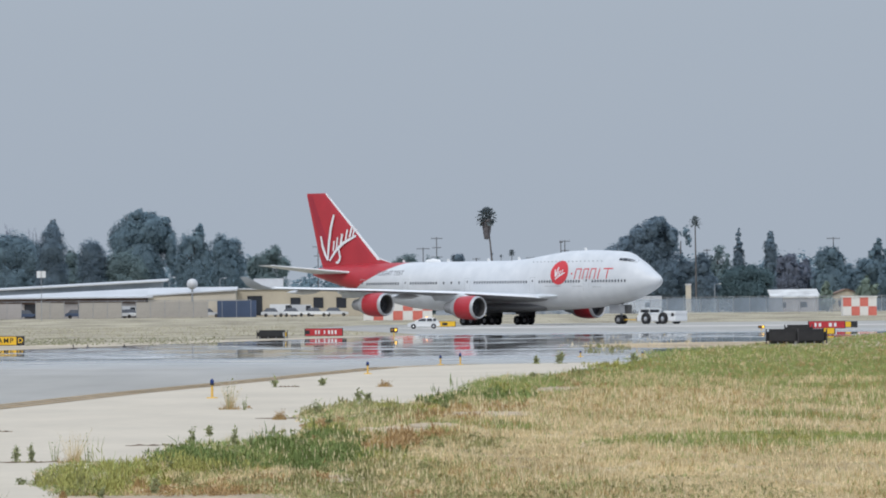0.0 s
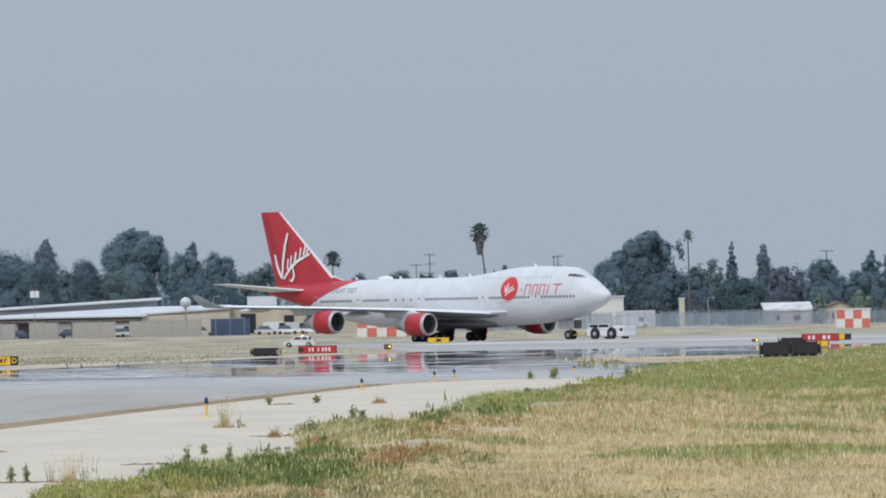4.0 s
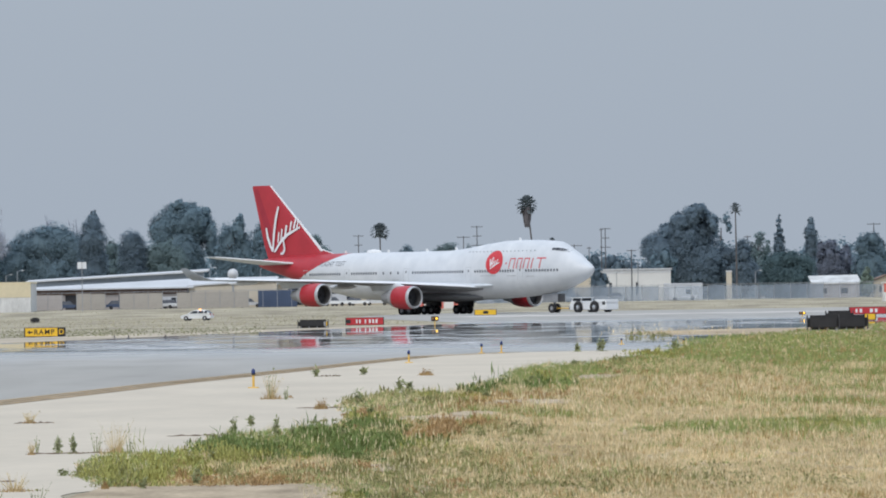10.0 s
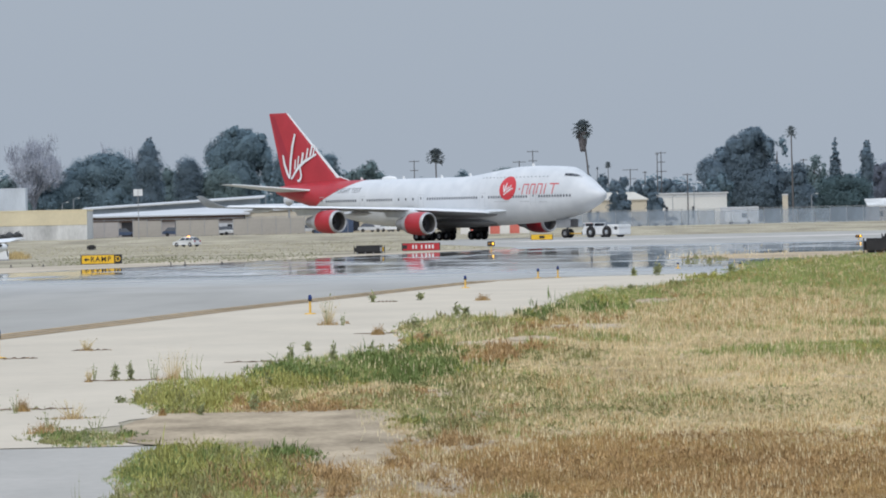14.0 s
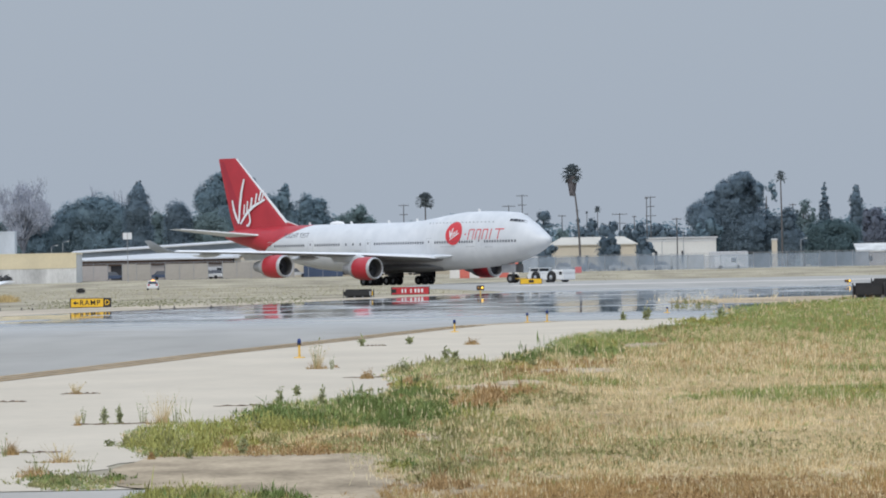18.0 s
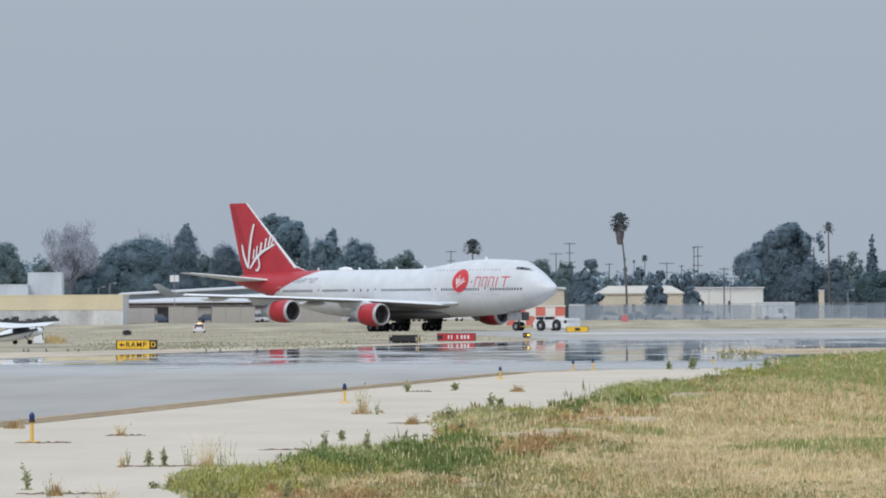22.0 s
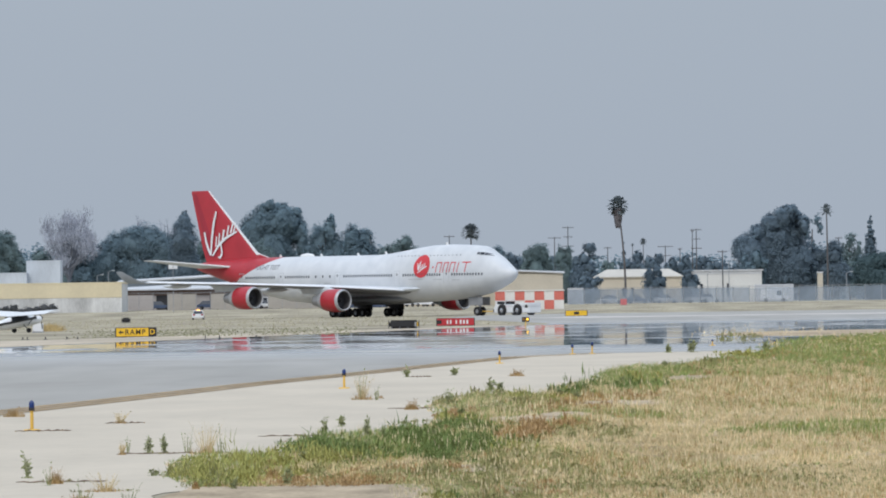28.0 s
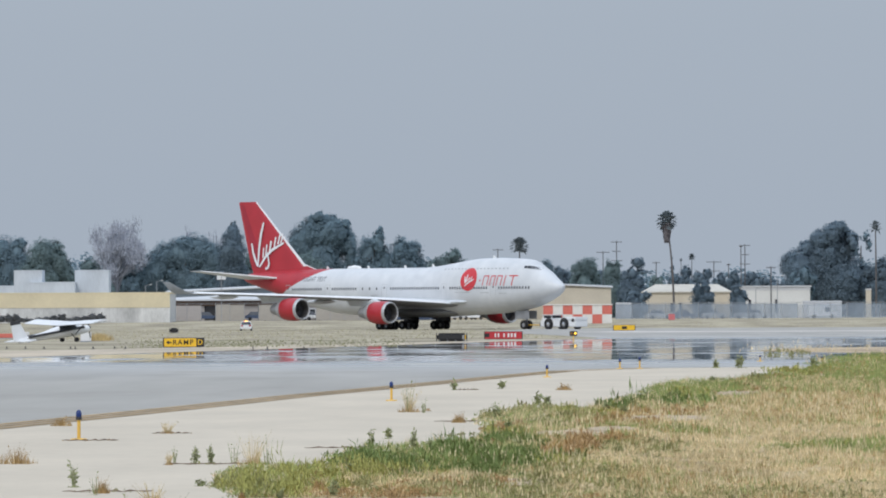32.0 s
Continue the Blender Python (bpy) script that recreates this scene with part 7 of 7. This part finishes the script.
    tagged(ob, "olive grass tufts along the far verge", "grass", kind="stuff")
    k = 700
    y3 = rng.uniform(625, 655, k)
    v3, f3 = blades((-692 + rng.normal(0, 9, k)) * y3 / FAN, y3, np.zeros(k), rng.uniform(0.2, 0.75, k), rng.uniform(0.02, 0.05, k), rng)
    ob = new("dry_weed_clump", raw_mesh("dry_weed_clump", v3, f3, HERB_OCHRE))
    tagged(ob, "ochre clump of dry weeds near the light aircraft", "weeds", kind="stuff")
    ob = new("far_grass", raw_mesh("far_grass", v, f, FAR_STRAW))
    tagged(ob, "thin dry grass of the far field", "grass", kind="stuff")


def weed(bearing, dip, high, spread, kind, label):
    """A weed tuft in a joint of the concrete. kind: leafy, dry or tuft."""
    d = dist_of(dip)
    rng = np.random.default_rng(int(abs(bearing) * 3 + dip))
    t = thing("weed_plant", label, "weed", pose(east(bearing, d), d, 0.008), "weeds on the concrete")
    k = d / FAN
    h, w = high * k, spread * k
    stems = {"dry": 34, "leafy": 11, "tuft": 12, "wispy": 7}[kind]
    LV, LF = [], []
    a = rng.uniform(0, 6.28, stems)
    lean = w * rng.uniform(0.1, {"dry": 1.5, "leafy": 0.6, "tuft": 1.0, "wispy": 1.0}[kind], stems) / max(h, 0.01)
    hh = h * rng.uniform(0.4, 1.0, stems)
    bx, by = np.cos(a) * w * 0.18, np.sin(a) * w * 0.18
    tips = np.stack([bx + np.cos(a) * lean * hh, by + np.sin(a) * lean * hh * 0.6, hh], 1)
    base = np.stack([bx, by, np.zeros(stems)], 1)
    s = 0.002 + d * 0.00003
    V = np.stack([base - (s, 0, 0), base + (s, 0, 0), tips], 1).reshape(-1, 3)
    for i in range(stems):
        for j in range({"leafy": 9, "dry": 3, "tuft": 5, "wispy": 9}[kind]):
            c = base[i] + (tips[i] - base[i]) * rng.uniform(0.2, 1.0)
            e = (rng.normal(size=3) + (0, 0, 0.5)) * (0.0003 if kind == "leafy" else 0.00012) * d
            q = rng.normal(size=3) * (0.00009 if kind == "leafy" else 0.00006) * d
            k0 = len(LV)
            LV += [c, c + e * 0.5 + q, c + e, c + e * 0.5 - q]
            LF.append((k0, k0 + 1, k0 + 2, k0 + 3))
    n = {"dry": 130, "leafy": 60, "tuft": 200, "wispy": 14}[kind]
    a = rng.uniform(0, 6.28, n)
    r = w * rng.uniform(0, 1, n) ** 0.8
    dome = np.sqrt(np.maximum(0.05, 1 - (r / w) ** 2))
    v, f = blades(np.cos(a) * r, np.sin(a) * r, np.zeros(n), h * {"dry": 0.35, "leafy": 0.16, "tuft": 0.9, "wispy": 0.08}[kind] * dome * rng.uniform(0.3, 1.0, n), np.full(n, 0.002 + d * 0.00003), rng)
    o = new("tuft", raw_mesh("tuft", v, f, HERB_PALE if kind in ("leafy", "wispy") else G_BROWN))
    o.parent = t
    tagged(o, kind="stuff")
    o = new("stalk", raw_mesh("stalk", V, np.arange(3 * stems).reshape(-1, 3), HERB_PALE if kind in ("leafy", "wispy") else G_STRAW if kind == "dry" else HERB_RUST))
    o.parent = t
    o = new("foliage", raw_mesh("foliage", np.array(LV), np.array(LF), HERB_PALE if kind in ("leafy", "wispy") else G_STRAW if kind == "dry" else HERB_RUST))
    o.parent = t


def build_weeds():
    W = "thin wispy grey-green weed stalks by the concrete"
    L, T, Y = "leafy green weed in a concrete joint", "brown dried weed tuft on the concrete", "tall dry straw weed in a concrete joint"
    for row in ((-145, 173, 52, 20, "dry", Y), (-56, 192, 20, 14, "tuft", T), (9, 186, 30, 13, "leafy", L), (-523, 263, 38, 12, "leafy", L), (-495, 263, 38, 8, "leafy", L), (-422, 265, 68, 34, "dry", Y),
                (-212, 234, 32, 9, "leafy", L), (-182, 220, 22, 8, "leafy", L), (-137, 240, 36, 9, "leafy", L), (84, 162, 24, 7, "leafy", L), (100, 162, 16, 6, "leafy", L), (-738, 304, 54, 12, "leafy", L),
                (-689, 315, 34, 16, "tuft", T), (-513, 303, 11, 16, "leafy", L), (-572, 209, 24, 14, "dry", Y), (-65, 134, 14, 8, "leafy", L), (-600, 330, 42, 40, "dry", Y), (-650, 355, 30, 40, "tuft", T),
                (-560, 378, 32, 60, "leafy", L), (441, 97, 24, 14, "leafy", L), (130, 135, 14, 16, "tuft", T), (20, 132, 10, 6, "leafy", L), (400, 97, 12, 8, "leafy", L), (570, 96, 14, 10, "leafy", L),
                (-760, 195, 22, 20, "tuft", T), (-570, 265, 26, 8, "dry", Y), (-840, 262, 40, 40, "tuft", T), (-596, 520, 100, 14, "wispy", W), (-640, 530, 60, 14, "wispy", W), (-146, 173, 66, 14, "wispy", W), (-118, 174, 30, 12, "wispy", W), (-560, 262, 34, 8, "wispy", W), (-455, 262, 50, 22, "wispy", W), (-395, 266, 56, 22, "wispy", W), (-640, 345, 40, 30, "wispy", W), (-700, 318, 48, 14, "wispy", W), (-560, 352, 40, 26, "wispy", W), (60, 570, 70, 24, "wispy", W), (180, 572, 60, 24, "wispy", W), (60, 168, 12, 10, "tuft", T), (-20, 245, 20, 9, "leafy", L)):
        weed(*row)
    # cracks where litter gathers
    for b0, b1, dip in ((-580, -390, 264), (-600, -530, 209), (-60, -20, 134), (-760, -600, 312), (-500, -330, 303), (-760, -660, 221), (-330, -180, 236), (-100, 60, 190)):
        d = dist_of(dip)
        bm = bmesh.new()
        pts = [(east(b0 + (b1 - b0) * i / 12, d), d + 0.25 * math.sin(i * 2.1 + b0)) for i in range(13)]
        va = [bm.verts.new((x, y, 0.011)) for x, y in pts]
        vm = [bm.verts.new((x, y + 0.12, 0.012 + 0.00011 * d * (1 + 0.9 * math.sin(i * 2.9 + b0)) * (0.3 if i in (0, 12) else 1))) for i, (x, y) in enumerate(pts)]
        vb = [bm.verts.new((x, y + 0.24 + 0.1 * math.sin(i * 1.7), 0.011)) for i, (x, y) in enumerate(pts)]
        for i in range(12):
            bm.faces.new((va[i], va[i + 1], vm[i + 1], vm[i]))
            bm.faces.new((vm[i], vm[i + 1], vb[i + 1], vb[i]))
        ob = part("trim_joint", bm, LITTER)
        tagged(ob, "dark litter-filled joint in the concrete", "joint", "concrete joints", "structure")
    rng0 = random.Random(9)
    rows = []
    for y in np.arange(44, 84.6, 0.75):
        west = lerp_line([(-2.55, 40), (-2.5, 54), (-2.28, 62), (-2.38, 72.2), (-2.9, 72.6), (-3.25, 75), (-3.3, 79), (-3.1, 84)], float(y))
        eastx = lerp_line([(8.0, 40), (6.5, 49.5), (1.2, 51.5), (0.6, 56), (0.9, 60), (0.1, 66), (0.9, 70), (0.5, 74), (0.9, 82)], float(y))
        rows.append((float(y), west + rng0.uniform(-0.04, 0.04) + 0.05, eastx + rng0.uniform(-0.1, 0.1)))
    strip("bare_ground", rows, 0.02, DIRT, "bare sandy dirt between grass patches")
    # leafy stalks along the ragged border
    rng1 = random.Random(4)
    for k in range(26):
        dip = rng1.uniform(112, 330)
        d = dist_of(dip)
        bb = (lerp_line(GRASS_EDGE, d) + rng1.uniform(-0.1, 1.3)) * FAN / d
        weed(bb, dip, rng1.uniform(10, 26) * dip / 280, rng1.uniform(6, 12), rng1.choice(["leafy", "leafy", "tuft"]), "leafy weed stalk at the border of grass and concrete")
    # weeds in the pale strip further on
    rng = np.random.default_rng(31)
    n = 260
    b = rng.normal(560, 60, n)
    y = dist_of(64 + rng.normal(0, 4.5, n))
    v, f = blades(b * y / FAN, y, np.zeros(n), rng.uniform(0.06, 0.24, n), rng.uniform(0.02, 0.05, n), rng)
    ob = new("weed_patch", raw_mesh("weed_patch", v, f, G_STRAW))
    tagged(ob, "patch of pale dry weeds beyond the crossing", "weeds", kind="stuff")


# Beds of herbs along the ragged border: bearing, dip, half width, half depth, height, material
HERB_BEDS = [(-95, -262, 190, 22, 24, "green"), (-200, -276, 130, 18, 22, "lime"), (-370, -298, 115, 28, 24, "lime"), (-430, -308, 80, 18, 17, "olive"), (-215, -319, 160, 9, 18, "rust"), (-120, -308, 130, 14, 20, "olive"), (40, -312, 95, 26, 17, "olive"),
             (-20, -246, 95, 22, 22, "green"), (40, -264, 70, 20, 20, "green"), (136, -240, 56, 20, 24, "rust"), (90, -186, 112, 18, 18, "olive"), (0, -216, 60, 12, 17, "lime"), (255, -194, 105, 5, 14, "rust"), (360, -176, 70, 4, 11, "rust"), (310, -160, 95, 9, 15, "green"),
             (350, -146, 45, 9, 14, "lime"), (470, -118, 70, 10, 12, "olive"), (220, -168, 60, 9, 15, "green"), (560, -104, 80, 8, 9, "lime"), (-360, -440, 160, 56, 27, "lime"), (-300, -432, 130, 30, 22, "olive"), (-400, -430, 120, 40, 20, "green"), (-330, -470, 150, 40, 25, "olive"), (-470, -500, 90, 36, 25, "olive"),
             (-250, -405, 100, 16, 22, "green"), (-157, -458, 65, 30, 24, "rust"), (-330, -468, 130, 40, 20, "rust"), (-240, -440, 80, 30, 18, "rust"), (-574, -370, 88, 10, 16, "olive"), (-500, -362, 40, 6, 12, "green"), (240, -228, 70, 10, 13, "olive"), (500, -140, 60, 10, 10, "rust"), (470, -152, 60, 6, 10, "olive"), (340, -206, 70, 6, 12, "olive"), (15, -352, 45, 9, 15, "green"), (800, -236, 270, 10, 10, "lime"), (770, -90, 190, 14, 6, "lime"),
             (70, -362, 100, 22, 20, "olive"), (-10, -352, 50, 10, 16, "lime"), (50, -392, 80, 14, 20, "rust"), (-40, -430, 60, 12, 18, "rust"), (120, -290, 110, 24, 15, "olive"), (200, -270, 120, 18, 12, "olive"), (50, -260, 120, 15, 15, "green"), (60, -326, 100, 20, 13, "olive"), (270, -242, 110, 16, 12, "olive"), (-10, -232, 110, 16, 16, "green"), (190, -300, 140, 26, 12, "olive"), (130, -338, 110, 14, 14, "rust"), (60, -286, 60, 9, 15, "olive"), (-600, -330, 70, 1.6, 8, "olive"), (515, -72, 60, 4, 9, "olive"), (300, -345, 170, 26, 13, "olive"), (640, -330, 260, 30, 10, "olive"), (520, -445, 440, 62, 18, "rust"), (640, -470, 400, 50, 17, "rust"), (120, -440, 110, 40, 18, "rust"), (160, -505, 130, 20, 20, "olive"), (330, -598, 360, 9, 28, "olive"), (500, -602, 360, 8, 26, "rust"), (60, -226, 90, 14, 18, "green"), (200, -224, 100, 7, 14, "rust"), (40, -206, 60, 8, 14, "rust"), (380, -168, 80, 8, 11, "rust"), (-60, -284, 120, 10, 17, "green"), (170, -176, 80, 10, 15, "lime"), (270, -158, 80, 9, 14, "green"), (-60, -304, 110, 12, 17, "rust"), (430, -130, 60, 5, 12, "green"), (110, -262, 80, 14, 15, "lime"),
             (-485, -264, 95, 1.6, 6, "olive"), (-565, -209, 35, 1.3, 4, "rust"), (-40, -134, 28, 1.0, 4, "olive"), (-680, -312, 80, 1.6, 6, "olive"), (-415, -303, 85, 1.3, 5, "rust"), (-710, -221, 50, 1.3, 5, "rust"), (-250, -236, 70, 1.0, 4, "olive"), (-130, -172, 30, 1.5, 6, "rust"),
             (-700, -366, 30, 2, 12, "olive"), (-640, -347, 70, 1.8, 10, "olive"), (-620, -358, 60, 3, 14, "olive"), (-570, -366, 110, 8, 15, "green"), (-505, -303, 22, 2, 9, "green"), (-20, -190, 60, 1.2, 5, "olive"), (120, -160, 30, 1.2, 5, "olive"), (-560, -560, 70, 10, 26, "olive"), (-440, -374, 120, 2, 9, "olive"), (60, -172, 40, 2, 8, "olive"), (-60, -215, 40, 2.5, 8, "olive")]


def build_herbs():
    """Low leafy plants: each stem bears a few slim leaves that spread upwards."""
    rng = np.random.default_rng(77)
    mats = {"green": (HERB_GREEN, "dark green low herbs at the grass border"), "lime": (HERB_LIME, "yellow-green low herbs at the grass border"), "olive": (HERB_OLIVE, "olive half-dry herbs at the grass border"), "rust": (HERB_RUST, "rusty brown dead weeds at the grass border")}
    for key, (material, label) in mats.items():
        V, Fc, base = [], [], 0
        for pb, pd, rb, rd, high, k in HERB_BEDS:
            if k != key:
                continue
            n = int(math.pi * rb * rd / 7.5)
            # clumped: plants gather round a few centres
            hub = rng.uniform(-1, 1, (max(6, n // 45), 2))
            tallness = rng.choice([0.55, 0.75, 1.0, 1.3], len(hub))
            own = rng.integers(0, len(hub), n)
            pick = hub[own] + rng.normal(0, 0.13, (n, 2))
            ok = (pick ** 2).sum(1) < 1.15
            pick, own = pick[ok], own[ok]
            m = len(pick)
            b, dip = pb + rb * pick[:, 0], pd + rd * pick[:, 1]
            y = EYE * FAN / -dip
            x = b * y / FAN
            size = np.clip(1.15 - 0.5 * (pick ** 2).sum(1), 0.45, 1.2) * rng.lognormal(-0.35, 0.4, m) * tallness[own]
            h = 0.86 * high * size * y / FAN
            for leaf in range(7):
                a = rng.uniform(0, 2 * math.pi, m)
                z0 = h * rng.uniform(0.0, 0.55, m)
                L = h * rng.uniform(0.3, 0.7, m)
                e = rng.uniform(0.5, 1.5, m)
                p0 = np.stack([x + rng.normal(0, 0.12, m) * h, y + rng.normal(0, 0.4, m) * h, z0], 1)
                d = np.stack([np.cos(a) * np.cos(e), np.sin(a) * np.cos(e), np.sin(e)], 1) * L[:, None]
                s = np.stack([-np.sin(a), np.cos(a), np.zeros(m)], 1) * (0.00008 * y * rng.uniform(0.5, 1.5, m))[:, None]
                V.append(np.stack([p0, p0 + d * 0.55 + s, p0 + d, p0 + d * 0.55 - s], 1).reshape(-1, 3))
                Fc.append(base + np.arange(4 * m).reshape(-1, 4))
                base += 4 * m
        ob = new("herb_bed", raw_mesh("herb_bed", np.concatenate(V), np.concatenate(Fc), material))
        tagged(ob, label, "herbs", kind="stuff")


build_grass()
build_herbs()
build_weeds()


# ---- what moves ----
# seconds, east, north, heading to the right of east-south (degrees): the jet's main gear while it is pushed straight back
JET_ROWS = [(0, 26.52, 1003.56, 45.53), (1, 25.04, 1005.08, 45.63), (2, 23.57, 1006.58, 45.73), (3, 22.13, 1008.06, 45.82), (4, 20.70, 1009.53, 45.90), (5, 19.28, 1011.00, 45.98), (6, 17.87, 1012.46, 46.05), (7, 16.46, 1013.93, 46.12), (8, 15.04, 1015.40, 46.18), (9, 13.61, 1016.89, 46.24), (10, 12.17, 1018.39, 46.29), (11, 10.72, 1019.92, 46.33), (12, 9.24, 1021.46, 46.37), (13, 7.75, 1023.03, 46.41), (14, 6.24, 1024.62, 46.43), (15, 4.71, 1026.23, 46.46), (16, 3.17, 1027.85, 46.47), (17, 1.63, 1029.47, 46.48), (18, 0.09, 1031.09, 46.49), (19, -1.42, 1032.69, 46.49), (20, -2.91, 1034.25, 46.48), (21, -4.34, 1035.76, 46.47), (22, -5.71, 1037.20, 46.46), (23, -6.99, 1038.55, 46.44), (24, -8.15, 1039.77, 46.41), (25, -9.18, 1040.85, 46.38), (26, -10.05, 1041.76, 46.34), (27, -10.72, 1042.46, 46.29), (28, -11.19, 1042.95, 46.24), (29, -11.40, 1043.17, 46.19), (30, -11.40, 1043.17, 46.19), (31, -11.40, 1043.17, 46.19), (32, -11.40, 1043.17, 46.19)]
# the patrol car: seconds, bearing, distance, heading (degrees left of east)
CAR_ROWS = [(0, 200, 840, 178), (1, 147, 842, 178), (2, 94, 845, 177), (3, 42, 847, 176), (4, -9, 849, 175), (5, -63, 851, 174), (6, -110, 853, 173), (7, -158, 856, 172), (8, -199, 860, 170), (9, -237, 866, 168),
            (10, -273, 878, 165), (11, -309, 898, 162), (12, -340, 924, 158), (13, -367, 950, 152), (14, -391, 973, 142), (15, -412, 990, 126), (16, -424, 1001, 108), (17, -429, 1009, 96), (18, -432, 1012, 91), (19, -432, 1012, 91), (32, -432, 1012, 91)]


def between(rows, t):
    for a, b in zip(rows, rows[1:]):
        if t <= b[0]:
            u = (t - a[0]) / (b[0] - a[0])
            return [p + (q - p) * u for p, q in zip(a[1:], b[1:])]
    return list(rows[-1][1:])


def jet_pose(t):
    x, y, a = between(JET_ROWS, t)
    return pose(x, y, 0.012, 0, 0, -a)


def tug_pose(t):
    return jet_pose(t) @ pose(NOSE_X - 7.75 + 7.75, 0, 0)


def car_pose(t):
    b, d, a = between(CAR_ROWS, t)
    return pose(east(b, d), d, ground_z(d), 0, 0, a)


def motions():
    whole = [i * 0.5 for i in range(65)]
    walk(JET, [(t, jet_pose(t)) for t in whole])
    walk(TUG, [(t, tug_pose(t)) for t in whole])
    walk(CAR, [(t, car_pose(t)) for t in whole])
    for ob, key, r, at in ROLLING:
        fn = {"jet": jet_pose, "tug": tug_pose, "car": car_pose}[key]
        step, end = (0.1, 19.0) if key == "car" else (0.4, 30.0)
        angle, last, rows = 0.0, fn(0), [(0, pose(*at))]
        t = step
        while t <= end:
            now = fn(t)
            d = now.translation - last.translation
            angle += d.dot(last.to_3x3() @ Vector((1, 0, 0))) / r
            rows.append((t, pose(*at) @ Matrix.Rotation(angle, 4, "Y")))
            last, t = now, round(t + step, 2)
        rows.append((32, rows[-1][1]))
        walk(ob, rows)


motions()
